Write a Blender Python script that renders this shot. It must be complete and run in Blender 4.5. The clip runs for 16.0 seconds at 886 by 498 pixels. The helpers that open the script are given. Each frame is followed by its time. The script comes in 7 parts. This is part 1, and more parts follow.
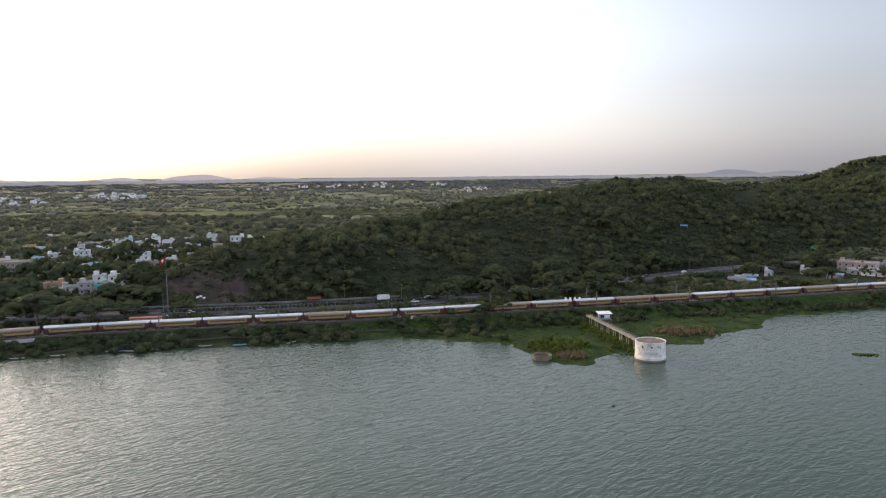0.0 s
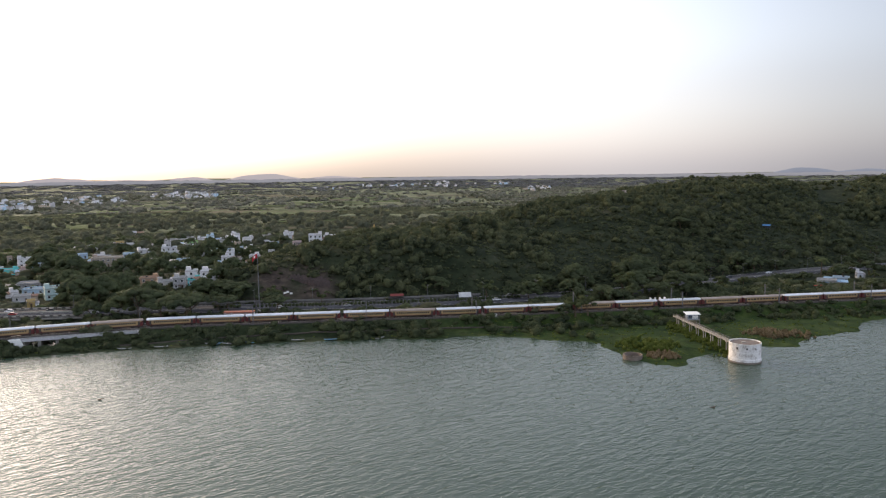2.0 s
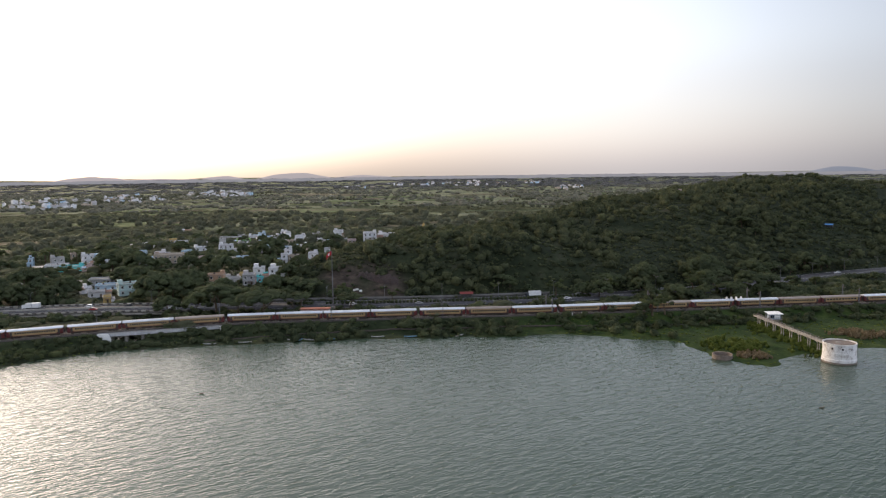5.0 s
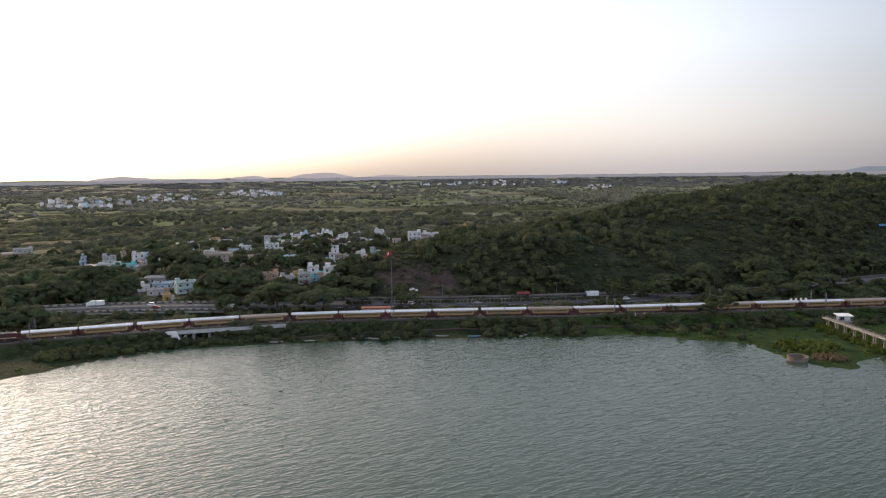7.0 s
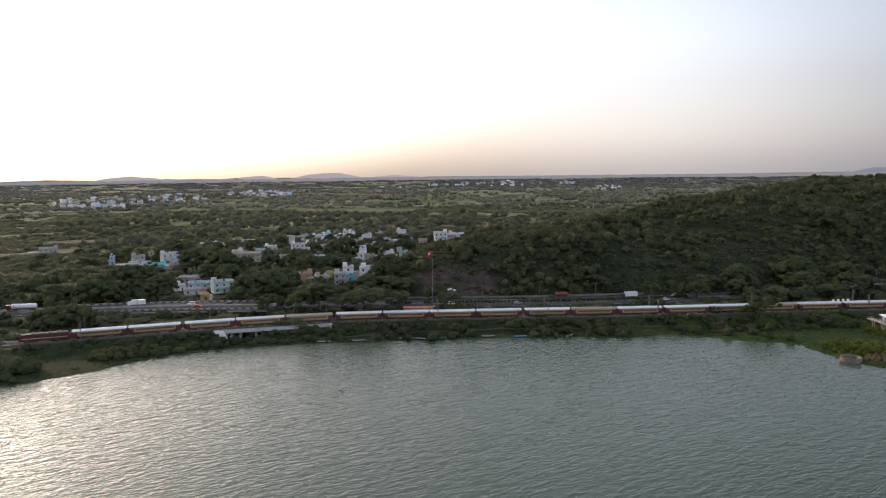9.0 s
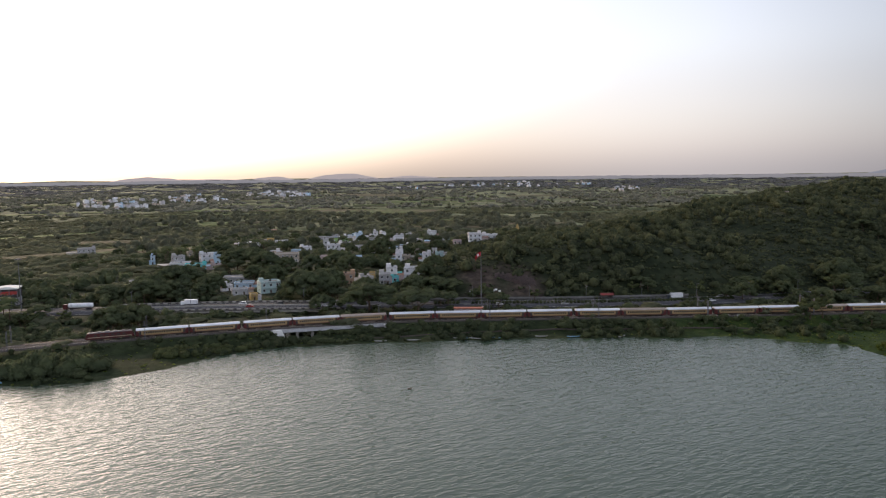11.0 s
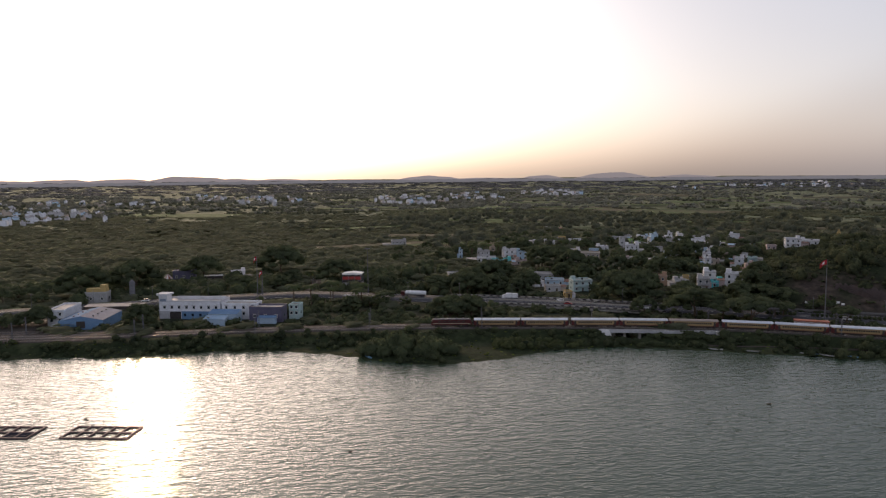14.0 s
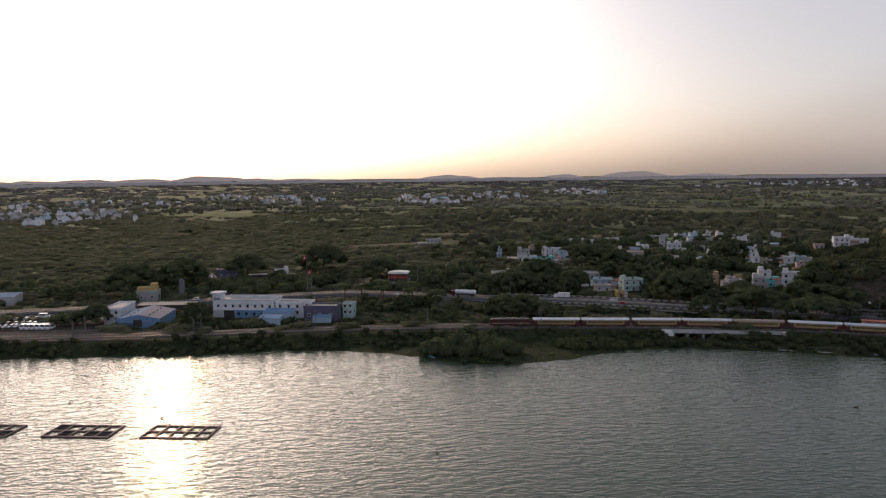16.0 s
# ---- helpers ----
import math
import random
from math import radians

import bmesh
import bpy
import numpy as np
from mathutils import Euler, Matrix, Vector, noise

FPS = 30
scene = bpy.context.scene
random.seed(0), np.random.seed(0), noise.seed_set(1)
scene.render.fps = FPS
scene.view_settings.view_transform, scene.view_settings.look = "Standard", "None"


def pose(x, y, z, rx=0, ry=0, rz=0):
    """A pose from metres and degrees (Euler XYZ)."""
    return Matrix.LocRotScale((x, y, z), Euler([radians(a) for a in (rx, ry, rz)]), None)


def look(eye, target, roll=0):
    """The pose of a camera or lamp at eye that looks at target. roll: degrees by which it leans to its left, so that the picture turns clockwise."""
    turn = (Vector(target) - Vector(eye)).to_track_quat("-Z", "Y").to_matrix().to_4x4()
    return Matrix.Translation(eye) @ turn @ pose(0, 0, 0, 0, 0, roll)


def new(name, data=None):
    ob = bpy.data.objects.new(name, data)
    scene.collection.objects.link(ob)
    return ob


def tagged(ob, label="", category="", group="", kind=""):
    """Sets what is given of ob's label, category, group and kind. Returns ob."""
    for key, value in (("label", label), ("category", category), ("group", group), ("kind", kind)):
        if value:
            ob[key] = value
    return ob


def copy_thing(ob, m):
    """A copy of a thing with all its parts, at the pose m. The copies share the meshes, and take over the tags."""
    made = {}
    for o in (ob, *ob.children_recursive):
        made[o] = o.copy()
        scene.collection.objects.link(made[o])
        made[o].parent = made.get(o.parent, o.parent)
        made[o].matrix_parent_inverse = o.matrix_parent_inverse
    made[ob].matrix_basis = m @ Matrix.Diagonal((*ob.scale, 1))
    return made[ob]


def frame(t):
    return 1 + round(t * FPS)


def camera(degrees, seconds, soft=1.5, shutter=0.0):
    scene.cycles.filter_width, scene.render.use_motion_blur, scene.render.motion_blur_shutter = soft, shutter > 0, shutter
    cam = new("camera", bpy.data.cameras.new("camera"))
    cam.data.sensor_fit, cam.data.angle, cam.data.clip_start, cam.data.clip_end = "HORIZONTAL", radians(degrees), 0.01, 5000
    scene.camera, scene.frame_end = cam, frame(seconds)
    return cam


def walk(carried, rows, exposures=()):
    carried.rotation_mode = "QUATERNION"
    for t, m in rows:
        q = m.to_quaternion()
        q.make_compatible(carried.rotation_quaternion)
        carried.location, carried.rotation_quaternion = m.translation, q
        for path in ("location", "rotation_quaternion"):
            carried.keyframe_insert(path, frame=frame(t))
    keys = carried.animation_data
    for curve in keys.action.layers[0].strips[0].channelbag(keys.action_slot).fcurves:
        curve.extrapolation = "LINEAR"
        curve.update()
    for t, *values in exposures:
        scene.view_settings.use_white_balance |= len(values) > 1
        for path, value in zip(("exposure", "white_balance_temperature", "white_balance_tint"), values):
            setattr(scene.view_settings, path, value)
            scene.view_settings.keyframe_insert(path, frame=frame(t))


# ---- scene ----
cam = camera(63.3, 16.0, soft=1.2)
PATH = [
    (0, (10.40, -3.21, 71.95), (0.15, 95.69, 61.65), -0.7),
    (0.5, (7.87, -4.39, 72.16), (-4.88, 94.26, 61.86), -0.7),
    (1, (5.31, -5.52, 72.23), (-10.89, 92.63, 61.93), -0.8),
    (1.5, (2.61, -6.75, 72.21), (-14.34, 91.25, 61.86), -0.8),
    (2, (-0.96, -7.94, 72.13), (-19.41, 89.81, 61.78), -0.8),
    (2.5, (-4.61, -8.72, 72.07), (-23.76, 88.88, 61.72), -0.8),
    (3, (-8.10, -9.47, 71.99), (-27.75, 88.08, 61.64), -0.8),
    (3.5, (-11.67, -10.22, 71.85), (-32.42, 87.08, 61.50), -0.8),
    (6, (-33.60, -15.08, 72.04), (-56.40, 81.77, 61.59), -0.8),
    (6.5, (-38.04, -16.10, 72.10), (-61.94, 80.45, 61.70), -0.8),
    (7, (-42.50, -17.33, 72.07), (-67.45, 78.92, 61.67), -0.8),
    (7.5, (-47.14, -18.05, 72.08), (-72.74, 78.05, 61.68), -0.8),
    (8, (-51.73, -19.17, 72.08), (-77.18, 76.98, 61.73), -0.7),
    (8.5, (-56.25, -20.93, 72.14), (-81.70, 75.27, 61.79), -0.7),
    (11, (-77.63, -32.63, 73.38), (-104.68, 63.07, 63.13), -0.7),
    (11.5, (-82.27, -34.75, 73.62), (-113.27, 59.75, 63.47), -0.7),
    (12, (-86.97, -36.88, 73.85), (-124.07, 55.42, 63.75), -0.7),
    (12.5, (-91.66, -39.12, 73.95), (-134.81, 50.48, 63.85), -0.6),
    (13, (-96.13, -41.54, 74.03), (-145.18, 45.01, 63.93), -0.6),
    (13.5, (-100.68, -44.17, 74.19), (-154.98, 39.18, 64.09), -0.6),
    (14, (-105.12, -46.58, 74.25), (-164.32, 33.42, 64.20), -0.6),
    (14.5, (-109.63, -48.44, 74.28), (-170.78, 30.06, 64.23), -0.6),
    (15, (-113.73, -50.70, 74.09), (-174.93, 27.75, 64.09), -0.6),
    (15.5, (-117.95, -53.06, 73.89), (-179.05, 25.44, 63.89), -0.6),
    (16, (-122.51, -55.19, 73.77), (-183.56, 23.36, 63.67), -0.7),
]
EXPOSURES = [(0, 0.50, 6500, 13), (6, 0.35, 6550, 13), (9, 0.26, 6550, 14), (11, 0.21, 6600, 15), (12, 0.02, 6650, 16), (13, -0.22, 6650, 17), (14, -0.43, 6650, 18), (15, -0.58, 6650, 18), (16, -0.60, 6650, 18)]
walk(cam, [(t, look(eye, target, roll)) for t, eye, target, roll in PATH], EXPOSURES)

# ---- world, sun ----
SUN_AZ, SUN_EL = 59.5, 17.0   # degrees to the left of +y, degrees up
world = bpy.data.worlds.new("world")
scene.world = world
world.use_nodes = True
wn, wl = world.node_tree.nodes, world.node_tree.links
sky = wn.new("ShaderNodeTexSky")
sky.sky_type, sky.sun_disc = "NISHITA", False
sky.sun_elevation, sky.sun_rotation = radians(SUN_EL), radians(-SUN_AZ)
sky.altitude, sky.air_density, sky.dust_density, sky.ozone_density = 300, 1.0, 4.2, 1.0
wn["Background"].inputs[1].default_value = 0.15
# thin high cloud and haze: an even veil that brightens the whole sky
veil = wn.new("ShaderNodeMix")
veil.data_type, veil.blend_type = "RGBA", "ADD"
veil.inputs[0].default_value = 1.0
cloud, shade = wn.new("ShaderNodeTexNoise"), wn.new("ShaderNodeValToRGB")
cloud.inputs["Scale"].default_value, cloud.inputs["Detail"].default_value, cloud.inputs["Roughness"].default_value = 2.2, 3.0, 0.4
shade.color_ramp.elements[0].position, shade.color_ramp.elements[1].position = 0.3, 0.75
shade.color_ramp.elements[0].color, shade.color_ramp.elements[1].color = (1.46, 1.64, 1.95, 1), (1.92, 2.06, 2.34, 1)
wl.new(cloud.outputs[0], shade.inputs[0])
pale = wn.new("ShaderNodeHueSaturation")
pale.inputs["Saturation"].default_value = 0.6
wl.new(sky.outputs[0], pale.inputs["Color"])
wl.new(pale.outputs[0], veil.inputs[6])
wl.new(shade.outputs[0], veil.inputs[7])
# warm haze that thickens towards the horizon
where, up, low, warm = wn.new("ShaderNodeTexCoord"), wn.new("ShaderNodeSeparateXYZ"), wn.new("ShaderNodeMapRange"), wn.new("ShaderNodeMix")
wl.new(where.outputs["Generated"], up.inputs[0])
wl.new(up.outputs["Z"], low.inputs["Value"])
low.interpolation_type = "SMOOTHSTEP"
low.inputs["From Min"].default_value, low.inputs["From Max"].default_value, low.inputs["To Min"].default_value, low.inputs["To Max"].default_value = 0.0, 0.34, 1.0, 0.0
warm.data_type, warm.blend_type = "RGBA", "ADD"
warm.inputs[7].default_value = (0.85, 0.68, 0.52, 1)
wl.new(low.outputs[0], warm.inputs[0])
wl.new(veil.outputs[2], warm.inputs[6])
# the sky is deepest at a right angle to the sun
toward, depth, deep = wn.new("ShaderNodeVectorMath"), wn.new("ShaderNodeValToRGB"), wn.new("ShaderNodeMix")
toward.operation = "DOT_PRODUCT"
toward.inputs[1].default_value = (-0.5 * math.sin(radians(SUN_AZ)), 0.5 * math.cos(radians(SUN_AZ)), 0)
half = wn.new("ShaderNodeMath")
half.operation = "ADD"
half.inputs[1].default_value = 0.5
wl.new(where.outputs["Generated"], toward.inputs[0])
wl.new(toward.outputs["Value"], half.inputs[0])
wl.new(half.outputs[0], depth.inputs[0])
depth.color_ramp.interpolation = "EASE"
depth.color_ramp.elements[0].position, depth.color_ramp.elements[1].position = 0.30, 0.88
mid_sky = depth.color_ramp.elements.new(0.54)
# unseen sky away from the sun is raised to fill slopes facing the camera
depth.color_ramp.elements[0].color, depth.color_ramp.elements[2].color = (1.28, 1.29, 1.33, 1), (0.92, 0.91, 0.90, 1)
mid_sky.color = (0.61, 0.63, 0.655, 1)
near_sky = depth.color_ramp.elements.new(0.74)
near_sky.color = (1.0, 1.0, 1.0, 1)
deep.data_type, deep.blend_type = "RGBA", "MULTIPLY"
deep.inputs[0].default_value = 1.0
wl.new(warm.outputs[2], deep.inputs[6])
wl.new(depth.outputs[0], deep.inputs[7])
# a soft bank of grey cloud low in the north, its edge falling towards the sun
flat_xyz, turn_, fall, brim, over, edge, bank = (wn.new("ShaderNode" + k) for k in ("SeparateXYZ", "Math", "Math", "Math", "Math", "MapRange", "Mix"))
wl.new(where.outputs["Generated"], flat_xyz.inputs[0])
neg = wn.new("ShaderNodeMath")
neg.operation = "MULTIPLY"
neg.inputs[1].default_value = -1.0
wl.new(flat_xyz.outputs["X"], neg.inputs[0])
turn_.operation, fall.operation, brim.operation, over.operation = "ARCTAN2", "MULTIPLY_ADD", "MINIMUM", "SUBTRACT"
wl.new(neg.outputs[0], turn_.inputs[0])
wl.new(flat_xyz.outputs["Y"], turn_.inputs[1])
fall.inputs[1].default_value, fall.inputs[2].default_value, brim.inputs[1].default_value = -0.36, 0.178, 0.166
wl.new(turn_.outputs[0], fall.inputs[0])
wl.new(fall.outputs[0], brim.inputs[0])
wl.new(flat_xyz.outputs["Z"], over.inputs[0])
wl.new(brim.outputs[0], over.inputs[1])
wl.new(over.outputs[0], edge.inputs["Value"])
edge.interpolation_type = "SMOOTHSTEP"
edge.inputs["From Min"].default_value, edge.inputs["From Max"].default_value = -0.07, 0.012
bank.data_type, bank.blend_type = "RGBA", "MULTIPLY"
bank.inputs[7].default_value = (0.90, 0.885, 0.89, 1)
flip = wn.new("ShaderNodeMath")
flip.operation = "SUBTRACT"
flip.inputs[0].default_value = 1.0
wl.new(edge.outputs[0], flip.inputs[1])
wl.new(flip.outputs[0], bank.inputs[0])
wl.new(deep.outputs[2], bank.inputs[6])
# dust near the ground dims and yellows the sky below the sun
dust, sunny, both, dusk = (wn.new("ShaderNode" + k) for k in ("MapRange", "MapRange", "Math", "Mix"))
dust.interpolation_type = sunny.interpolation_type = "SMOOTHSTEP"
dust.inputs["From Min"].default_value, dust.inputs["From Max"].default_value, dust.inputs["To Min"].default_value, dust.inputs["To Max"].default_value = -0.02, 0.12, 1.0, 0.0
sunny.inputs["From Min"].default_value, sunny.inputs["From Max"].default_value = 0.70, 0.96
wl.new(flat_xyz.outputs["Z"], dust.inputs["Value"])
wl.new(half.outputs[0], sunny.inputs["Value"])
both.operation = "MULTIPLY"
wl.new(dust.outputs[0], both.inputs[0])
wl.new(sunny.outputs[0], both.inputs[1])
dusk.data_type, dusk.blend_type = "RGBA", "MULTIPLY"
dusk.inputs[7].default_value = (0.82, 0.76, 0.68, 1)
wl.new(both.outputs[0], dusk.inputs[0])
wl.new(bank.outputs[2], dusk.inputs[6])
wl.new(dusk.outputs[2], wn["Background"].inputs[0])
lamp = bpy.data.lights.new("sun", "SUN")
lamp.energy, lamp.angle, lamp.color = 1.5, radians(0.6), (1.0, 0.70, 0.38)
sun = new("sun", lamp)
az, el = radians(SUN_AZ), radians(SUN_EL)
sun.matrix_world = look((-500, 300, 400), Vector((-500, 300, 400)) - Vector((-math.sin(az) * math.cos(el), math.cos(az) * math.cos(el), math.sin(el))))


# ---- materials ----
def mat(name, base, other=None, scale=1.0, rough=0.8, metal=0.0, bump=0.0, fine=8.0, spec=0.3, per_object=0.0, emit=None, spread=(0.35, 0.65)):
    """A surface of two colours mixed by noise at two scales; scale in patches a metre."""
    m = bpy.data.materials.new(name)
    m.use_nodes = True
    n, l = m.node_tree.nodes, m.node_tree.links
    b = n["Principled BSDF"]
    b.inputs["Roughness"].default_value, b.inputs["Metallic"].default_value = rough, metal
    b.inputs["Specular IOR Level"].default_value = spec
    other = other or tuple(c * 0.75 for c in base)
    geo = n.new("ShaderNodeNewGeometry")
    big, small = n.new("ShaderNodeTexNoise"), n.new("ShaderNodeTexNoise")
    for t, s in ((big, scale), (small, scale * fine)):
        t.inputs["Scale"].default_value, t.inputs["Detail"].default_value = s, 4.0
        l.new(geo.outputs["Position"], t.inputs["Vector"])
    add = n.new("ShaderNodeMath")
    add.operation = "MULTIPLY_ADD"
    add.inputs[1].default_value, add.inputs[2].default_value = 0.45, 0.0
    l.new(small.outputs[0], add.inputs[0])
    add2 = n.new("ShaderNodeMath")
    add2.operation = "MULTIPLY_ADD"
    add2.inputs[1].default_value = 0.55
    l.new(big.outputs[0], add2.inputs[0])
    l.new(add.outputs[0], add2.inputs[2])
    ramp = n.new("ShaderNodeValToRGB")
    ramp.color_ramp.elements[0].position, ramp.color_ramp.elements[1].position = spread
    ramp.color_ramp.elements[0].color, ramp.color_ramp.elements[1].color = (*base, 1), (*other, 1)
    l.new(add2.outputs[0], ramp.inputs[0])
    last = ramp.outputs[0]
    if per_object:
        info, hsv = n.new("ShaderNodeObjectInfo"), n.new("ShaderNodeHueSaturation")
        span = n.new("ShaderNodeMapRange")
        span.inputs["To Min"].default_value, span.inputs["To Max"].default_value = 1 - per_object, 1 + per_object
        l.new(info.outputs["Random"], span.inputs["Value"])
        l.new(span.outputs[0], hsv.inputs["Value"])
        l.new(last, hsv.inputs["Color"])
        last = hsv.outputs[0]
    l.new(last, b.inputs["Base Color"])
    if bump:
        bu = n.new("ShaderNodeBump")
        bu.inputs["Strength"].default_value, bu.inputs["Distance"].default_value = bump, 0.3 / max(scale, 0.1)
        l.new(small.outputs[0], bu.inputs["Height"])
        l.new(bu.outputs[0], b.inputs["Normal"])
    if emit:
        b.inputs["Emission Color"].default_value, b.inputs["Emission Strength"].default_value = (*emit[:3], 1), emit[3]
    return m


def leaf_mat(name, dark, light, glow=0.35, patch=0.12):
    """Leaves: colour by patch and by leaf, some light passes through."""
    m = bpy.data.materials.new(name)
    m.use_nodes = True
    n, l = m.node_tree.nodes, m.node_tree.links
    b = n["Principled BSDF"]
    b.inputs["Roughness"].default_value, b.inputs["Specular IOR Level"].default_value = 0.8, 0.06
    geo, tex, ramp = n.new("ShaderNodeNewGeometry"), n.new("ShaderNodeTexNoise"), n.new("ShaderNodeValToRGB")
    tex.inputs["Scale"].default_value, tex.inputs["Detail"].default_value = patch, 3.0
    l.new(geo.outputs["Position"], tex.inputs["Vector"])
    mix = n.new("ShaderNodeMath")
    mix.operation = "MULTIPLY_ADD"
    mix.inputs[1].default_value = 0.35
    l.new(geo.outputs["Random Per Island"], mix.inputs[0])
    l.new(tex.outputs[0], mix.inputs[2])
    ramp.color_ramp.elements[0].position, ramp.color_ramp.elements[1].position = 0.35, 1.0
    ramp.color_ramp.elements[0].color, ramp.color_ramp.elements[1].color = (*dark, 1), (*light, 1)
    l.new(mix.outputs[0], ramp.inputs[0])
    l.new(ramp.outputs[0], b.inputs["Base Color"])
    tr, ms = n.new("ShaderNodeBsdfTranslucent"), n.new("ShaderNodeMixShader")
    l.new(ramp.outputs[0], tr.inputs[0])
    ms.inputs[0].default_value = glow
    l.new(b.outputs[0], ms.inputs[1])
    l.new(tr.outputs[0], ms.inputs[2])
    l.new(ms.outputs[0], n["Material Output"].inputs[0])
    return m


def ground_mat():
    """Grass, scrub and dry earth, with field plots on the plain, paled there for haze."""
    m = bpy.data.materials.new("ground")
    m.use_nodes = True
    n, l = m.node_tree.nodes, m.node_tree.links
    b = n["Principled BSDF"]
    b.inputs["Roughness"].default_value, b.inputs["Specular IOR Level"].default_value = 0.95, 0.1
    geo = n.new("ShaderNodeNewGeometry")

    def ramp(src, stops):
        r = n.new("ShaderNodeValToRGB")
        while len(r.color_ramp.elements) < len(stops):
            r.color_ramp.elements.new(0.5)
        for e, (p, c) in zip(r.color_ramp.elements, stops):
            e.position, e.color = p, (*c, 1)
        l.new(src, r.inputs[0])
        return r.outputs[0]

    def noise_at(scale, detail=5.0):
        t = n.new("ShaderNodeTexNoise")
        t.inputs["Scale"].default_value, t.inputs["Detail"].default_value = scale, detail
        l.new(geo.outputs["Position"], t.inputs["Vector"])
        return t.outputs[0]

    def mixc(fac, a, c, mode="MIX"):
        x = n.new("ShaderNodeMix")
        x.data_type, x.blend_type = "RGBA", mode
        if isinstance(fac, float):
            x.inputs[0].default_value = fac
        else:
            l.new(fac, x.inputs[0])
        l.new(a, x.inputs[6])
        l.new(c, x.inputs[7])
        return x.outputs[2]
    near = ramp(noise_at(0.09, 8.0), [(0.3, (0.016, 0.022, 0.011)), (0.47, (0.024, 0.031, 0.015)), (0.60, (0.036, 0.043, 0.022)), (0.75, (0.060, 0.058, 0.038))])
    plots = n.new("ShaderNodeTexVoronoi")
    sep = n.new("ShaderNodeMapping")
    sep.inputs["Scale"].default_value = (0.014, 0.030, 0.0)
    sep.inputs["Rotation"].default_value = (0, 0, radians(-30))
    l.new(geo.outputs["Position"], sep.inputs[0])
    l.new(sep.outputs[0], plots.inputs["Vector"])
    plots.inputs["Scale"].default_value = 1.0
    # plain colours lightened so that they carry the distance haze
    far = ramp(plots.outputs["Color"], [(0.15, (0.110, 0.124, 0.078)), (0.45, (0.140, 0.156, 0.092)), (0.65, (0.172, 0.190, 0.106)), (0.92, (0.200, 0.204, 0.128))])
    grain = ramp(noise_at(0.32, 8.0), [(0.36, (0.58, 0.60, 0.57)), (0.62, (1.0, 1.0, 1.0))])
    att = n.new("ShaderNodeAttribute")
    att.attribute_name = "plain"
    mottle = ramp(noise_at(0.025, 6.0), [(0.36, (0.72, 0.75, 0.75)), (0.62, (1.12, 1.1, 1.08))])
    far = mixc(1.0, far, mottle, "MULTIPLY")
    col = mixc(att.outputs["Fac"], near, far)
    att2 = n.new("ShaderNodeAttribute")
    att2.attribute_name = "marsh"
    wet = ramp(noise_at(0.12), [(0.3, (0.015, 0.030, 0.008)), (0.5, (0.031, 0.054, 0.012)), (0.7, (0.057, 0.074, 0.020))])
    col = mixc(att2.outputs["Fac"], col, wet)
    att3 = n.new("ShaderNodeAttribute")
    att3.attribute_name = "rock"
    stone = ramp(noise_at(0.25), [(0.3, (0.04, 0.032, 0.028)), (0.7, (0.105, 0.078, 0.062))])
    col = mixc(att3.outputs["Fac"], col, stone)
    col = mixc(1.0, col, grain, "MULTIPLY")
    l.new(col, b.inputs["Base Color"])
    bu = n.new("ShaderNodeBump")
    bu.inputs["Strength"].default_value, bu.inputs["Distance"].default_value = 0.6, 0.6
    l.new(noise_at(0.9), bu.inputs["Height"])
    l.new(bu.outputs[0], b.inputs["Normal"])
    return m


def water_mat():
    m = bpy.data.materials.new("lake_water")
    m.use_nodes = True
    n, l = m.node_tree.nodes, m.node_tree.links
    b = n["Principled BSDF"]
    b.inputs["Base Color"].default_value = (0.040, 0.062, 0.041, 1)
    b.inputs["Roughness"].default_value, b.inputs["IOR"].default_value = 0.06, 1.34
    b.inputs["Specular IOR Level"].default_value = 0.46
    geo = n.new("ShaderNodeNewGeometry")

    def waves(scale, stretch, turn, detail):
        mp, t, ro = n.new("ShaderNodeMapping"), n.new("ShaderNodeTexNoise"), n.new("ShaderNodeVectorRotate")
        ro.rotation_type = "Z_AXIS"
        ro.inputs["Angle"].default_value = radians(-turn)
        mp.inputs["Scale"].default_value = (scale, scale * stretch, scale)
        l.new(geo.outputs["Position"], ro.inputs["Vector"])
        l.new(ro.outputs[0], mp.inputs[0])
        l.new(mp.outputs[0], t.inputs["Vector"])
        t.inputs["Scale"].default_value, t.inputs["Detail"].default_value = 1.0, detail
        t.inputs["Distortion"].default_value = 0.4
        return t.outputs[0]
    big, mid, fine = waves(0.19, 2.5, 46, 2.5), waves(0.44, 2.2, 40, 2.0), waves(1.2, 1.8, 54, 2.0)
    last = None
    for src, dist, strength in ((big, 0.33, 1.0), (mid, 0.17, 1.0), (fine, 0.024, 1.0)):
        bu = n.new("ShaderNodeBump")
        bu.inputs["Distance"].default_value, bu.inputs["Strength"].default_value = dist, strength
        l.new(src, bu.inputs["Height"])
        if last:
            l.new(last, bu.inputs["Normal"])
        last = bu.outputs[0]
    l.new(last, b.inputs["Normal"])
    return m


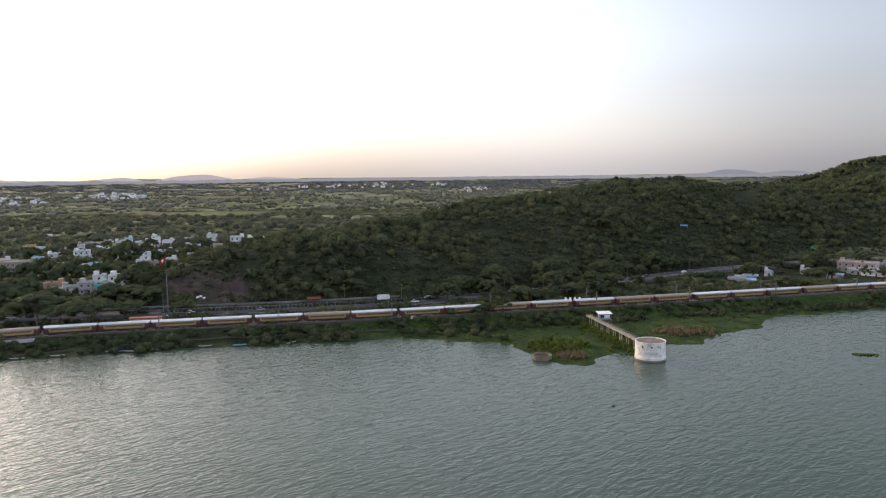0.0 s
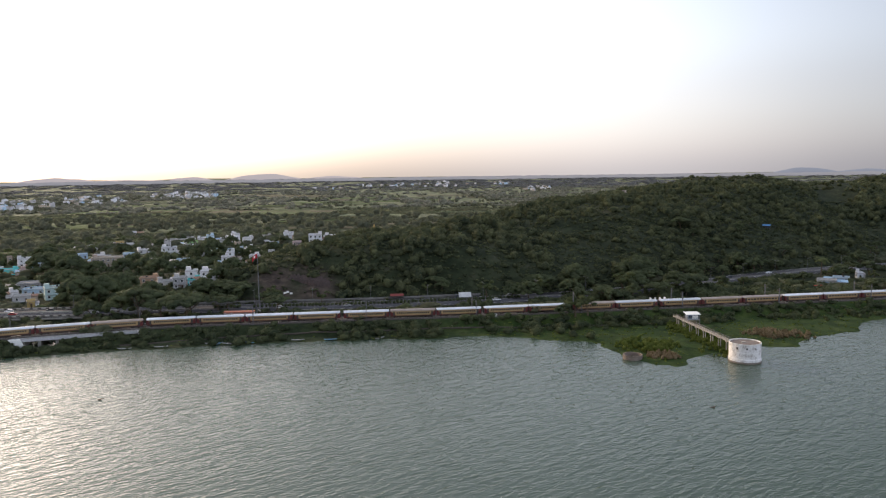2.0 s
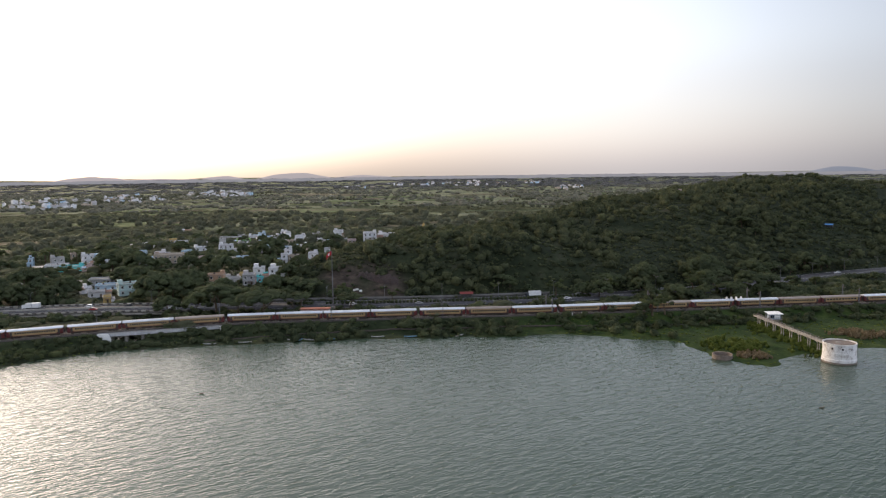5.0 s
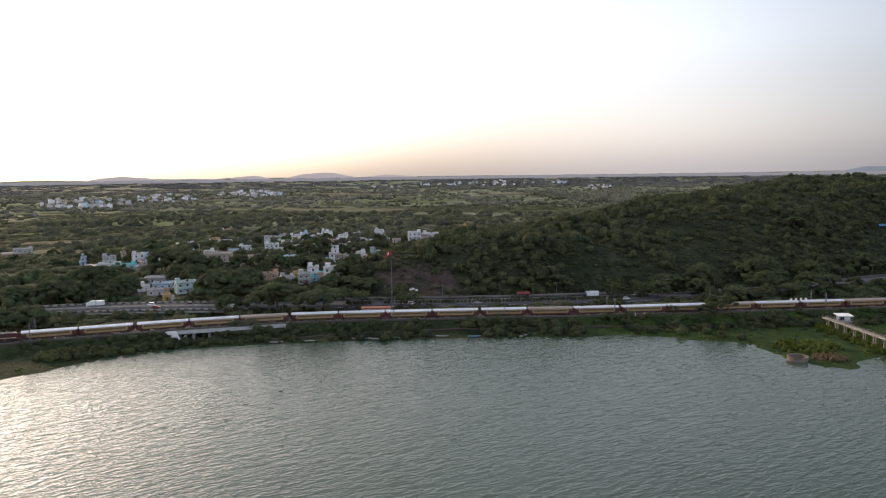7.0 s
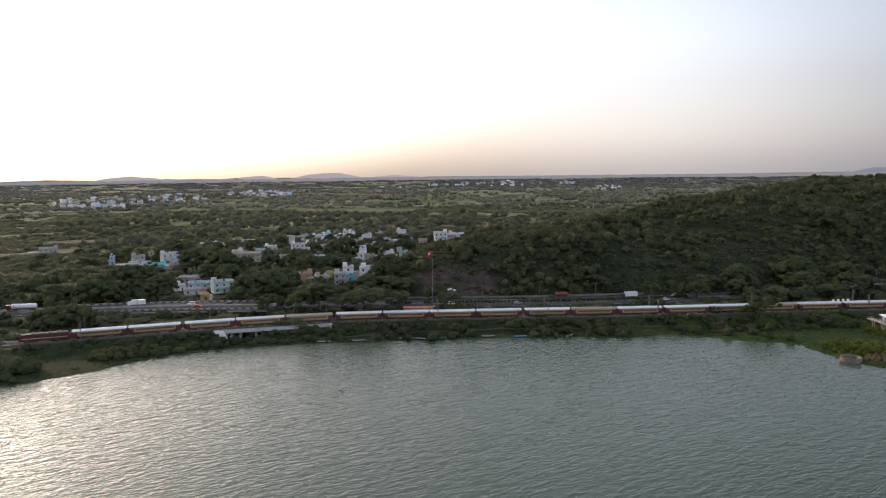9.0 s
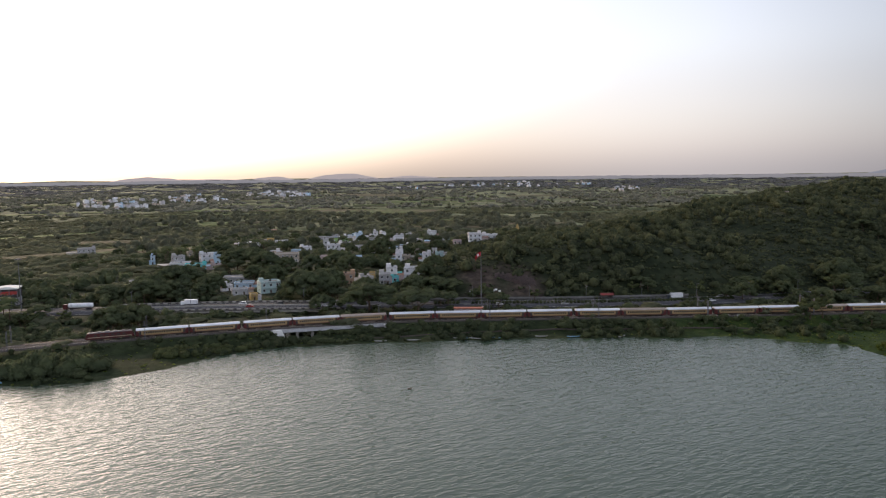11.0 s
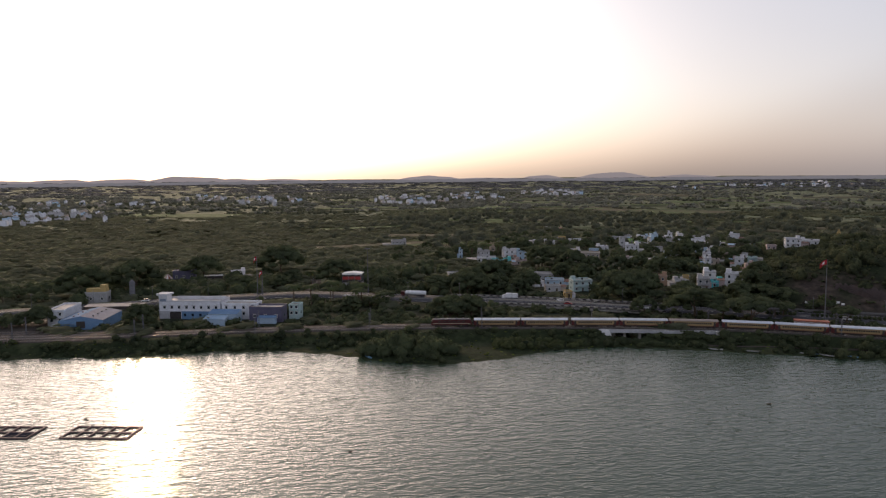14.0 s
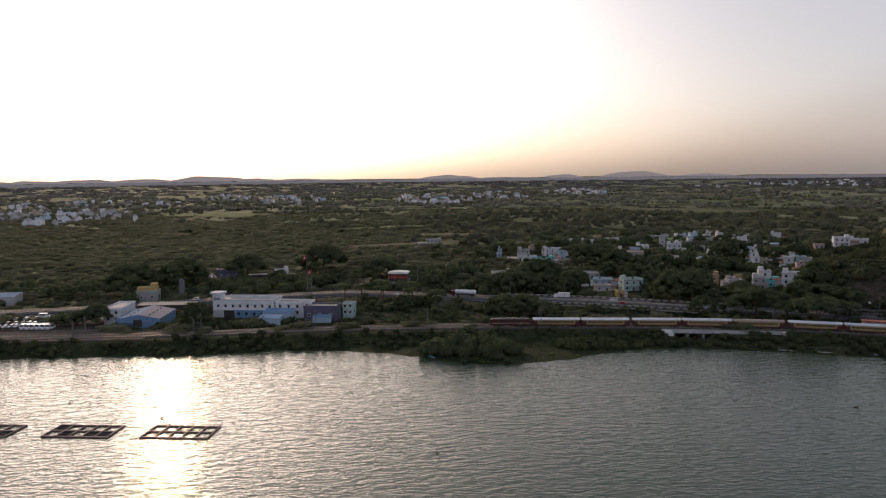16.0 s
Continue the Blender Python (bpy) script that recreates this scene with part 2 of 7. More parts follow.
GROUND, WATER = ground_mat(), water_mat()
LEAF_TREE = leaf_mat("tree_leaves", (0.048, 0.062, 0.038), (0.128, 0.150, 0.074), glow=0.45)
LEAF_LIGHT = leaf_mat("light_leaves", (0.040, 0.054, 0.027), (0.120, 0.135, 0.057))
CROP_DARK = mat("dark_crop", (0.060, 0.078, 0.038), (0.045, 0.060, 0.032), 0.05, 0.95, bump=0.3, spec=0.05)
STUBBLE = mat("dry_stubble", (0.110, 0.100, 0.062), (0.090, 0.080, 0.052), 0.05, 0.95, bump=0.3, spec=0.05)
CROP = mat("green_crop", (0.105, 0.135, 0.055), (0.085, 0.110, 0.048), 0.04, 0.95, bump=0.3, spec=0.05)
# belt leaves lightened: haze over the plain is put into their colour
LEAF_BELT_HAZED = leaf_mat("tree_belt_leaves_hazed", (0.078, 0.088, 0.062), (0.150, 0.156, 0.104), glow=0.45, patch=0.02)
LEAF_BANK = leaf_mat("bank_leaves", (0.032, 0.044, 0.027), (0.112, 0.128, 0.062), glow=0.4, patch=0.06)
LEAF_HILL = leaf_mat("hill_scrub_leaves", (0.026, 0.037, 0.026), (0.138, 0.148, 0.072), glow=0.40, patch=0.11)
# the farther the leaves, the paler: haze is painted into these colours
LEAF_FAR_HAZED = leaf_mat("far_leaves_hazed", (0.165, 0.172, 0.145), (0.230, 0.236, 0.190), glow=0.55, patch=0.015)
LEAF_PLAIN_HAZED = leaf_mat("plain_scrub_leaves_hazed", (0.128, 0.140, 0.090), (0.196, 0.204, 0.124), glow=0.65, patch=0.02)
LEAF_HORIZON_HAZED = leaf_mat("horizon_leaves_hazed", (0.135, 0.142, 0.146), (0.185, 0.190, 0.194), glow=0.5, patch=0.004)
LEAF_REED = leaf_mat("reed_leaves", (0.048, 0.072, 0.016), (0.165, 0.195, 0.048), glow=0.5)
LEAF_DRY = leaf_mat("dry_reeds", (0.140, 0.108, 0.066), (0.300, 0.230, 0.140), glow=0.5)
LEAF_PALM = leaf_mat("palm_leaves", (0.036, 0.050, 0.022), (0.100, 0.118, 0.048))
ROCK = mat("reddish_rock", (0.080, 0.054, 0.046), (0.045, 0.035, 0.032), 0.22, 0.95, bump=0.6)
BARK = mat("bark", (0.12, 0.09, 0.06), (0.06, 0.045, 0.03), 1.5, 0.95, bump=0.5)
ASPHALT = mat("asphalt", (0.052, 0.052, 0.058), (0.072, 0.071, 0.076), 0.15, 0.85, bump=0.1, spec=0.12)
PAINT = mat("road_paint", (0.6, 0.6, 0.56), (0.4, 0.4, 0.38), 1.0, 0.7)
EARTH = mat("bare_earth", (0.080, 0.068, 0.056), (0.055, 0.047, 0.039), 0.2, 0.95, bump=0.3, spec=0.06)
BALLAST = mat("ballast", (0.115, 0.098, 0.086), (0.07, 0.060, 0.053), 0.6, 0.95, bump=0.6, spec=0.1)
STEEL = mat("rail_steel", (0.32, 0.28, 0.25), (0.20, 0.15, 0.12), 0.5, 0.35, 0.9)
SLEEPER = mat("sleeper_concrete", (0.33, 0.31, 0.28), (0.22, 0.2, 0.18), 0.5, 0.9)
CONCRETE = mat("weathered_concrete", (0.33, 0.31, 0.28), (0.21, 0.19, 0.16), 0.4, 0.9, bump=0.2)
WHITEWASH = mat("stained_whitewash", (0.66, 0.64, 0.62), (0.22, 0.18, 0.15), 0.55, 0.85, bump=0.15, fine=5.0, spread=(0.47, 0.70))
ROAD_WALL = mat("dirty_roadside_concrete", (0.16, 0.15, 0.14), (0.10, 0.095, 0.09), 0.3, 0.95)
OLD_CONCRETE = mat("old_brown_concrete", (0.21, 0.165, 0.135), (0.12, 0.095, 0.08), 0.5, 0.9, bump=0.2)
WASH_CLEAN = mat("clean_whitewash", (0.80, 0.79, 0.76), (0.66, 0.64, 0.60), 0.3, 0.85)
WASH_GREY = mat("grey_whitewash", (0.50, 0.50, 0.51), (0.34, 0.33, 0.33), 0.5, 0.9)
ROOF_SILVER = mat("train_roof", (0.62, 0.64, 0.68), (0.46, 0.48, 0.51), 0.25, 0.45, 0.1, per_object=0.12)
ROOF_SHEEN = mat("sun_sheen_roof_sheet", (0.20, 0.215, 0.27), (0.15, 0.16, 0.20), 0.3, 0.8, spec=0.1)
ROOF_RUST = mat("train_roof_rusty", (0.34, 0.29, 0.26), (0.24, 0.19, 0.16), 0.25, 0.6, 0.1)
COACH_CREAM = mat("coach_cream", (0.30, 0.20, 0.092), (0.235, 0.155, 0.07), 0.3, 0.5)
COACH_MAROON = mat("coach_maroon", (0.10, 0.018, 0.015), (0.07, 0.014, 0.012), 0.4, 0.5)
LOCO_RED = mat("loco_maroon", (0.085, 0.018, 0.016), (0.06, 0.014, 0.012), 0.4, 0.45)
LOCO_CREAM = mat("loco_cream", (0.55, 0.46, 0.32), None, 0.4, 0.5)
DARK = mat("dark_underframe", (0.035, 0.03, 0.028), (0.06, 0.05, 0.045), 0.8, 0.8)
GLASS = mat("dark_window_glass", (0.02, 0.024, 0.028), (0.03, 0.035, 0.04), 0.3, 0.12, spec=0.6)
TYRE = mat("tyre_rubber", (0.025, 0.025, 0.025), None, 2.0, 0.9)
GALV = mat("galvanised_steel", (0.17, 0.17, 0.18), (0.11, 0.11, 0.12), 0.6, 0.7, 0.2)
FLAG_RED = mat("flag_red_cloth", (0.45, 0.03, 0.04), (0.35, 0.02, 0.03), 0.5, 0.8)
FLAG_WHITE = mat("flag_white_cloth", (0.75, 0.73, 0.7), None, 0.5, 0.8)
BOAT_BLUE = mat("boat_blue", (0.16, 0.32, 0.45), (0.12, 0.24, 0.34), 0.8, 0.6)
CABIN_BLUE = mat("cabin_blue_paint", (0.24, 0.29, 0.36), (0.17, 0.21, 0.27), 0.6, 0.8)
BOAT_GREY = mat("boat_grey", (0.38, 0.38, 0.36), (0.25, 0.25, 0.23), 0.8, 0.7)
PONTOON = mat("pontoon_brown", (0.150, 0.092, 0.092), (0.095, 0.062, 0.064), 0.6, 0.7)
NET = mat("net_dark", (0.035, 0.032, 0.05), (0.05, 0.045, 0.06), 1.5, 0.9)
TANK_BLACK = mat("black_water_tank", (0.03, 0.03, 0.03), None, 1.0, 0.5)
# these three glow: emission stands in for haze in front of dark land
HAZE_HILL = mat("hill_haze_glow", (0.04, 0.04, 0.045), (0.03, 0.03, 0.035), 0.003, 1.0, emit=(0.35, 0.315, 0.315, 0.9))
HAZE_HILL_BLUE = mat("blue_hill_haze_glow", (0.04, 0.04, 0.045), (0.03, 0.03, 0.035), 0.003, 1.0, emit=(0.17, 0.19, 0.23, 0.9))
HAZE_PLAIN = mat("plain_haze_glow", (0.05, 0.05, 0.05), (0.04, 0.04, 0.045), 0.003, 1.0, emit=(0.19, 0.19, 0.205, 0.9))
WALLS = {
    "white": mat("white_wall", (0.68, 0.68, 0.70), (0.48, 0.48, 0.49), 0.25, 0.9, per_object=0.12),
    "blue": mat("pale_blue_wall", (0.42, 0.55, 0.66), (0.33, 0.44, 0.53), 0.25, 0.9),
    "pink": mat("pink_wall", (0.48, 0.37, 0.34), (0.37, 0.29, 0.27), 0.25, 0.9),
    "grey": mat("grey_wall", (0.42, 0.42, 0.42), (0.30, 0.29, 0.28), 0.25, 0.9, per_object=0.15),
    "teal": mat("teal_wall", (0.11, 0.54, 0.55), (0.10, 0.44, 0.45), 0.25, 0.9),
    "yellow": mat("yellow_wall", (0.48, 0.34, 0.13), (0.36, 0.26, 0.11), 0.25, 0.9),
    "beige": mat("beige_wall", (0.42, 0.35, 0.28), (0.32, 0.27, 0.22), 0.25, 0.9),
    "green": mat("green_wall", (0.30, 0.50, 0.18), (0.24, 0.4, 0.15), 0.25, 0.9),
    "mint": mat("mint_wall", (0.40, 0.52, 0.50), (0.31, 0.40, 0.39), 0.25, 0.9),
    "orange": mat("orange_wall", (0.42, 0.28, 0.19), (0.32, 0.21, 0.14), 0.25, 0.9),
    "bluegrey": mat("bluegrey_sheet", (0.35, 0.46, 0.56), (0.3, 0.38, 0.45), 0.3, 0.6),
}
SHEET_BLUE = mat("blue_roof_sheet", (0.15, 0.25, 0.38), (0.11, 0.19, 0.30), 0.3, 0.8, spec=0.08)
SHEET_PALE = mat("pale_blue_roof_sheet", (0.26, 0.38, 0.50), (0.20, 0.30, 0.41), 0.3, 0.7, spec=0.15)
SHADE_BLUE = mat("painted_recess_shade", (0.22, 0.26, 0.32), (0.17, 0.20, 0.25), 0.3, 0.9)
ROOF_TERRACE = mat("pale_terrace_roof", (0.46, 0.42, 0.40), (0.36, 0.33, 0.31), 0.3, 0.8)
ROOF_SLAB = mat("roof_slab", (0.31, 0.29, 0.27), (0.20, 0.19, 0.175), 0.3, 0.95)
SHEET_GREY = mat("grey_roof_sheet", (0.32, 0.31, 0.31), (0.22, 0.2, 0.19), 0.3, 0.8)
PURPLE = mat("dark_violet_sheet", (0.11, 0.10, 0.15), (0.08, 0.075, 0.11), 0.4, 0.6)
RED_SHEET = mat("red_board", (0.42, 0.05, 0.04), (0.33, 0.04, 0.035), 0.4, 0.6)
SIGN_GREEN = mat("green_sign", (0.03, 0.32, 0.2), None, 0.5, 0.5)
TERRACOTTA = mat("terracotta_tile", (0.36, 0.13, 0.08), (0.26, 0.1, 0.07), 0.5, 0.85)
TERRACOTTA_OLD = mat("weathered_tile", (0.24, 0.13, 0.10), (0.16, 0.10, 0.08), 0.5, 0.9)
CAR_PAINTS = [mat("car_white", (0.75, 0.75, 0.75), None, 0.5, 0.25), mat("car_silver", (0.4, 0.41, 0.42), None, 0.5, 0.3, 0.5), mat("car_red", (0.3, 0.03, 0.03), None, 0.5, 0.3), mat("car_dark", (0.05, 0.055, 0.065), None, 0.5, 0.3)]


# ---- mesh helpers ----
def box(bm, x0, x1, y0, y1, z0, z1, m=None):
    vs = bmesh.ops.create_cube(bm, size=1)["verts"]
    mm = Matrix.Translation(((x0 + x1) / 2, (y0 + y1) / 2, (z0 + z1) / 2)) @ Matrix.Diagonal((x1 - x0, y1 - y0, z1 - z0, 1))
    bmesh.ops.transform(bm, matrix=(m @ mm) if m else mm, verts=vs)
    return bm


def tube(bm, a, b, r0, r1=None, seg=8):
    a, b = Vector(a), Vector(b)
    vs = bmesh.ops.create_cone(bm, cap_ends=True, segments=seg, radius1=r0, radius2=r0 if r1 is None else r1, depth=(b - a).length)["verts"]
    bmesh.ops.transform(bm, matrix=Matrix.Translation((a + b) / 2) @ (b - a).to_track_quat("Z", "Y").to_matrix().to_4x4(), verts=vs)
    return bm


def prism(bm, outline, y0, y1):
    """An outline in x and z, drawn out from y0 to y1."""
    a = [bm.verts.new((x, y0, z)) for x, z in outline]
    b = [bm.verts.new((x, y1, z)) for x, z in outline]
    bm.faces.new(a)
    bm.faces.new(b[::-1])
    for i in range(len(a)):
        j = (i + 1) % len(a)
        bm.faces.new((a[j], a[i], b[i], b[j]))
    bmesh.ops.recalc_face_normals(bm, faces=bm.faces)
    return bm


def mesh_of(bm, material, name, bevel=0.0):
    if bevel:
        bmesh.ops.bevel(bm, geom=list(bm.edges), offset=bevel, segments=1, affect="EDGES")
    me = bpy.data.meshes.new(name)
    bm.to_mesh(me)
    bm.free()
    me.materials.append(material)
    return me


def part(name, bm, material, parent, label="", bevel=0.0):
    me = bm if isinstance(bm, bpy.types.Mesh) else mesh_of(bm, material, name, bevel)
    ob = new(name, me)
    ob.parent = parent
    if label:
        ob["label"] = label
    return ob


def boxed(*dims):
    return box(bmesh.new(), *dims)


def thing(name, label, category, group="", m=None, kind=""):
    ob = tagged(new(name), label, category, group, kind)
    if m:
        ob.matrix_basis = m
    return ob


def solid(name, bm, material, label, category, group="", kind="", m=None, bevel=0.0):
    ob = tagged(new(name, mesh_of(bm, material, name, bevel)), label, category, group, kind)
    if m:
        ob.matrix_basis = m
    return ob


def tri_mesh(name, V, F, material):
    """A mesh from arrays of corners and triangles."""
    me = bpy.data.meshes.new(name)
    V, F = np.asarray(V, np.float32), np.asarray(F, np.int32)
    me.vertices.add(len(V))
    me.vertices.foreach_set("co", V.ravel())
    me.loops.add(F.size)
    me.loops.foreach_set("vertex_index", F.ravel())
    me.polygons.add(len(F))
    me.polygons.foreach_set("loop_start", np.arange(0, F.size, F.shape[1], dtype=np.int32))
    me.polygons.foreach_set("loop_total", np.full(len(F), F.shape[1], np.int32))
    me.update(calc_edges=True)
    me.materials.append(material)
    return me


def curve(points, step):
    """A smooth line through plan points, in even steps: places and directions."""
    P = np.array(points, float)
    P = np.vstack([2 * P[0] - P[1], P, 2 * P[-1] - P[-2]])
    out = []
    for i in range(1, len(P) - 2):
        p0, p1, p2, p3 = P[i - 1:i + 3]
        for u in np.linspace(0, 1, 40, endpoint=False):
            out.append(0.5 * (2 * p1 + (p2 - p0) * u + (2 * p0 - 5 * p1 + 4 * p2 - p3) * u * u + (3 * p1 - p0 - 3 * p2 + p3) * u ** 3))
    out = np.array(out + [P[-2]])
    d = np.concatenate([[0], np.cumsum(np.hypot(*np.diff(out, axis=0).T))])
    s = np.arange(0, d[-1], step)
    q = np.stack([np.interp(s, d, out[:, k]) for k in (0, 1)], 1)
    t = np.gradient(q, axis=0)
    return q, t / np.hypot(t[:, 0], t[:, 1])[:, None]


def line_dist(X, Y, L):
    """The distance from places to a line of points, and which of its points is nearest."""
    best, idx = np.full(X.shape, 1e9), np.zeros(X.shape, int)
    for i in range(len(L)):
        d = (X - L[i, 0]) ** 2 + (Y - L[i, 1]) ** 2
        w = d < best
        best[w], idx[w] = d[w], i
    return np.sqrt(best), idx


def inside(X, Y, poly):
    r = np.zeros(X.shape, bool)
    n = len(poly)
    for i in range(n):
        (x0, y0), (x1, y1) = poly[i], poly[(i + 1) % n]
        c = (y0 > Y) != (y1 > Y)
        r ^= c & (X < (x1 - x0) * (Y - y0) / ((y1 - y0) or 1e-9) + x0)
    return r


def smooth(u):
    u = np.clip(u, 0, 1)
    return u * u * (3 - 2 * u)


def value_noise(X, Y, size, seed):
    """Smooth noise from 0 to 1 over the plan."""
    g = np.random.RandomState(seed).rand(256, 256)
    x, y = X / size, Y / size
    i, j = np.floor(x).astype(int), np.floor(y).astype(int)
    u, v = smooth(x - i), smooth(y - j)
    i0, i1, j0, j1 = i % 256, (i + 1) % 256, j % 256, (j + 1) % 256
    return (g[i0, j0] * (1 - u) + g[i1, j0] * u) * (1 - v) + (g[i0, j1] * (1 - u) + g[i1, j1] * u) * v


# ---- plan: shore, railway, highway ----
SHORE, _ = curve([(700, 560), (420, 480), (202, 388), (163, 370), (138, 363), (125, 344), (121, 334), (107, 325), (93, 314), (87, 302), (72, 299),
                  (52, 285), (42, 277), (38, 264), (26, 268), (15, 281), (4, 299), (-18, 302), (-40, 306), (-60, 298), (-100, 289), (-141, 276), (-186, 260),
                  (-223, 243), (-245, 224), (-255, 200), (-266, 185), (-282, 171), (-306, 166), (-330, 160), (-352, 149), (-371, 132), (-393, 107), (-414, 93),
                  (-448, 63), (-500, 10), (-600, -110), (-700, -260)], 2.5)
_w = value_noise(SHORE[:, 0], SHORE[:, 1], 7, 3) - 0.5
SHORE = SHORE + 3.0 * np.stack([-_w * 0.4, _w], 1)
LAND = [tuple(p) for p in SHORE] + [(-6000, -260), (-6000, 6000), (6000, 6000), (6000, 560)]
RAIL, RAIL_T = curve([(-640, -90), (-560, -12), (-500, 42), (-450, 87), (-402, 129), (-371, 160), (-336, 190), (-301, 218), (-263, 244), (-227, 267), (-188, 287),
                      (-145, 301), (-103, 314), (-61, 326), (-19, 340), (22, 354), (64, 368), (110, 384), (152, 399), (215, 421), (300, 448), (460, 492)], 1.0)
INLAND = [tuple(p) for p in RAIL[::-10]] + [(-640, -400), (-6000, -400), (-6000, 6000), (6000, 6000), (6000, 492)]
ROAD, ROAD_T = curve([(-680, -80), (-610, 10), (-560, 66), (-522, 107), (-497, 143), (-474, 182), (-449, 219), (-428, 243), (-404, 256), (-381, 264), (-357, 273), (-327, 287),
                      (-285, 302), (-244, 313), (-200, 325), (-160, 336), (-131, 343), (-103, 351), (-75, 361), (-50, 370), (-25, 381), (6, 397), (38, 416),
                      (74, 442), (115, 477), (160, 508), (230, 545), (330, 580)], 2.0)
RAIL_Z, ROAD_Z = 4.6, 5.0
BRIDGE = np.array([-217.5, 271.0])
SPINE = [(-200, 392, 8, 60), (-160, 402, 22, 75), (-120, 430, 29, 105), (-60, 520, 33, 130), (40, 650, 50, 170), (110, 730, 60, 190), (165, 790, 61, 200), (260, 830, 54, 230), (380, 880, 38, 230)]


def hill(X, Y):
    h = np.zeros(X.shape)
    for (x0, y0, z0, w0), (x1, y1, z1, w1) in zip(SPINE, SPINE[1:]):
        dx, dy = x1 - x0, y1 - y0
        u = np.clip(((X - x0) * dx + (Y - y0) * dy) / (dx * dx + dy * dy), 0, 1)
        d = np.hypot(X - x0 - u * dx, Y - y0 - u * dy) / (w0 + u * (w1 - w0))
        h = np.maximum(h, (z0 + u * (z1 - z0)) * np.clip(1 - d ** 1.7, 0, 1))
    for cx, cy, z, r in ((567, 1003, 88, 450), (-150, 580, 17, 125), (-195, 690, 9, 80), (-216, 574, 10.5, 60)):
        d = np.hypot(X - cx, Y - cy) / r
        h = np.maximum(h, z * smooth(1 - d))
    return h * (0.88 + 0.24 * value_noise(X, Y, 38, 5))


def height(X, Y):
    """The ground's height above the lake."""
    X, Y = np.asarray(X, float), np.asarray(Y, float)
    s, _ = line_dist(X, Y, SHORE[::2])
    s = np.where(inside(X, Y, LAND), s, -s)
    r, ri = line_dist(X, Y, RAIL[::6])
    inland = inside(X, Y, INLAND)
    far = np.hypot(X, Y)
    plain = 3.2 - 3.2 * smooth((far - 450) / 500) + 53 * np.clip((far - 1300) / 3550, 0, 1.2) ** 1.8
    plain = plain + 5.5 * smooth(1.25 - np.hypot(X + 310, Y - 620) / 260)
    low = np.clip(0.07 * s, -3, 0.55 + 0.5 * value_noise(X, Y, 14, 8))
    emb = 4.15 - np.maximum(0, r - 8.5) * 0.5
    h = np.where(inland, np.maximum(plain, emb), np.maximum(low, emb))
    hl = np.where(inland, hill(X, Y), 0)
    h = h + hl * smooth((s - 60) / 60)
    q, qi = line_dist(X, Y, ROAD[::3])
    fly = smooth(1 - (np.hypot(X + 290, Y - 300) - 50) / 20)
    bed = ROAD_Z - 0.35 + (h - ROAD_Z) * smooth((q - 13) / 14)
    h = np.where(q < 27, h + (bed - h) * (1 - fly), h)
    a, c = (X - BRIDGE[0]) * 0.9 + (Y - BRIDGE[1]) * 0.43, -(X - BRIDGE[0]) * 0.43 + (Y - BRIDGE[1]) * 0.9
    bank = smooth((27.5 - np.abs(a)) / 2) * smooth((c + 12) / 4) * smooth((14 - c) / 4)
    h = h + bank * (np.minimum(h, 2.5) - h)
    dip = smooth((8.8 - np.abs(a + 15.5)) / 2.5) * smooth((c + 13) / 5) * smooth((40 - c) / 12)
    h = h + dip * (np.minimum(h, -0.8) - h)
    return h + np.where(h > 0.3, 0.5 * (value_noise(X, Y, 9, 11) - 0.5), 0) * smooth((r - 8) / 4) * smooth((q - 14) / 6)


def ground_z(x, y):
    return float(height(np.array([x]), np.array([y]))[0])


def axis(lo, hi, step, out_lo, out_hi):
    a = list(np.arange(lo, hi, step))
    s, v, up = step, hi, []
    while v < out_hi:
        up.append(v)
        s *= 1.13
        v += s
    s, v, dn = step, lo, []
    while v > out_lo:
        s *= 1.13
        v -= s
        dn.append(v)
    return np.array(dn[::-1] + a + up + [out_hi])


gx, gy = axis(-560, 290, 3.5, -4900, 3300), axis(40, 660, 3.5, -900, 4900)
GX, GY = np.meshgrid(gx, gy, indexing="ij")
GZ = height(GX, GY)
nx, ny = GX.shape
ii = (np.arange(nx - 1)[:, None] * ny + np.arange(ny - 1)[None, :]).ravel()
quads = np.stack([ii, ii + ny, ii + ny + 1, ii + 1], 1)
keep = np.hypot(GX, GY).ravel()[quads].min(1) < 4880
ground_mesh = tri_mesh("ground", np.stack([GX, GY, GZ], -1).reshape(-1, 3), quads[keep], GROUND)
ground_mesh.polygons.foreach_set("use_smooth", np.ones(len(ground_mesh.polygons), bool))
ground_mesh.update()


def paint(name, values):
    a = ground_mesh.attributes.new(name, "FLOAT", "POINT")
    a.data.foreach_set("value", values.ravel().astype(np.float32))


inl = inside(GX, GY, INLAND)
# weight of the haze-paled colours, rising with distance and to the west
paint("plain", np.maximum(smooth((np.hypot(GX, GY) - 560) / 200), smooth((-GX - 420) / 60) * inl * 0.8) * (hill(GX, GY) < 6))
paint("marsh", np.where(inl, 0.0, 1.0) * (0.2 + 0.8 * smooth((GX + 110) / 90)))
paint("rock", smooth((24 - np.hypot((GX + 157) * 0.7, GY - 364)) / 10) * smooth((value_noise(GX, GY, 12, 4) - 0.3) * 4))
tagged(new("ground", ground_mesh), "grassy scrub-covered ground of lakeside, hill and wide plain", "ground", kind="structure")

# the lake
wx, wy = np.linspace(-1500, 1200, 28), np.linspace(-900, 720, 18)
WX, WY = np.meshgrid(wx, wy, indexing="ij")
ii = (np.arange(27)[:, None] * 18 + np.arange(17)[None, :]).ravel()
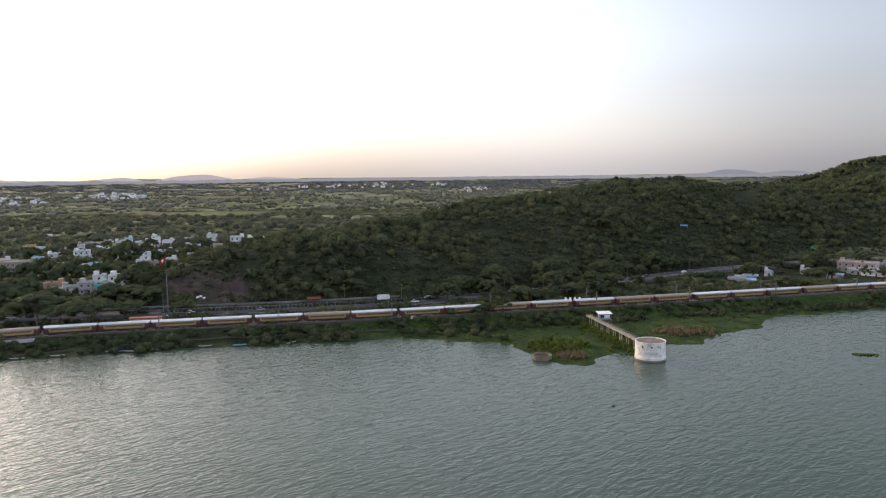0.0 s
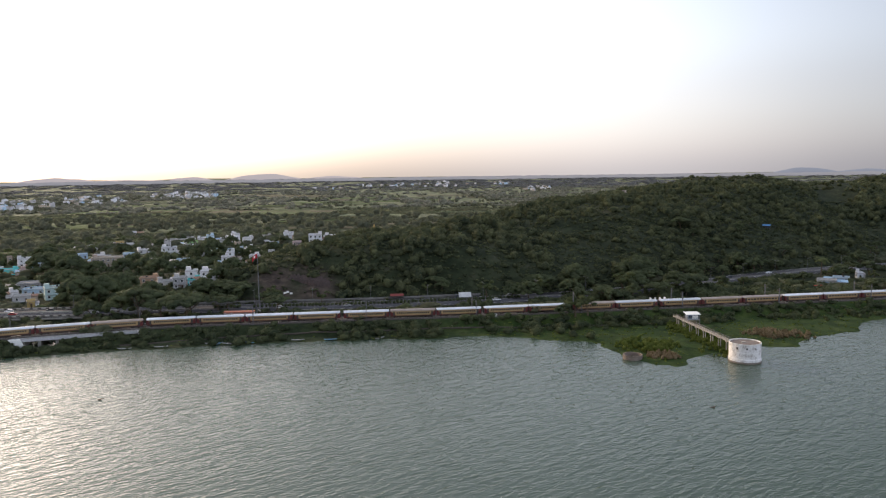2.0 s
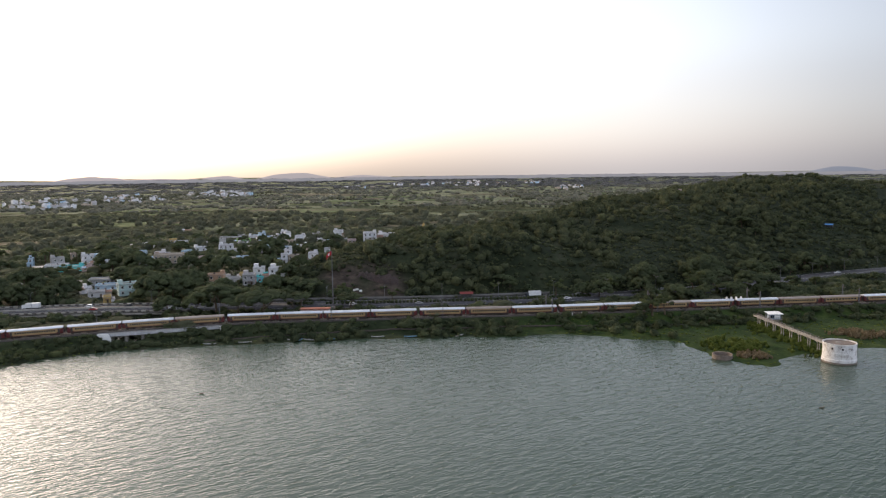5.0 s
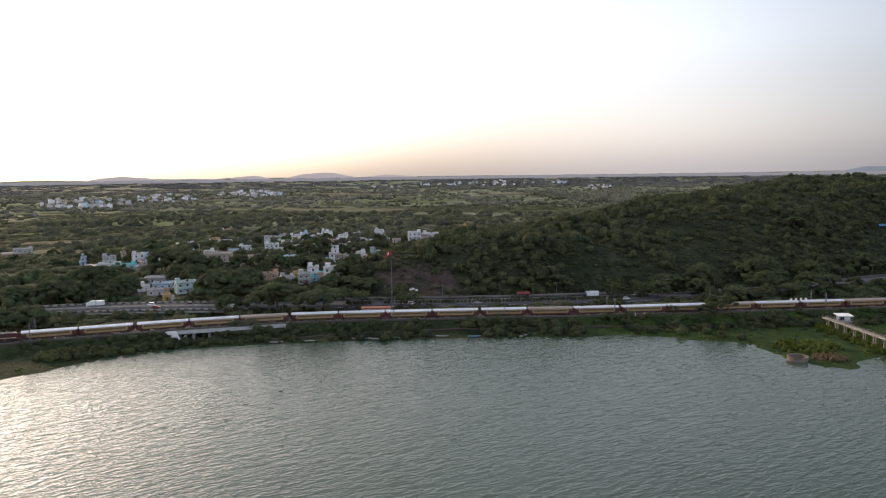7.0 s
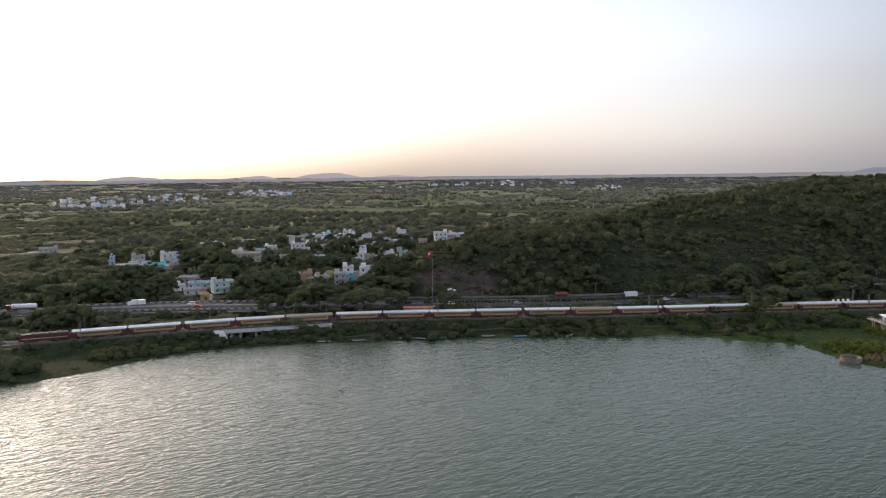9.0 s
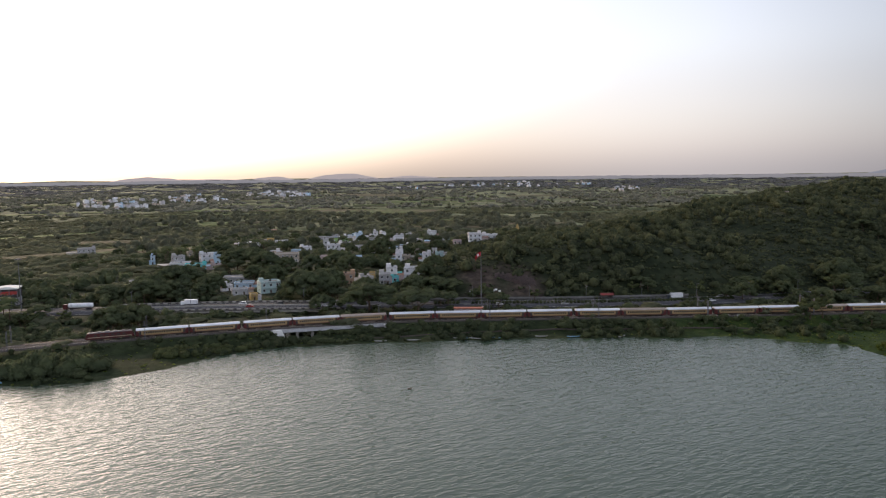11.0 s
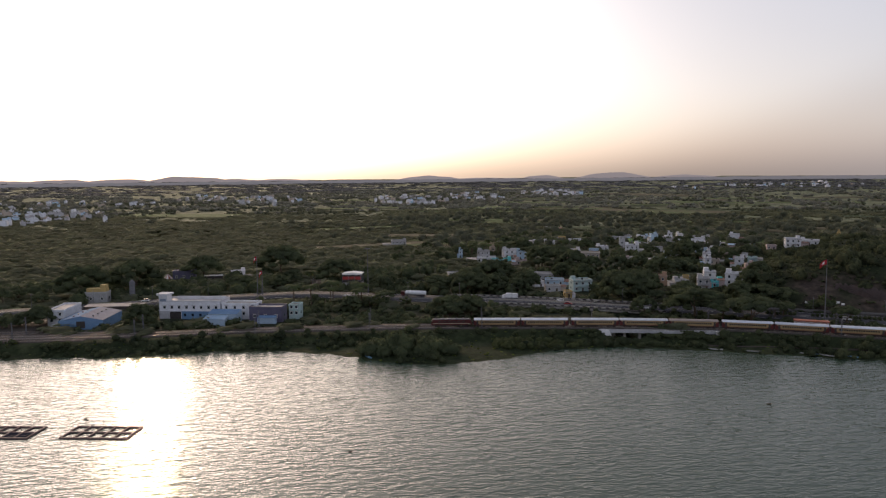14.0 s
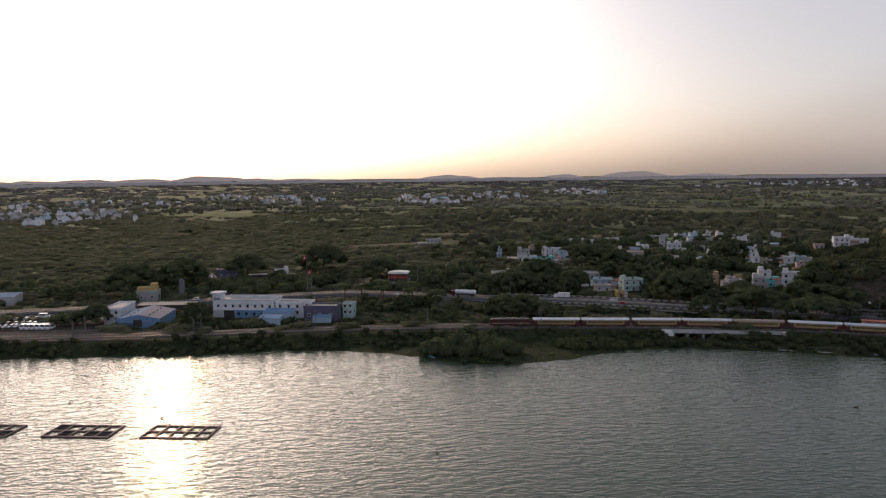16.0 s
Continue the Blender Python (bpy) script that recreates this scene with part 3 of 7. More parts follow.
tagged(new("lake_water", tri_mesh("lake_water", np.stack([WX, WY, 0 * WX], -1).reshape(-1, 3), np.stack([ii, ii + 18, ii + 19, ii + 1], 1), WATER)),
       "grey-green rippled lake water reflecting the bright sky", "water", kind="structure")


def strip(name, L, T, off0, off1, z, material, i0=0, i1=None, thick=0.0):
    """A band along a line between two side offsets (left of its way is plus)."""
    L, T = L[i0:i1], T[i0:i1]
    N = np.stack([-T[:, 1], T[:, 0]], 1)
    z = np.broadcast_to(z, (len(L),))
    a, b = np.column_stack([L + N * off0, z]), np.column_stack([L + N * off1, z])
    n = len(L)
    k = np.arange(n - 1)
    if not thick:
        return tri_mesh(name, np.vstack([a, b]), np.stack([k, k + n, k + n + 1, k + 1], 1)[:, ::-1], material)
    c, d = a - [0, 0, thick], b - [0, 0, thick]
    F = [np.stack(q, 1) for q in ((k + 1, k + n + 1, k + n, k), (k + 2 * n, k + 3 * n, k + 3 * n + 1, k + 2 * n + 1), (k, k + 2 * n, k + 2 * n + 1, k + 1), (k + n + 1, k + 3 * n + 1, k + 3 * n, k + n))]
    F.append(np.array([[0, n, 3 * n, 2 * n], [n - 1, 3 * n - 1, 4 * n - 1, 2 * n - 1]]))
    return tri_mesh(name, np.vstack([a, b, c, d]), np.vstack(F), material)


# highway: two carriageways with a raised median
road = tagged(new("highway", strip("highway", ROAD, ROAD_T, -10.5, 10.5, ROAD_Z, ASPHALT, thick=0.5)), "grey asphalt dual carriageway along the foot of the hill", "road", kind="structure")
part("median", strip("median", ROAD, ROAD_T, -0.7, 0.7, ROAD_Z + 0.25, ROAD_WALL, thick=0.25), ROAD_WALL, road)
for o in (-9.8, -1.2, 1.0, 9.6):
    part("lane_line", strip("lane_line", ROAD, ROAD_T, o, o + 0.2, ROAD_Z + 0.008, PAINT), PAINT, road)
fly0 = int(np.argmin(np.hypot(ROAD[:, 0] + 345, ROAD[:, 1] - 279)))
fly1 = int(np.argmin(np.hypot(ROAD[:, 0] + 228, ROAD[:, 1] - 317)))
V, F = [], []
for k in range(fly0, fly1, 2):
    p, n, d = ROAD[k], np.array([-ROAD_T[k][1], ROAD_T[k][0]]), ROAD_T[k]
    for o in (-11.26, 10.74):
        q = [(*(p + n * (o + a) + d * b), ROAD_Z + z) for a in (0, 0.06) for b, z in ((-0.9, 0.25), (0.9, 0.25), (0.9, 0.95), (-0.9, 0.95))]
        F += [(len(V), len(V) + 1, len(V) + 2, len(V) + 3), (len(V) + 3, len(V) + 2, len(V) + 6, len(V) + 7), (len(V) + 7, len(V) + 6, len(V) + 5, len(V) + 4)]
        V += q
part("parapet_marking", tri_mesh("parapet_marking", V, F, DARK), DARK, road, "black painted bars along the parapet")["kind"] = "stuff"
part("bridge_deck", strip("bridge_deck", ROAD, ROAD_T, -11.2, 11.2, ROAD_Z - 0.5, CONCRETE, fly0, fly1, 0.9), CONCRETE, road, "stained concrete bridge deck")
for o in (-11.2, -0.2, 10.8):
    part("parapet", strip("parapet", ROAD, ROAD_T, o, o + 0.4, ROAD_Z + 1.0, CONCRETE, fly0, fly1, 1.2), CONCRETE, road)
for k in np.linspace(fly0 + 3, fly1 - 3, 7).astype(int):
    m = Matrix.Translation((*ROAD[k], 0)) @ Matrix.Rotation(math.atan2(ROAD_T[k][1], ROAD_T[k][0]), 4, "Z")
    b = bmesh.new()
    box(b, -0.5, 0.5, -9, 9, 3.0, 3.6, m)
    for y in (-7, 0, 7):
        tube(b, m @ Vector((0, y, -1)), m @ Vector((0, y, 3.0)), 0.55)
    part("pier", mesh_of(b, CONCRETE, "pier"), CONCRETE, road)
# low wall on the hill side of the road
w0, w1 = fly1 + 14, fly1 + 95
tagged(new("roadside_wall", strip("roadside_wall", ROAD, ROAD_T, 13.5, 13.9, ROAD_Z + 1.2, ROAD_WALL, w0, w1, 1.8)), "low grey concrete wall along the road at the hill's foot", "wall", kind="structure")

# side road and car park
SIDE, SIDE_T = curve([(-426, 245), (-440, 262), (-456, 284), (-478, 306)], 3.0)
tagged(new("side_road", strip("side_road", SIDE, SIDE_T, -3, 3, [ground_z(*p) + 0.3 for p in SIDE], EARTH, thick=1.0)), "dusty side road leaving the highway", "road", kind="structure")
LOT, LOT_T = curve([(-520, 36), (-505, 50), (-478, 77), (-452, 102)], 3.0)
tagged(new("car_park", strip("car_park", LOT, LOT_T, 3, 40, [max(4.45, ground_z(*p) + 0.2) for p in LOT], EARTH, thick=1.5)), "bare earth car park beside the railway", "ground", kind="structure")
# footpath through the lakeside grass
PATHL, PATHL_T = curve([(-196, 265), (-160, 281), (-120, 295), (-85, 305), (-40, 318), (5, 330), (40, 340)], 2.0)
tagged(new("footpath", strip("footpath", PATHL, PATHL_T, -0.8, 0.8, [ground_z(*p) + 0.22 for p in PATHL], EARTH, thick=0.6)), "trodden earth footpath through the lakeside grass", "footpath", kind="structure")

# railway: ballast, two running tracks
tagged(new("ballast_bed", strip("ballast_bed", RAIL, RAIL_T, -3.2, 9.5, RAIL_Z - 0.22, BALLAST, thick=0.9)), "brown stone ballast bed of the railway", "ballast", kind="structure")
for off in (0.0, 5.4):
    tr = thing("railway_track", "steel railway track on concrete sleepers beside the lake", "track", "railway tracks")
    for g in (-0.84, 0.84):
        part("rail", strip("rail", RAIL, RAIL_T, off + g - 0.04, off + g + 0.04, RAIL_Z, STEEL, thick=0.17), STEEL, tr)
    k = np.arange(0, len(RAIL), 1)
    N = np.stack([-RAIL_T[:, 1], RAIL_T[:, 0]], 1)
    cube = np.array([(x, y, z) for x in (-0.13, 0.13) for y in (-1.35, 1.35) for z in (-0.05, 0.06)])
    P = (RAIL + N * off)[k]
    V = np.empty((len(k), 8, 3))
    V[:, :, :2] = P[:, None, :] + cube[None, :, :1] * RAIL_T[k][:, None, :] + cube[None, :, 1:2] * N[k][:, None, :]
    V[:, :, 2] = RAIL_Z - 0.2 + cube[None, :, 2]
    cf = np.array([(0, 1, 3, 2), (4, 6, 7, 5), (0, 4, 5, 1), (2, 3, 7, 6), (1, 5, 7, 3), (0, 2, 6, 4)])
    sl = part("sleeper_bed", tri_mesh("sleeper_bed", V.reshape(-1, 3), (cf[None] + 8 * np.arange(len(k))[:, None, None]).reshape(-1, 4), SLEEPER), SLEEPER, tr)
    sl["kind"] = "stuff"
for off, i1 in ((10.3, 318), (15.2, 285)):
    yd = thing("railway_track", "rusty yard track with shining rail heads", "track", "railway tracks")
    for g in (-0.84, 0.84):
        part("rail", strip("rail", RAIL, RAIL_T, off + g - 0.04, off + g + 0.04, RAIL_Z - 0.05, STEEL, 0, i1, 0.17), STEEL, yd)
tagged(new("yard_ballast", strip("yard_ballast", RAIL, RAIL_T, 9.5, 17.6, RAIL_Z - 0.24, BALLAST, 0, 322, 0.8)), "brown ballast of the railway yard", "ballast", kind="structure")
SID, SID_T = RAIL[0:300], RAIL_T[0:300]
sd_tr = thing("railway_track", "rusty siding track on the lake side of the yard", "track", "railway tracks")
for g in (-0.84, 0.84):
    part("rail", strip("rail", SID, SID_T, -4.6 + g - 0.04, -4.6 + g + 0.04, RAIL_Z - 0.1, STEEL, thick=0.17), STEEL, sd_tr)
tagged(new("siding_ballast", strip("siding_ballast", SID, SID_T, -7.0, -3.2, RAIL_Z - 0.3, BALLAST, thick=0.8)), "brown ballast under the siding", "ballast", kind="structure")


# ---- railway bridge ----
def at_rail(x, y):
    k = int(np.argmin(np.hypot(RAIL[:, 0] - x, RAIL[:, 1] - y)))
    return k, RAIL[k], math.degrees(math.atan2(RAIL_T[k][1], RAIL_T[k][0]))


def rail_bridge():
    _, p, yaw = at_rail(*BRIDGE)
    t = thing("railway_bridge", "low white-edged concrete railway bridge over a channel", "bridge", m=pose(p[0], p[1], 0, 0, 0, yaw))
    part("deck", boxed(-27, 27, -5.4, 10, 3.1, 4.2), CONCRETE, t)
    part("parapet_beam", boxed(-27, 27, -5.75, -5.4, 2.95, 4.15), WASH_GREY, t, "whitewashed edge beam")
    part("parapet_beam", boxed(-27, 27, 10, 10.35, 3.35, 4.35), WASH_CLEAN, t)
    rib = mesh_of(boxed(-0.14, 0.14, -5.95, -5.76, 2.9, 4.7), WASH_GREY, "post")
    for i in range(35):
        o = part("post", rib, None, t)
        o.location.x = -25.5 + 1.5 * i
    for y in (3.0, 3.0 + 1.55):
        part("guard_rail", boxed(-27, 27, -5.92, -5.82, y + 0.04, y + 0.16), WASH_GREY, t)
    b = bmesh.new()
    prism(b, [(-27.5, 4.4), (-23.0, 4.4), (-21.2, 0.2), (-22.4, -0.6)], -7.0, -5.98)
    part("wing_wall", b, WASH_CLEAN, t, "white painted sloping wing wall")
    b = bmesh.new()
    prism(b, [(23.5, 4.4), (28.6, 4.4), (28.4, 2.2), (24.2, 1.6)], -7.0, -5.98)
    part("wing_wall", b, WASH_CLEAN, t, "white painted short wing wall")
    for x in (-22.2, -16.0, -9.2, 0.5, 9.5, 18.5):
        b = boxed(x - 0.6, x + 0.6, -4.8, 9.5, -1.2, 3.1)
        part("pier", b, CONCRETE, t, bevel=0.1)


rail_bridge()


# ---- train ----
def coach(roof_mat, wide=False):
    t = thing("passenger_coach", "cream-yellow and maroon passenger coach with silver roof on the track", "train coach", "coaches of the train")
    L, hw = 10.65, 1.62
    b = boxed(-L, L, -hw, hw, 1.05, 3.32)
    part("body", b, COACH_CREAM, t, bevel=0.05)
    out = [(-hw - 0.03, 3.28)] + [(1.65 * math.sin(a), 3.28 + 0.78 * math.cos(a)) for a in np.radians(np.linspace(-82, 82, 9))] + [(hw + 0.03, 3.28)]
    b = bmesh.new()
    prism(b, out, -L, L)
    bmesh.ops.rotate(b, verts=b.verts, matrix=Matrix.Rotation(radians(90), 3, "Z"))
    part("roof", b, roof_mat, t)
    vent = mesh_of(tube(bmesh.new(), (0, 0, 4.0), (0, 0, 4.2), 0.22, 0.16), roof_mat, "roof_vent")
    for x in np.linspace(-8.5, 8.5, 7):
        part("roof_vent", vent, None, t).location.x = x
    for sx in (-1, 1):
        b = bmesh.new()
        prism(b, [(sx * (L + 0.02), 0.95), (sx * (L - 2.9), 0.95), (sx * (L - 0.25), 3.36), (sx * (L + 0.02), 3.36)], -hw - 0.03, hw + 0.03)
        part("end_panel", b, COACH_MAROON, t, "maroon sloping end panel")
        b = boxed(sx * L - (0.0 if sx > 0 else 0.55), sx * L + (0.55 if sx > 0 else 0.0), -0.75, 0.75, 1.1, 3.2)
        part("gangway", b, DARK, t)
        b = boxed(sx * 7.4 - 1.9, sx * 7.4 + 1.9, -1.2, 1.2, 0.35, 0.85)
        bg = part("bogie", b, DARK, t)
        wh = mesh_of(tube(bmesh.new(), (0, -0.85, 0.46), (0, -0.72, 0.46), 0.46, seg=14), DARK, "wheel")
        for dx in (-1.4, 1.4):
            part("wheel", wh, None, bg).location.x = sx * 7.4 + dx
        for sy in (-1, 1):
            # thin dark panel on the closed side, coloured like a doorway in shade
            part("door", boxed(sx * 9.0 - 0.4, sx * 9.0 + 0.4, sy * hw - 0.01, sy * hw + 0.01, 1.15, 3.1) if sy > 0 else boxed(sx * 9.0 - 0.4, sx * 9.0 + 0.4, -hw - 0.035, -hw + 0.01, 1.15, 3.1), DARK, t, "dark panel painted as the shade of an open doorway")
    part("underframe", boxed(-L, L, -1.3, 1.3, 0.75, 1.05), DARK, t)
    part("equipment_box", boxed(-3.2, 1.5, -1.25, 1.25, 0.35, 0.75), DARK, t)
    part("waist_band", boxed(-L + 2.6, L - 2.6, -hw - 0.012, hw + 0.012, 1.06, 1.24), COACH_MAROON, t, "maroon lower band")
    n, ww = (10, 1.1) if wide else (17, 0.62)
    for sy in (-1, 1):
        win = mesh_of(boxed(-ww / 2, ww / 2, sy * hw - 0.02, sy * hw + 0.02, 2.05, 2.75), GLASS, "window")
        for x in np.linspace(-7.3, 7.3, n):
            part("window", win, None, t).location.x = x
    return t


def locomotive():
    t = thing("locomotive", "maroon electric locomotive with cream band and grey roof gear", "locomotive")
    L, hw = 9.2, 1.55
    b = bmesh.new()
    prism(b, [(-L - 0.3, 1.1), (-L - 0.3, 2.0), (-L + 0.45, 3.55), (L - 0.45, 3.55), (L + 0.3, 2.0), (L + 0.3, 1.1)], -hw, hw)
    part("body", b, LOCO_RED, t, bevel=0.06)
    part("band", boxed(-L + 0.6, L - 0.6, -hw - 0.02, hw + 0.02, 1.75, 1.95), LOCO_CREAM, t, "cream stripe")
    part("roof_deck", boxed(-L + 0.8, L - 0.8, -1.2, 1.2, 3.55, 3.75), GALV, t)
    for x, l in ((-4.2, 1.4), (-1.0, 1.8), (2.2, 1.4), (5.2, 1.2)):
        part("roof_box", boxed(x - l / 2, x + l / 2, -0.9, 0.9, 3.75, 4.05), GALV, t, bevel=0.05)
    for x in (-7.0, 7.0):
        b = bmesh.new()
        for y in (-0.6, 0.6):
            tube(b, (x - 0.9, y, 3.8), (x + 0.8, y, 4.25), 0.04)
            tube(b, (x + 0.8, y, 4.25), (x - 0.6, y, 4.45), 0.04)
        tube(b, (x - 0.6, -0.9, 4.45), (x - 0.6, 0.9, 4.45), 0.05)
        part("pantograph", b, DARK, t)
    for sx in (-1, 1):
        b = bmesh.new()
        prism(b, [(sx * (L + 0.22), 2.2), (sx * (L + 0.26), 2.2), (sx * (L - 0.36), 3.4), (sx * (L - 0.4), 3.4)], -1.2, 1.2)
        part("windscreen", b, GLASS, t)
        b = boxed(sx * 5.2 - 2.6, sx * 5.2 + 2.6, -1.25, 1.25, 0.3, 1.0)
        part("bogie", b, DARK, t)
        part("headlight", tube(bmesh.new(), (sx * (L + 0.05), 0, 2.9), (sx * (L + 0.25), 0, 2.9), 0.18), GALV, t)
    for x in np.linspace(-5.5, 5.5, 6):
        part("louvre", boxed(x - 0.6, x + 0.6, -hw - 0.015, hw + 0.015, 2.3, 3.1), DARK, t)
    part("underframe", boxed(-L, L, -1.4, 1.4, 0.9, 1.1), DARK, t)
    return t


LEAD = at_rail(-290, 226)[0]          # where the locomotive couples to the train
k = LEAD - 10
locomotive().matrix_basis = pose(RAIL[k][0], RAIL[k][1], RAIL_Z, 0, 0, math.degrees(math.atan2(RAIL_T[k][1], RAIL_T[k][0])))
protos = [coach(ROOF_SILVER), coach(ROOF_SILVER, True), coach(ROOF_RUST), coach(ROOF_RUST, True)]
order = [0, 0, 0, 0, 2, 0, 0, 0, 0, 0, 2, 0, 0, 0, 2, 0, 0, 2, 3, 0, 1, 1, 3, 1, 0, 0]
used = set()
for i, kind in enumerate(order):
    k = LEAD + 11 + round(22.3 * i)
    if k > len(RAIL) - 12:
        break
    m = pose(RAIL[k][0], RAIL[k][1], RAIL_Z, 0, 0, math.degrees(math.atan2(RAIL_T[k][1], RAIL_T[k][0])))
    if kind in used:
        copy_thing(protos[kind], m)
    else:
        protos[kind].matrix_basis = m
        used.add(kind)


# ---- intake tower, walkway, cabin, ring well ----
def intake_tower(x, y, r, h):
    t = thing("intake_tower", "stained white round concrete water intake tower in the lake", "water tower", m=pose(x, y, 0))
    b = bmesh.new()
    prof = [(r + 0.15, -3), (r + 0.15, 1.5), (r - 0.02, 1.75), (r - 0.05, 3.9), (r + 0.04, 3.95), (r + 0.04, 4.1), (r - 0.05, 4.15), (r - 0.05, h - 0.25), (r + 0.06, h - 0.2), (r + 0.06, h), (r - 0.25, h), (r - 0.25, h - 0.55), (0.01, h - 0.45)]
    seg = 48
    rings = [[b.verts.new((q * math.cos(a), q * math.sin(a), z)) for a in np.linspace(0, 2 * math.pi, seg, endpoint=False)] for q, z in prof]
    for p, q in zip(rings, rings[1:]):
        for i in range(seg):
            b.faces.new((p[i], p[(i + 1) % seg], q[(i + 1) % seg], q[i]))
    part("shell", b, WHITEWASH, t)
    part("tide_band", tube(bmesh.new(), (0, 0, -0.5), (0, 0, 0.6), r + 0.17, seg=48), OLD_CONCRETE, t, "dark algae-stained foot")
    part("roof_slab", tube(bmesh.new(), (0, 0, h - 0.6), (0, 0, h - 0.4), r - 0.28, seg=40), OLD_CONCRETE, t, "brownish stained roof slab")
    for a in (-130, -95, -60, -25):
        # the shell is unbroken: dark blocks give the shade of small openings
        o = part("opening", boxed(r - 0.25, r + 0.02, -0.3, 0.3, h - 2.0, h - 1.3), DARK, t, "small dark square block painted as a shaded opening")
        o.matrix_basis = pose(0, 0, 0, 0, 0, a)
    for a in np.arange(0, 360, 30):
        o = part("rib", boxed(r - 0.1, r + 0.08, -0.12, 0.12, 4.2, h - 0.3), WHITEWASH, t)
        o.matrix_basis = pose(0, 0, 0, 0, 0, a)
    part("hatch", boxed(-1.2, 0.3, -0.4, 1.0, h - 0.45, h - 0.1), CONCRETE, t)


intake_tower(61.6, 276.0, 5.75, 7.4)


def walkway(a, b):
    a, b = Vector(a), Vector(b)
    d = b - a
    t = thing("footbridge", "narrow concrete footbridge on posts leading to the intake tower", "footbridge", m=pose(a.x, a.y, 0, 0, 0, math.degrees(math.atan2(d.y, d.x))))
    L = math.hypot(d.x, d.y)
    part("deck", boxed(0, L, -0.9, 0.9, a.z - 0.35, a.z), CONCRETE, t)
    for y in (-0.9, 0.75):
        part("kerb_beam", boxed(0, L, y, y + 0.15, a.z, a.z + 0.25), CONCRETE, t)
        part("hand_rail", tube(tube(bmesh.new(), (0, y + 0.07, a.z + 1.0), (L, y + 0.07, a.z + 1.0), 0.05), (0, y + 0.07, a.z + 0.6), (L, y + 0.07, a.z + 0.6), 0.04), GALV, t)
    post = mesh_of(box(boxed(-0.06, 0.06, -0.9, -0.78, a.z, a.z + 1.0), -0.06, 0.06, 0.78, 0.9, a.z, a.z + 1.0), OLD_CONCRETE, "rail_post")
    n = int(L / 2)
    for i in range(n + 1):
        part("rail_post", post, None, t).location.x = 0.1 + i * (L - 0.2) / n
    leg = box(boxed(-0.15, 0.15, -0.6, -0.3, -2, a.z - 0.35), -0.15, 0.15, 0.3, 0.6, -2, a.z - 0.35)
    box(leg, -0.25, 0.25, -0.95, 0.95, a.z - 0.75, a.z - 0.351)
    leg = mesh_of(leg, CONCRETE, "trestle")
    for x in np.arange(3.5, L - 1, 6.6):
        part("trestle", leg, None, t).location.x = x


walkway((43.5, 335.5, 5.2), (59.6, 281.3, 5.2))


def cabin(x, y, yaw):
    t = thing("valve_cabin", "small blue-grey valve cabin with a tilted white metal roof", "cabin", m=pose(x, y, 0, 0, 0, yaw))
    part("floor_slab", boxed(-3.0, 3.0, -2.3, 2.3, 4.4, 4.7), CONCRETE, t)
    part("wall", boxed(-2.4, 2.4, -1.7, 1.7, 4.7, 7.0), CABIN_BLUE, t, "blue-grey painted wall")
    b = bmesh.new()
    prism(b, [(-2.6, 7.05), (2.6, 7.45), (2.6, 7.57), (-2.6, 7.17)], -3.3, 3.3)
    bmesh.ops.rotate(b, verts=b.verts, matrix=Matrix.Rotation(radians(90), 3, "Z"))
    part("roof", b, WASH_CLEAN, t, "white sheet roof")
    for px in (-2.8, 2.8):
        for py in (-2.0, 2.0):
            part("post", boxed(px - 0.1, px + 0.1, py - 0.1, py + 0.1, -0.5, 7.05), GALV, t)
    part("panel", boxed(-0.3, 2.2, -1.74, -1.7, 5.0, 6.5), WASH_CLEAN, t, "white shutter panel")
    for px in (-1.7, -0.9):
        part("window", boxed(px - 0.33, px + 0.33, -1.73, -1.7, 5.3, 6.5), GLASS, t)
    part("railing", box(box(boxed(-2.95, 2.95, -2.25, -2.2, 5.6, 5.7), -2.95, 2.95, -2.25, -2.2, 5.2, 5.28), -3.0, -2.95, -2.2, 2.2, 5.6, 5.7), GALV, t)


cabin(50.5, 331.5, 10)


def ring_well(x, y, r, h):
    b = bmesh.new()
    prof = [(r, -2), (r, h * 0.45), (r + 0.12, h * 0.5), (r, h * 0.56), (r + 0.05, h), (r - 0.35, h), (r - 0.4, 0.2), (0.01, 0.2)]
    seg = 40
    rings = [[b.verts.new((q * math.cos(a), q * math.sin(a), z)) for a in np.linspace(0, 2 * math.pi, seg, endpoint=False)] for q, z in prof]
    for p, q in zip(rings, rings[1:]):
        for i in range(seg):
            b.faces.new((p[i], p[(i + 1) % seg], q[(i + 1) % seg], q[i]))
    return solid("ring_well", b, OLD_CONCRETE, "round open concrete well ring standing at the marsh edge", "well", m=pose(x, y, 0))


ring_well(20.1, 273.8, 3.7, 1.7)


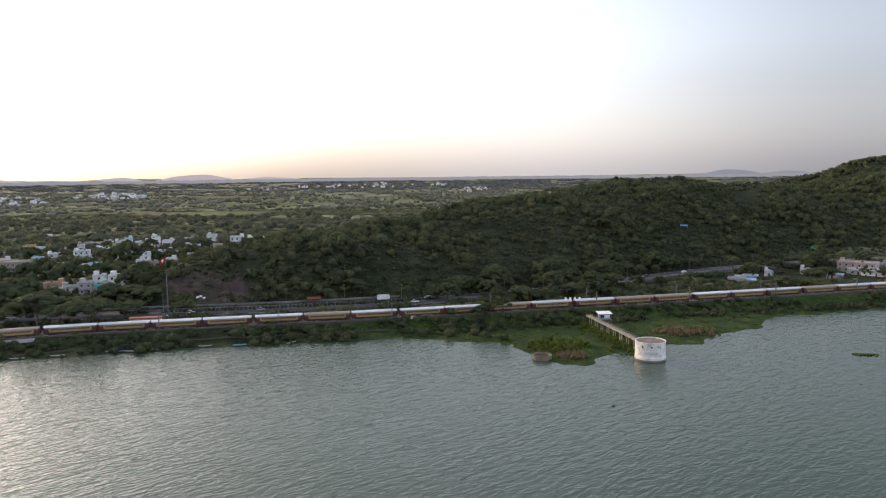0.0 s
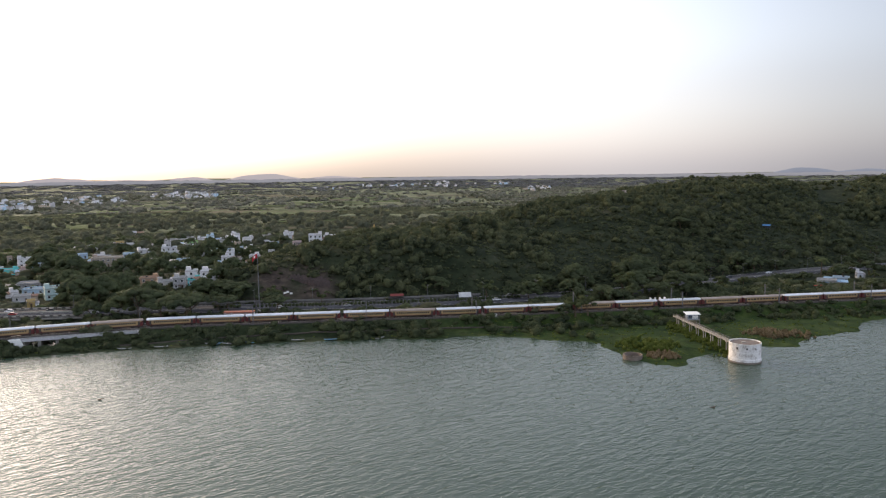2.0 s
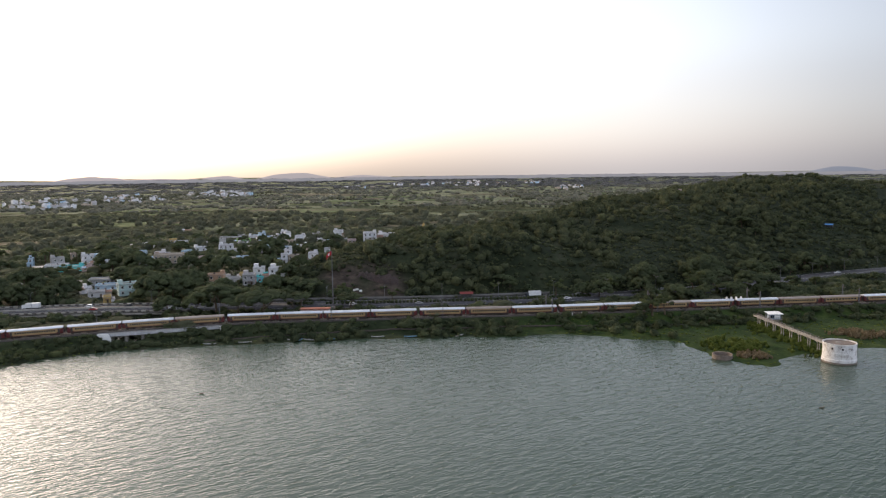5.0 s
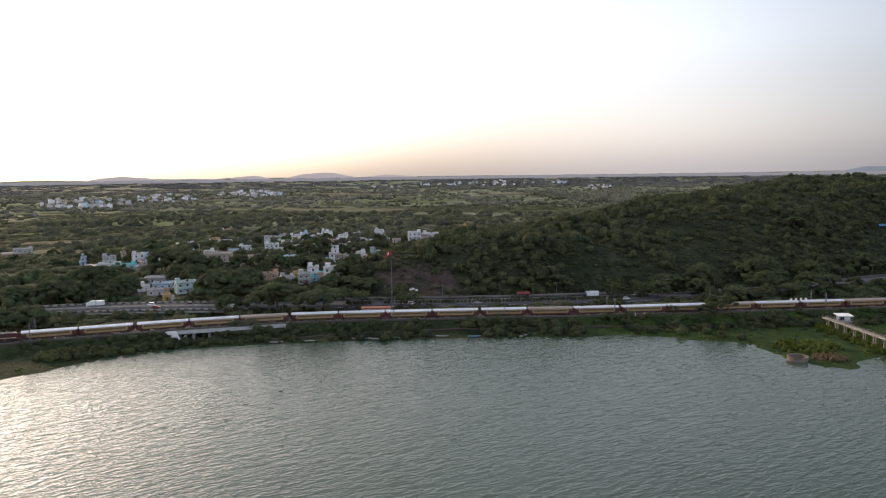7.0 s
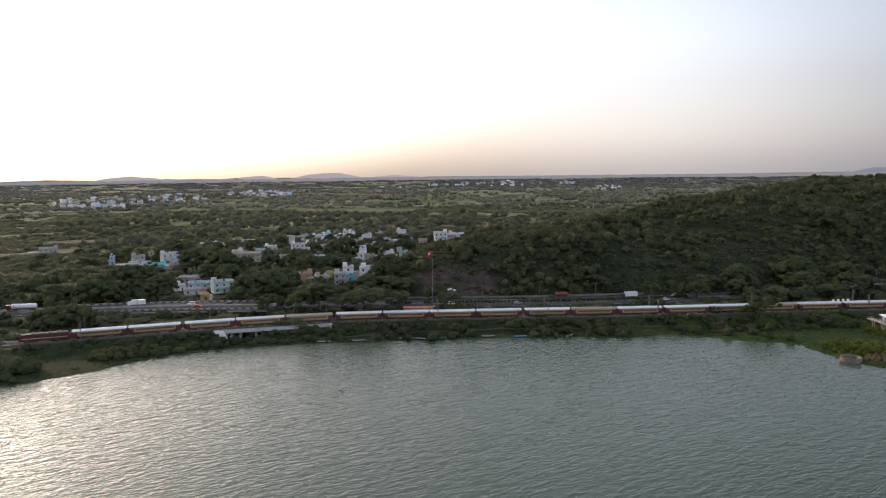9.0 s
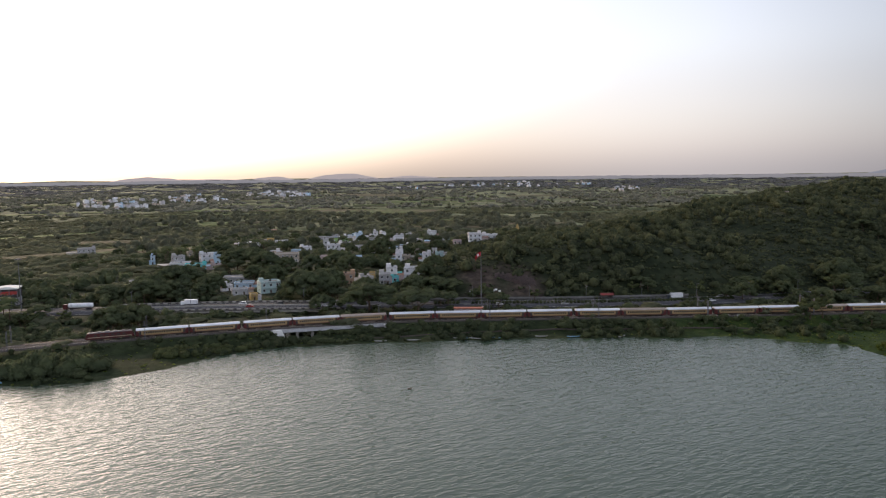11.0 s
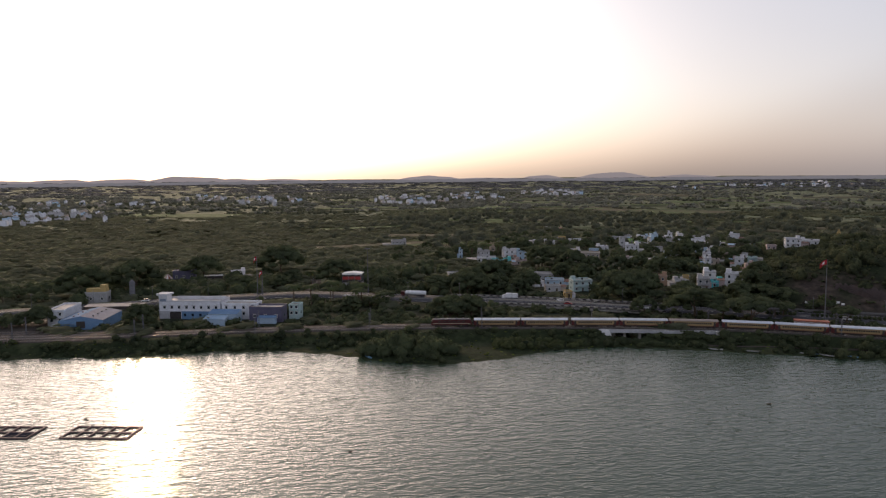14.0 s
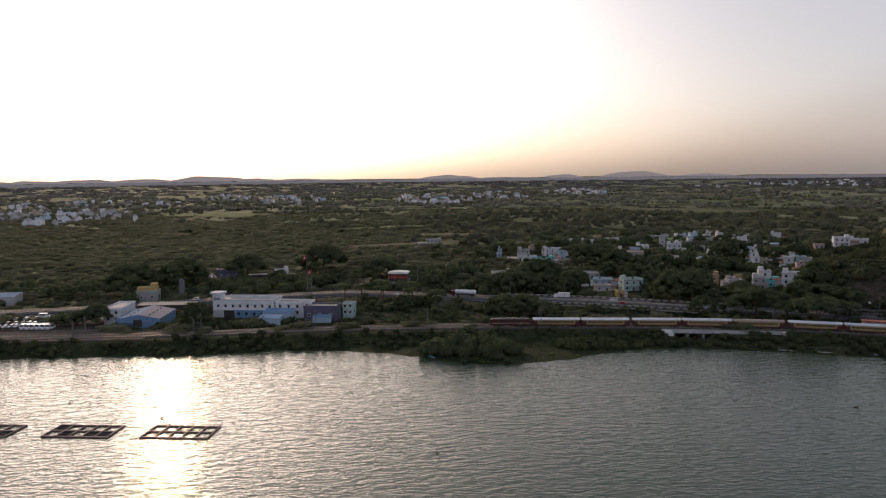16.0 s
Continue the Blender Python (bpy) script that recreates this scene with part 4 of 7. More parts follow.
# ---- fish cages, boats, floating weed ----
def fish_cage(x, y, yaw, L=20.4, Wd=9.4, nets=()):
    t = thing("fish_cage", "brown floating fish cage frame of ten square pens on the lake", "fish cage", "fish cages", m=pose(x, y, 0, 0, 0, yaw))
    for i, py in enumerate((-Wd / 2, 0, Wd / 2)):
        part("long_pontoon", boxed(-L / 2, L / 2, py - 0.36, py + 0.36, -0.25, 0.34), PONTOON, t, bevel=0.08)
    cross = mesh_of(boxed(-0.27, 0.27, -Wd / 2 - 0.1, Wd / 2 + 0.1, -0.2, 0.37), PONTOON, "cross_pontoon", 0.06)
    for px in np.linspace(-L / 2 + 0.4, L / 2 - 0.4, 6):
        part("cross_pontoon", cross, None, t).location.x = px
    stanch = mesh_of(tube(bmesh.new(), (0, 0, 0.3), (0, 0, 1.0), 0.04), PONTOON, "stanchion")
    for px in np.linspace(-L / 2 + 0.4, L / 2 - 0.4, 6):
        for py in (-Wd / 2, 0, Wd / 2):
            part("stanchion", stanch, None, t).location = (px, py, 0)
    for py in (-Wd / 2, 0, Wd / 2):
        part("rail", tube(bmesh.new(), (-L / 2, py, 1.0), (L / 2, py, 1.0), 0.035), PONTOON, t)
    pen = (L - 0.8) / 5
    for i, j in nets:
        x0, y0 = -L / 2 + 0.4 + i * pen, (-Wd / 2, 0)[j]
        b = bmesh.new()
        for k_ in range(13):
            q_ = k_ / 12
            tube(b, (x0 + 0.3 + q_ * (pen - 0.6), y0 + 0.4, 0.2), (x0 + 0.3 + q_ * (pen - 0.6), y0 + Wd / 2 - 0.4, 0.2), 0.035, seg=4)
            tube(b, (x0 + 0.3, y0 + 0.4 + q_ * (Wd / 2 - 0.8), 0.24), (x0 + pen - 0.3, y0 + 0.4 + q_ * (Wd / 2 - 0.8), 0.24), 0.035, seg=4)
        part("net", b, NET, t, "dark bird net stretched over a pen")
    return t


fish_cage(-333, 41.8, 33, nets=((0, 1), (1, 0), (3, 0), (4, 0)))
fish_cage(-308.8, 58.5, 33)
fish_cage(-358, 24.5, 33, nets=((3, 0), (4, 0)))


def boat(x, y, yaw, paint_, label):
    b = bmesh.new()
    n = 9
    secs = []
    for u in np.linspace(-1, 1, n):
        w = 0.62 * (1 - abs(u) ** 2.6) + 0.04
        z = 0.32 + 0.25 * abs(u) ** 3
        secs.append([(u * 2.9, -w, z), (u * 2.8, -w * 0.6, 0.02 + 0.12 * abs(u) ** 4), (u * 2.8, w * 0.6, 0.02 + 0.12 * abs(u) ** 4), (u * 2.9, w, z), (u * 2.85, w * 0.85, z), (u * 2.75, w * 0.5, 0.10 + 0.12 * abs(u) ** 4), (u * 2.75, -w * 0.5, 0.10 + 0.12 * abs(u) ** 4), (u * 2.85, -w * 0.85, z)])
    rows = [[b.verts.new(p) for p in s] for s in secs]
    for r, q in zip(rows, rows[1:]):
        for i in range(8):
            b.faces.new((r[i], r[(i + 1) % 8], q[(i + 1) % 8], q[i]))
    b.faces.new(rows[0])
    b.faces.new(rows[-1][::-1])
    bmesh.ops.recalc_face_normals(b, faces=b.faces)
    t = thing("rowing_boat", label, "boat", "boats on the shore", m=pose(x, y, max(0.05, ground_z(x, y) + 0.05), 0, 0, yaw))
    part("hull", b, paint_, t)
    for px in (-1.2, 0.9):
        part("thwart", boxed(px - 0.12, px + 0.12, -0.5, 0.5, 0.3, 0.34), BARK, t)


for args in ((-157, 274, 10, BOAT_GREY), (-154, 275, 80, BOAT_BLUE), (-150, 275, -5, BOAT_GREY), (-142, 279, -12, BOAT_BLUE), (-122, 285.5, 14, BOAT_GREY), (-108, 288.5, 16, BOAT_BLUE), (-87, 294, 60, BOAT_GREY), (-176, 266, 20, BOAT_GREY), (-303, 168.5, -20, BOAT_BLUE), (-190, 261, 18, BOAT_GREY)):
    boat(*args, "slim blue fishing boat drawn up on the grassy shore" if args[3] is BOAT_BLUE else "slim grey fishing boat drawn up on the grassy shore")


# ---- plants ----
rs = np.random.RandomState(7)


def ico(level):
    b = bmesh.new()
    bmesh.ops.create_icosphere(b, subdivisions=level, radius=1)
    b.verts.ensure_lookup_table()
    V = np.array([v.co[:] for v in b.verts])
    F = np.array([[v.index for v in f.verts] for f in b.faces])
    b.free()
    return V, F


def clump(level, leaves, leaf, seed, lumps=5, flat=0.0):
    """One leafy mass of radius about 1: a rough dark core and leaf sprays that stand out all round it."""
    r = np.random.RandomState(seed)
    V, F = ico(level)
    c = r.normal(size=(lumps, 3))
    c /= np.linalg.norm(c, axis=1)[:, None]
    c[:, 2] = np.abs(c[:, 2]) * 0.8
    lobe = r.uniform(0.55, 1.1, lumps)

    def radius(D):
        return 0.5 + 0.5 * np.max(np.clip((D @ c.T - 0.45) / 0.55, 0, 1) ** 0.8 * lobe[None, :], axis=1)
    core = V * (radius(V) * r.uniform(0.74, 0.98, len(V)))[:, None]
    core[:, 2] = np.maximum(core[:, 2], -0.45)
    verts, faces = [core], [F]
    D = r.normal(size=(leaves, 3))
    D[:, 2] = np.abs(D[:, 2]) - 0.35
    D /= np.linalg.norm(D, axis=1)[:, None]
    P = D * (radius(D) * r.uniform(0.88, 1.12, leaves))[:, None]
    A = np.cross(D, r.normal(size=(leaves, 3)))
    A /= np.linalg.norm(A, axis=1)[:, None]
    B = np.cross(D, A) + D * r.uniform(-0.65, 0.45, (leaves, 1))
    s = leaf * r.uniform(0.6, 1.3, (leaves, 1))
    Q = np.stack([P - A * s, P + A * s * 0.9 + B * s * 0.3, P + B * s * 1.2], 1)
    verts.append(Q.reshape(-1, 3))
    faces.append(len(core) + np.arange(leaves * 3).reshape(-1, 3))
    return np.vstack(verts), np.vstack(faces)


def spread_mesh(name, protos_, P, S, H, material, seed=1):
    """Many clumps at places P with radii S and heights H in one mesh."""
    r = np.random.RandomState(seed)
    VV, FF, base = [], [], 0
    which = r.randint(0, len(protos_), len(P))
    for w, (V, F) in enumerate(protos_):
        sel = np.where(which == w)[0]
        if not len(sel):
            continue
        a = r.rand(len(sel)) * 2 * math.pi
        ca, sa = np.cos(a)[:, None], np.sin(a)[:, None]
        wide_ = r.uniform(0.75, 1.35, len(sel))[:, None]
        X = (V[None, :, 0] * wide_ * ca - V[None, :, 1] / wide_ * sa) * S[sel][:, None] + P[sel, 0][:, None]
        Y = (V[None, :, 0] * wide_ * sa + V[None, :, 1] / wide_ * ca) * S[sel][:, None] + P[sel, 1][:, None]
        Z = (V[None, :, 2] + 0.4) * H[sel][:, None] + P[sel, 2][:, None]
        VV.append(np.stack([X, Y, Z], -1).reshape(-1, 3))
        FF.append((F[None] + len(V) * np.arange(len(sel))[:, None, None]).reshape(-1, 3) + base)
        base += len(V) * len(sel)
    return tri_mesh(name, np.vstack(VV), np.vstack(FF), material)


CL_NEAR = [clump(2, 130, 0.17, s, 6) for s in range(6)]
CL_MID = [clump(2, 56, 0.24, 20 + s, 5) for s in range(8)]
CL_FAR = [clump(1, 22, 0.36, 40 + s, 4) for s in range(8)]


def crown_mesh(name, lobes, material, seed, protos_=None):
    """A crown of several leafy masses; lobes: (x, y, z, radius, height)."""
    L = np.array(lobes)
    return spread_mesh(name, protos_ or CL_NEAR, L[:, :3] - np.array([0, 0, 0.4]) * L[:, 4:5], L[:, 3], L[:, 4], material, seed)


def tree(kind, seed):
    """Kinds: round (dense), great (old and huge), wide (umbrella), thin (open and light)."""
    r = np.random.RandomState(seed)
    label, hgt, rad, leafm = {"round": ("dense dark green round-crowned tree", 9.0, 5.0, LEAF_TREE), "wide": ("wide spreading umbrella-shaped tree", 9.5, 7.5, LEAF_TREE), "great": ("huge old tree with a dense dark rounded crown", 14.0, 10.0, LEAF_TREE),
                              "thin": ("open light green roadside tree", 8.0, 4.2, LEAF_LIGHT)}[kind]
    t = thing("tree", label, "tree", "trees")
    b = bmesh.new()
    fork = hgt * (0.28 if kind != "round" else 0.2)
    tube(b, (0, 0, -0.6), (0.15, 0.1, fork), 0.42, 0.3)
    part("trunk", b, BARK, t)
    lobes = []
    n = {"round": 13, "great": 40, "wide": 15, "thin": 9}[kind]
    for i in range(n):
        a, q = 2.4 * i + r.rand(), math.sqrt((i + 0.5) / n)
        z = {"great": 2.6 + (hgt - 4.4) * math.sqrt(1 - q * q * 0.97) * r.uniform(0.9, 1.06), "round": fork + 1.6 + (hgt - fork - 3.2) * (1 - q ** 2) * r.uniform(0.7, 1.05), "wide": hgt - 2.0 - 1.6 * q ** 2 + r.uniform(-0.5, 0.5), "thin": fork + 1.5 + (hgt - fork - 2.5) * r.rand()}[kind]
        p = (rad * 0.84 * q * math.cos(a), rad * 0.84 * q * math.sin(a), z)
        s = rad * r.uniform(0.30, 0.46) * (0.72 if kind == "great" else 1)
        lobes.append((*p, s, s * (0.8 if kind != "wide" else 0.55)))
        if i % (5 if n < 20 else 14) == 0:
            lb = bmesh.new()
            tube(lb, (0.1, 0.1, fork - 0.2), (p[0] * 0.8, p[1] * 0.8, z - 0.3), 0.17, 0.06, 6)
            part("limb", lb, BARK, t)
    part("crown", crown_mesh("crown", lobes, leafm, seed), leafm, t)
    return t


def palm(seed):
    r = np.random.RandomState(seed)
    t = thing("palm_tree", "tall coconut palm with drooping fronds", "palm tree", "palms")
    b, h = bmesh.new(), 8.5
    pts = [(0.05 * i * i * 0.2, 0, h * i / 6 - 0.5) for i in range(7)]
    for p, q in zip(pts, pts[1:]):
        tube(b, p, q, 0.2, 0.18)
    part("trunk", b, BARK, t)
    top = Vector(pts[-1])
    for i in range(12):
        a, lift = i * 2.4, r.uniform(-0.2, 0.9)
        V, F, pos, d = [], [], top.copy(), Vector((math.cos(a), math.sin(a), lift)).normalized()
        side = Vector((-math.sin(a), math.cos(a), 0))
        for s in range(8):
            w = 0.75 * math.sin(math.pi * (s + 0.6) / 8.6)
            V += [pos + side * w - Vector((0, 0, w * 0.5)), pos, pos - side * w - Vector((0, 0, w * 0.5))]
            pos = pos + d * 0.5
            d = (d + Vector((0, 0, -0.17))).normalized()
        for s in range(7):
            q = 3 * s
            F += [(q, q + 1, q + 4, q + 3), (q + 1, q + 2, q + 5, q + 4)]
        part("frond", tri_mesh("frond", [v[:] for v in V], F, LEAF_PALM), LEAF_PALM, t)
    return t


PROTO = {k: [tree(k, s) for s in (1, 2, 3)] for k in ("round", "wide", "thin", "great")}
PALMS = [palm(1), palm(2)]
first_used = set()


def plant(kind, x, y, size=1.0, z=None, tall=1.0):
    src = (PALMS if kind == "palm" else PROTO[kind])
    src = src[int(abs(x * 7 + y * 3)) % len(src)]
    z = ground_z(x, y) if z is None else z
    m = pose(x, y, z - 0.1, 0, 0, (x * 37 + y * 17) % 360)
    if src.name not in first_used:
        first_used.add(src.name)
        o = src
        o.matrix_basis = m
    else:
        o = copy_thing(src, m)
    o.scale = (size, size, size * tall)
    return o


HOUSES = []          # plan circles kept free of trees
# open fields on the plain: place, half length, half width, bearing
FIELDS = [(-1392, 796, 130, 60, 25), (-1145, 1809, 82, 60, -10), (-968, 2252, 198, 70, -14), (-992, 1349, 40, 50, -6), (-603, 1355, 74, 58, -7), (-689, 1306, 42, 33, -6), (-613, 1371, 136, 48, 2), (-745, 934, 66, 21, 6)]


rf = random.Random(77)
while len(FIELDS) < 72:
    br, far_ = radians(rf.uniform(-12, 48)), rf.uniform(690, 2300)
    fx, fy = -60 - far_ * math.sin(br), far_ * math.cos(br) - 20
    if hill(np.array([fx]), np.array([fy]))[0] < 1:
        FIELDS.append((fx, fy, rf.uniform(35, 90) * (0.6 + far_ / 1800), rf.uniform(8, 20) * (0.6 + far_ / 1500), math.degrees(br) + rf.uniform(-14, 14)))


def on_field(X, Y):
    k = np.zeros(X.shape, bool)
    for cx, cy, a, b, turn in FIELDS:
        c, s = math.cos(radians(turn)), math.sin(radians(turn))
        u, v = (X - cx) * c + (Y - cy) * s, -(X - cx) * s + (Y - cy) * c
        k |= (np.abs(u) < a) & (np.abs(v) < b)
    return k


for num, (cx, cy, fa, fb, turn) in enumerate(FIELDS):
    crop, word = ((CROP, "green crop"), (CROP_DARK, "dark green crop"), (STUBBLE, "dry stubble"), (CROP, "green crop"))[num % 4]
    fu, fv = np.meshgrid(np.linspace(-fa, fa, 14), np.linspace(-fb, fb, 7), indexing="ij")
    c, s = math.cos(radians(turn)), math.sin(radians(turn))
    fx, fy = cx + fu * c - fv * s, cy + fu * s + fv * c
    fi = (np.arange(13)[:, None] * 7 + np.arange(6)[None, :]).ravel()
    tagged(new("crop_field", tri_mesh("crop_field", np.stack([fx, fy, height(fx, fy) + 1.2], -1).reshape(-1, 3), np.stack([fi, fi + 7, fi + 8, fi + 1], 1), crop)), f"flat {word} field on the plain", "field", kind="structure")



# trees along the road, the village edge and the shore
ROAD_TREES = [
    ("wide", -196, 325, 1.0), ("wide", -177, 328, 0.9), ("thin", -163, 352, 1.1), ("round", -212, 334, 1.1), ("round", -226, 332, 1.0), ("round", -340, 330, 1.4),
    ("round", -328, 334, 1.3), ("round", -318, 242, 1.55), ("round", -306, 248, 1.6)]
VILLAGE_TREES = [
    ("round", -312, 238, 1.2), ("thin", -2, 336, 1.3), ("thin", 4, 339, 1.2), ("round", -7, 333, 1.0), ("round", 23, 333, 1.0), ("round", -467, 106, 1.2),
    ("round", -474, 99, 1.0), ("thin", -350, 250, 0.9), ("thin", 24, 404, 1.5), ("thin", -50, 378, 1.2), ("thin", -21, 392, 1.2), ("thin", -34, 386, 1.0),
    ("thin", -135, 352, 0.8), ("wide", -246, 334, 0.9), ("round", -398, 285, 1.4), ("round", -410, 296, 1.3), ("round", -385, 290, 1.3)]
for a in ROAD_TREES + VILLAGE_TREES:
    plant(*a)
GROVES_NEAR = [
    (-235, 336, 4, 12, 1.1), (-400, 292, 3, 16, 1.25), (-455, 262, 3, 10, 1.2), (-472, 282, 3, 16, 1.2), (-440, 318, 3, 16, 1.2), (-312, 243, 4, 6, 1.1),
    (-366, 246, 4, 7, 0.8), (-472, 104, 4, 5, 1.0), (-520, 170, 2, 14, 1.2), (-545, 140, 3, 16, 1.2)]
GROVES_FAR = [
    (-500, 200, 2, 16, 1.2), (-480, 245, 3, 10, 1.1), (200, 462, 3, 12, 1.0), (238, 470, 3, 12, 0.9), (-196, 350, 3, 8, 1.0), (-166, 350, 3, 6, 0.9),
    (-365, 300, 5, 8, 1.1), (-12, 398, 3, 8, 1.0), (-75, 380, 4, 12, 0.9), (-186, 345, 5, 10, 1.1)]
for cx, cy, n, spread_, size in GROVES_NEAR + GROVES_FAR:
    for i in range(n):
        a, q = rs.rand() * 6.283, spread_ * math.sqrt(rs.rand())
        tx, ty = cx + q * math.cos(a), cy + q * math.sin(a) * 0.7
        if np.min((ROAD[:, 0] - tx) ** 2 + (ROAD[:, 1] - ty) ** 2) > 14 ** 2 and np.min((RAIL[:, 0] - tx) ** 2 + (RAIL[:, 1] - ty) ** 2) > 15 ** 2:
            plant(["round", "round", "wide", "thin"][i % 4] if size < 1.15 else "round", tx, ty, size * rs.uniform(0.8, 1.15))
# old trees with great crowns about the village and the highway
for x, y, s in ((-236, 300, 0.75), (-310, 252, 0.8), (-328, 262, 0.62), (-467, 113, 0.8), (-426, 141, 0.85), (-369, 228, 0.62), (-451, 298, 1.4), (-538, 171, 1.7), (-514, 305, 1.9), (-541, 258, 1.5), (-534, 203, 1.7), (-354, 338, 1.25), (-357, 355, 1.1), (-324, 334, 1), (-322, 322, 0.75), (-364, 428, 1.4), (-350, 428, 1.4), (-332, 413, 1.2), (-307, 378, 0.95), (-328, 390, 0.8), (-261, 328, 1.3), (-256, 336, 1.25), (-259, 360, 1.1), (-269, 414, 1.1), (-290, 430, 0.95), (-281, 506, 1.2), (-290, 504, 0.9), (-266, 519, 0.7), (-254, 519, 0.75), (-304, 427, 0.95), (-269, 434, 0.8), (-203, 351, 0.9), (-230, 343, 0.95), (-221, 302, 0.8), (-322, 423, 0.85), (-346, 303, 1.1), (-352, 314, 1.15), (-336, 312, 0.95), (-379, 537, 0.8), (-422, 502, 0.9), (-314, 524, 0.6), (-327, 628, 0.7), (-388, 605, 0.6), (-246, 542, 0.7), (-271, 453, 0.7), (-203, 369, 0.7), (-201, 381, 0.7)):
    plant("great", x, y, s, tall=0.9 if s > 1.3 else 1.0)
for x, y, s in ((-213, 307, 1.65), (-186, 304, 1.7), (-199, 303, 1.3), (-150, 328, 0.9), (-180, 324, 0.9), (-22, 399, 1.2), (2, 408, 0.9), (38, 428, 1.2), (12, 382, 0.9), (42, 394, 1.0)):
    plant("wide", x, y, s)
for x, y, s in ((30, 407, 0.9), (-5, 391, 0.72), (-27, 377, 0.75), (-36, 379, 0.6), (54, 409, 0.9)):
    plant("great", x, y, s, tall=0.95)
# trees hemming the road below the hill
for k in range(0, len(ROAD), 4):
    p, T = ROAD[k], ROAD_T[k]
    if -20 < p[0] < 330:
        for side in (-1, 1):
            o = side * rs.uniform(13.5, 25)
            tx, ty = p[0] - T[1] * o, p[1] + T[0] * o
            if np.min(np.hypot(RAIL[:, 0] - tx, RAIL[:, 1] - ty)) > 15 and np.min(np.hypot(ROAD[:, 0] - tx, ROAD[:, 1] - ty)) > 13 and math.hypot(tx - 118, ty - 455) > 14 and math.hypot(tx - 62, ty - 415) > 8 and math.hypot(tx - 30, ty - 410) > 16 and rs.rand() < 0.45:
                plant(("round", "great", "round", "round")[rs.randint(4)], tx, ty, rs.uniform(0.85, 1.25))
for x, y in ((-398, 226), (-372, 236), (-376, 243), (-433, 476), (-442, 492), (-466, 470), (-403, 218), (-393, 238), (-390, 233), (-436, 262), (-441, 470), (-448, 478), (-455, 468), (-462, 480), (-450, 462), (-470, 492), (-436, 485), (-428, 500), (-458, 500), (231, 545), (236, 520), (150, 478), (222, 500), (-395, 520), (-376, 470)):
    plant("palm", x, y, rs.uniform(1.3, 1.65))


# ---- houses ----
def window_mesh(w, h):
    return mesh_of(boxed(-w / 2, w / 2, -0.06, 0.04, -h / 2, h / 2), GLASS, "window")


WIN = window_mesh(1.2, 1.3)
WIN_FRAME = mesh_of(box(box(box(boxed(-0.75, -0.6, -0.09, 0.05, -0.8, 0.8), 0.6, 0.75, -0.09, 0.05, -0.8, 0.8), -0.6, 0.6, -0.09, 0.05, 0.65, 0.8), -0.75, 0.75, -0.18, 0.05, -0.8, -0.65), WASH_CLEAN, "frame")
SHADE = mesh_of(boxed(-0.95, 0.95, -0.6, 0.03, 0.9, 1.0), CONCRETE, "sunshade")
TANK = mesh_of(tube(tube(bmesh.new(), (0, 0, 0), (0, 0, 1.1), 0.6, seg=14), (0, 0, 1.1), (0, 0, 1.4), 0.6, 0.2, seg=14), TANK_BLACK, "water_tank")
COLOUR_WORDS = {"white": "whitewashed", "blue": "pale blue", "pink": "faded pink", "grey": "grey plastered", "teal": "bright turquoise", "yellow": "ochre yellow", "beige": "beige", "green": "lime green", "mint": "pale mint", "orange": "orange-brown", "bluegrey": "blue-grey sheet-clad"}
house_count = [0]


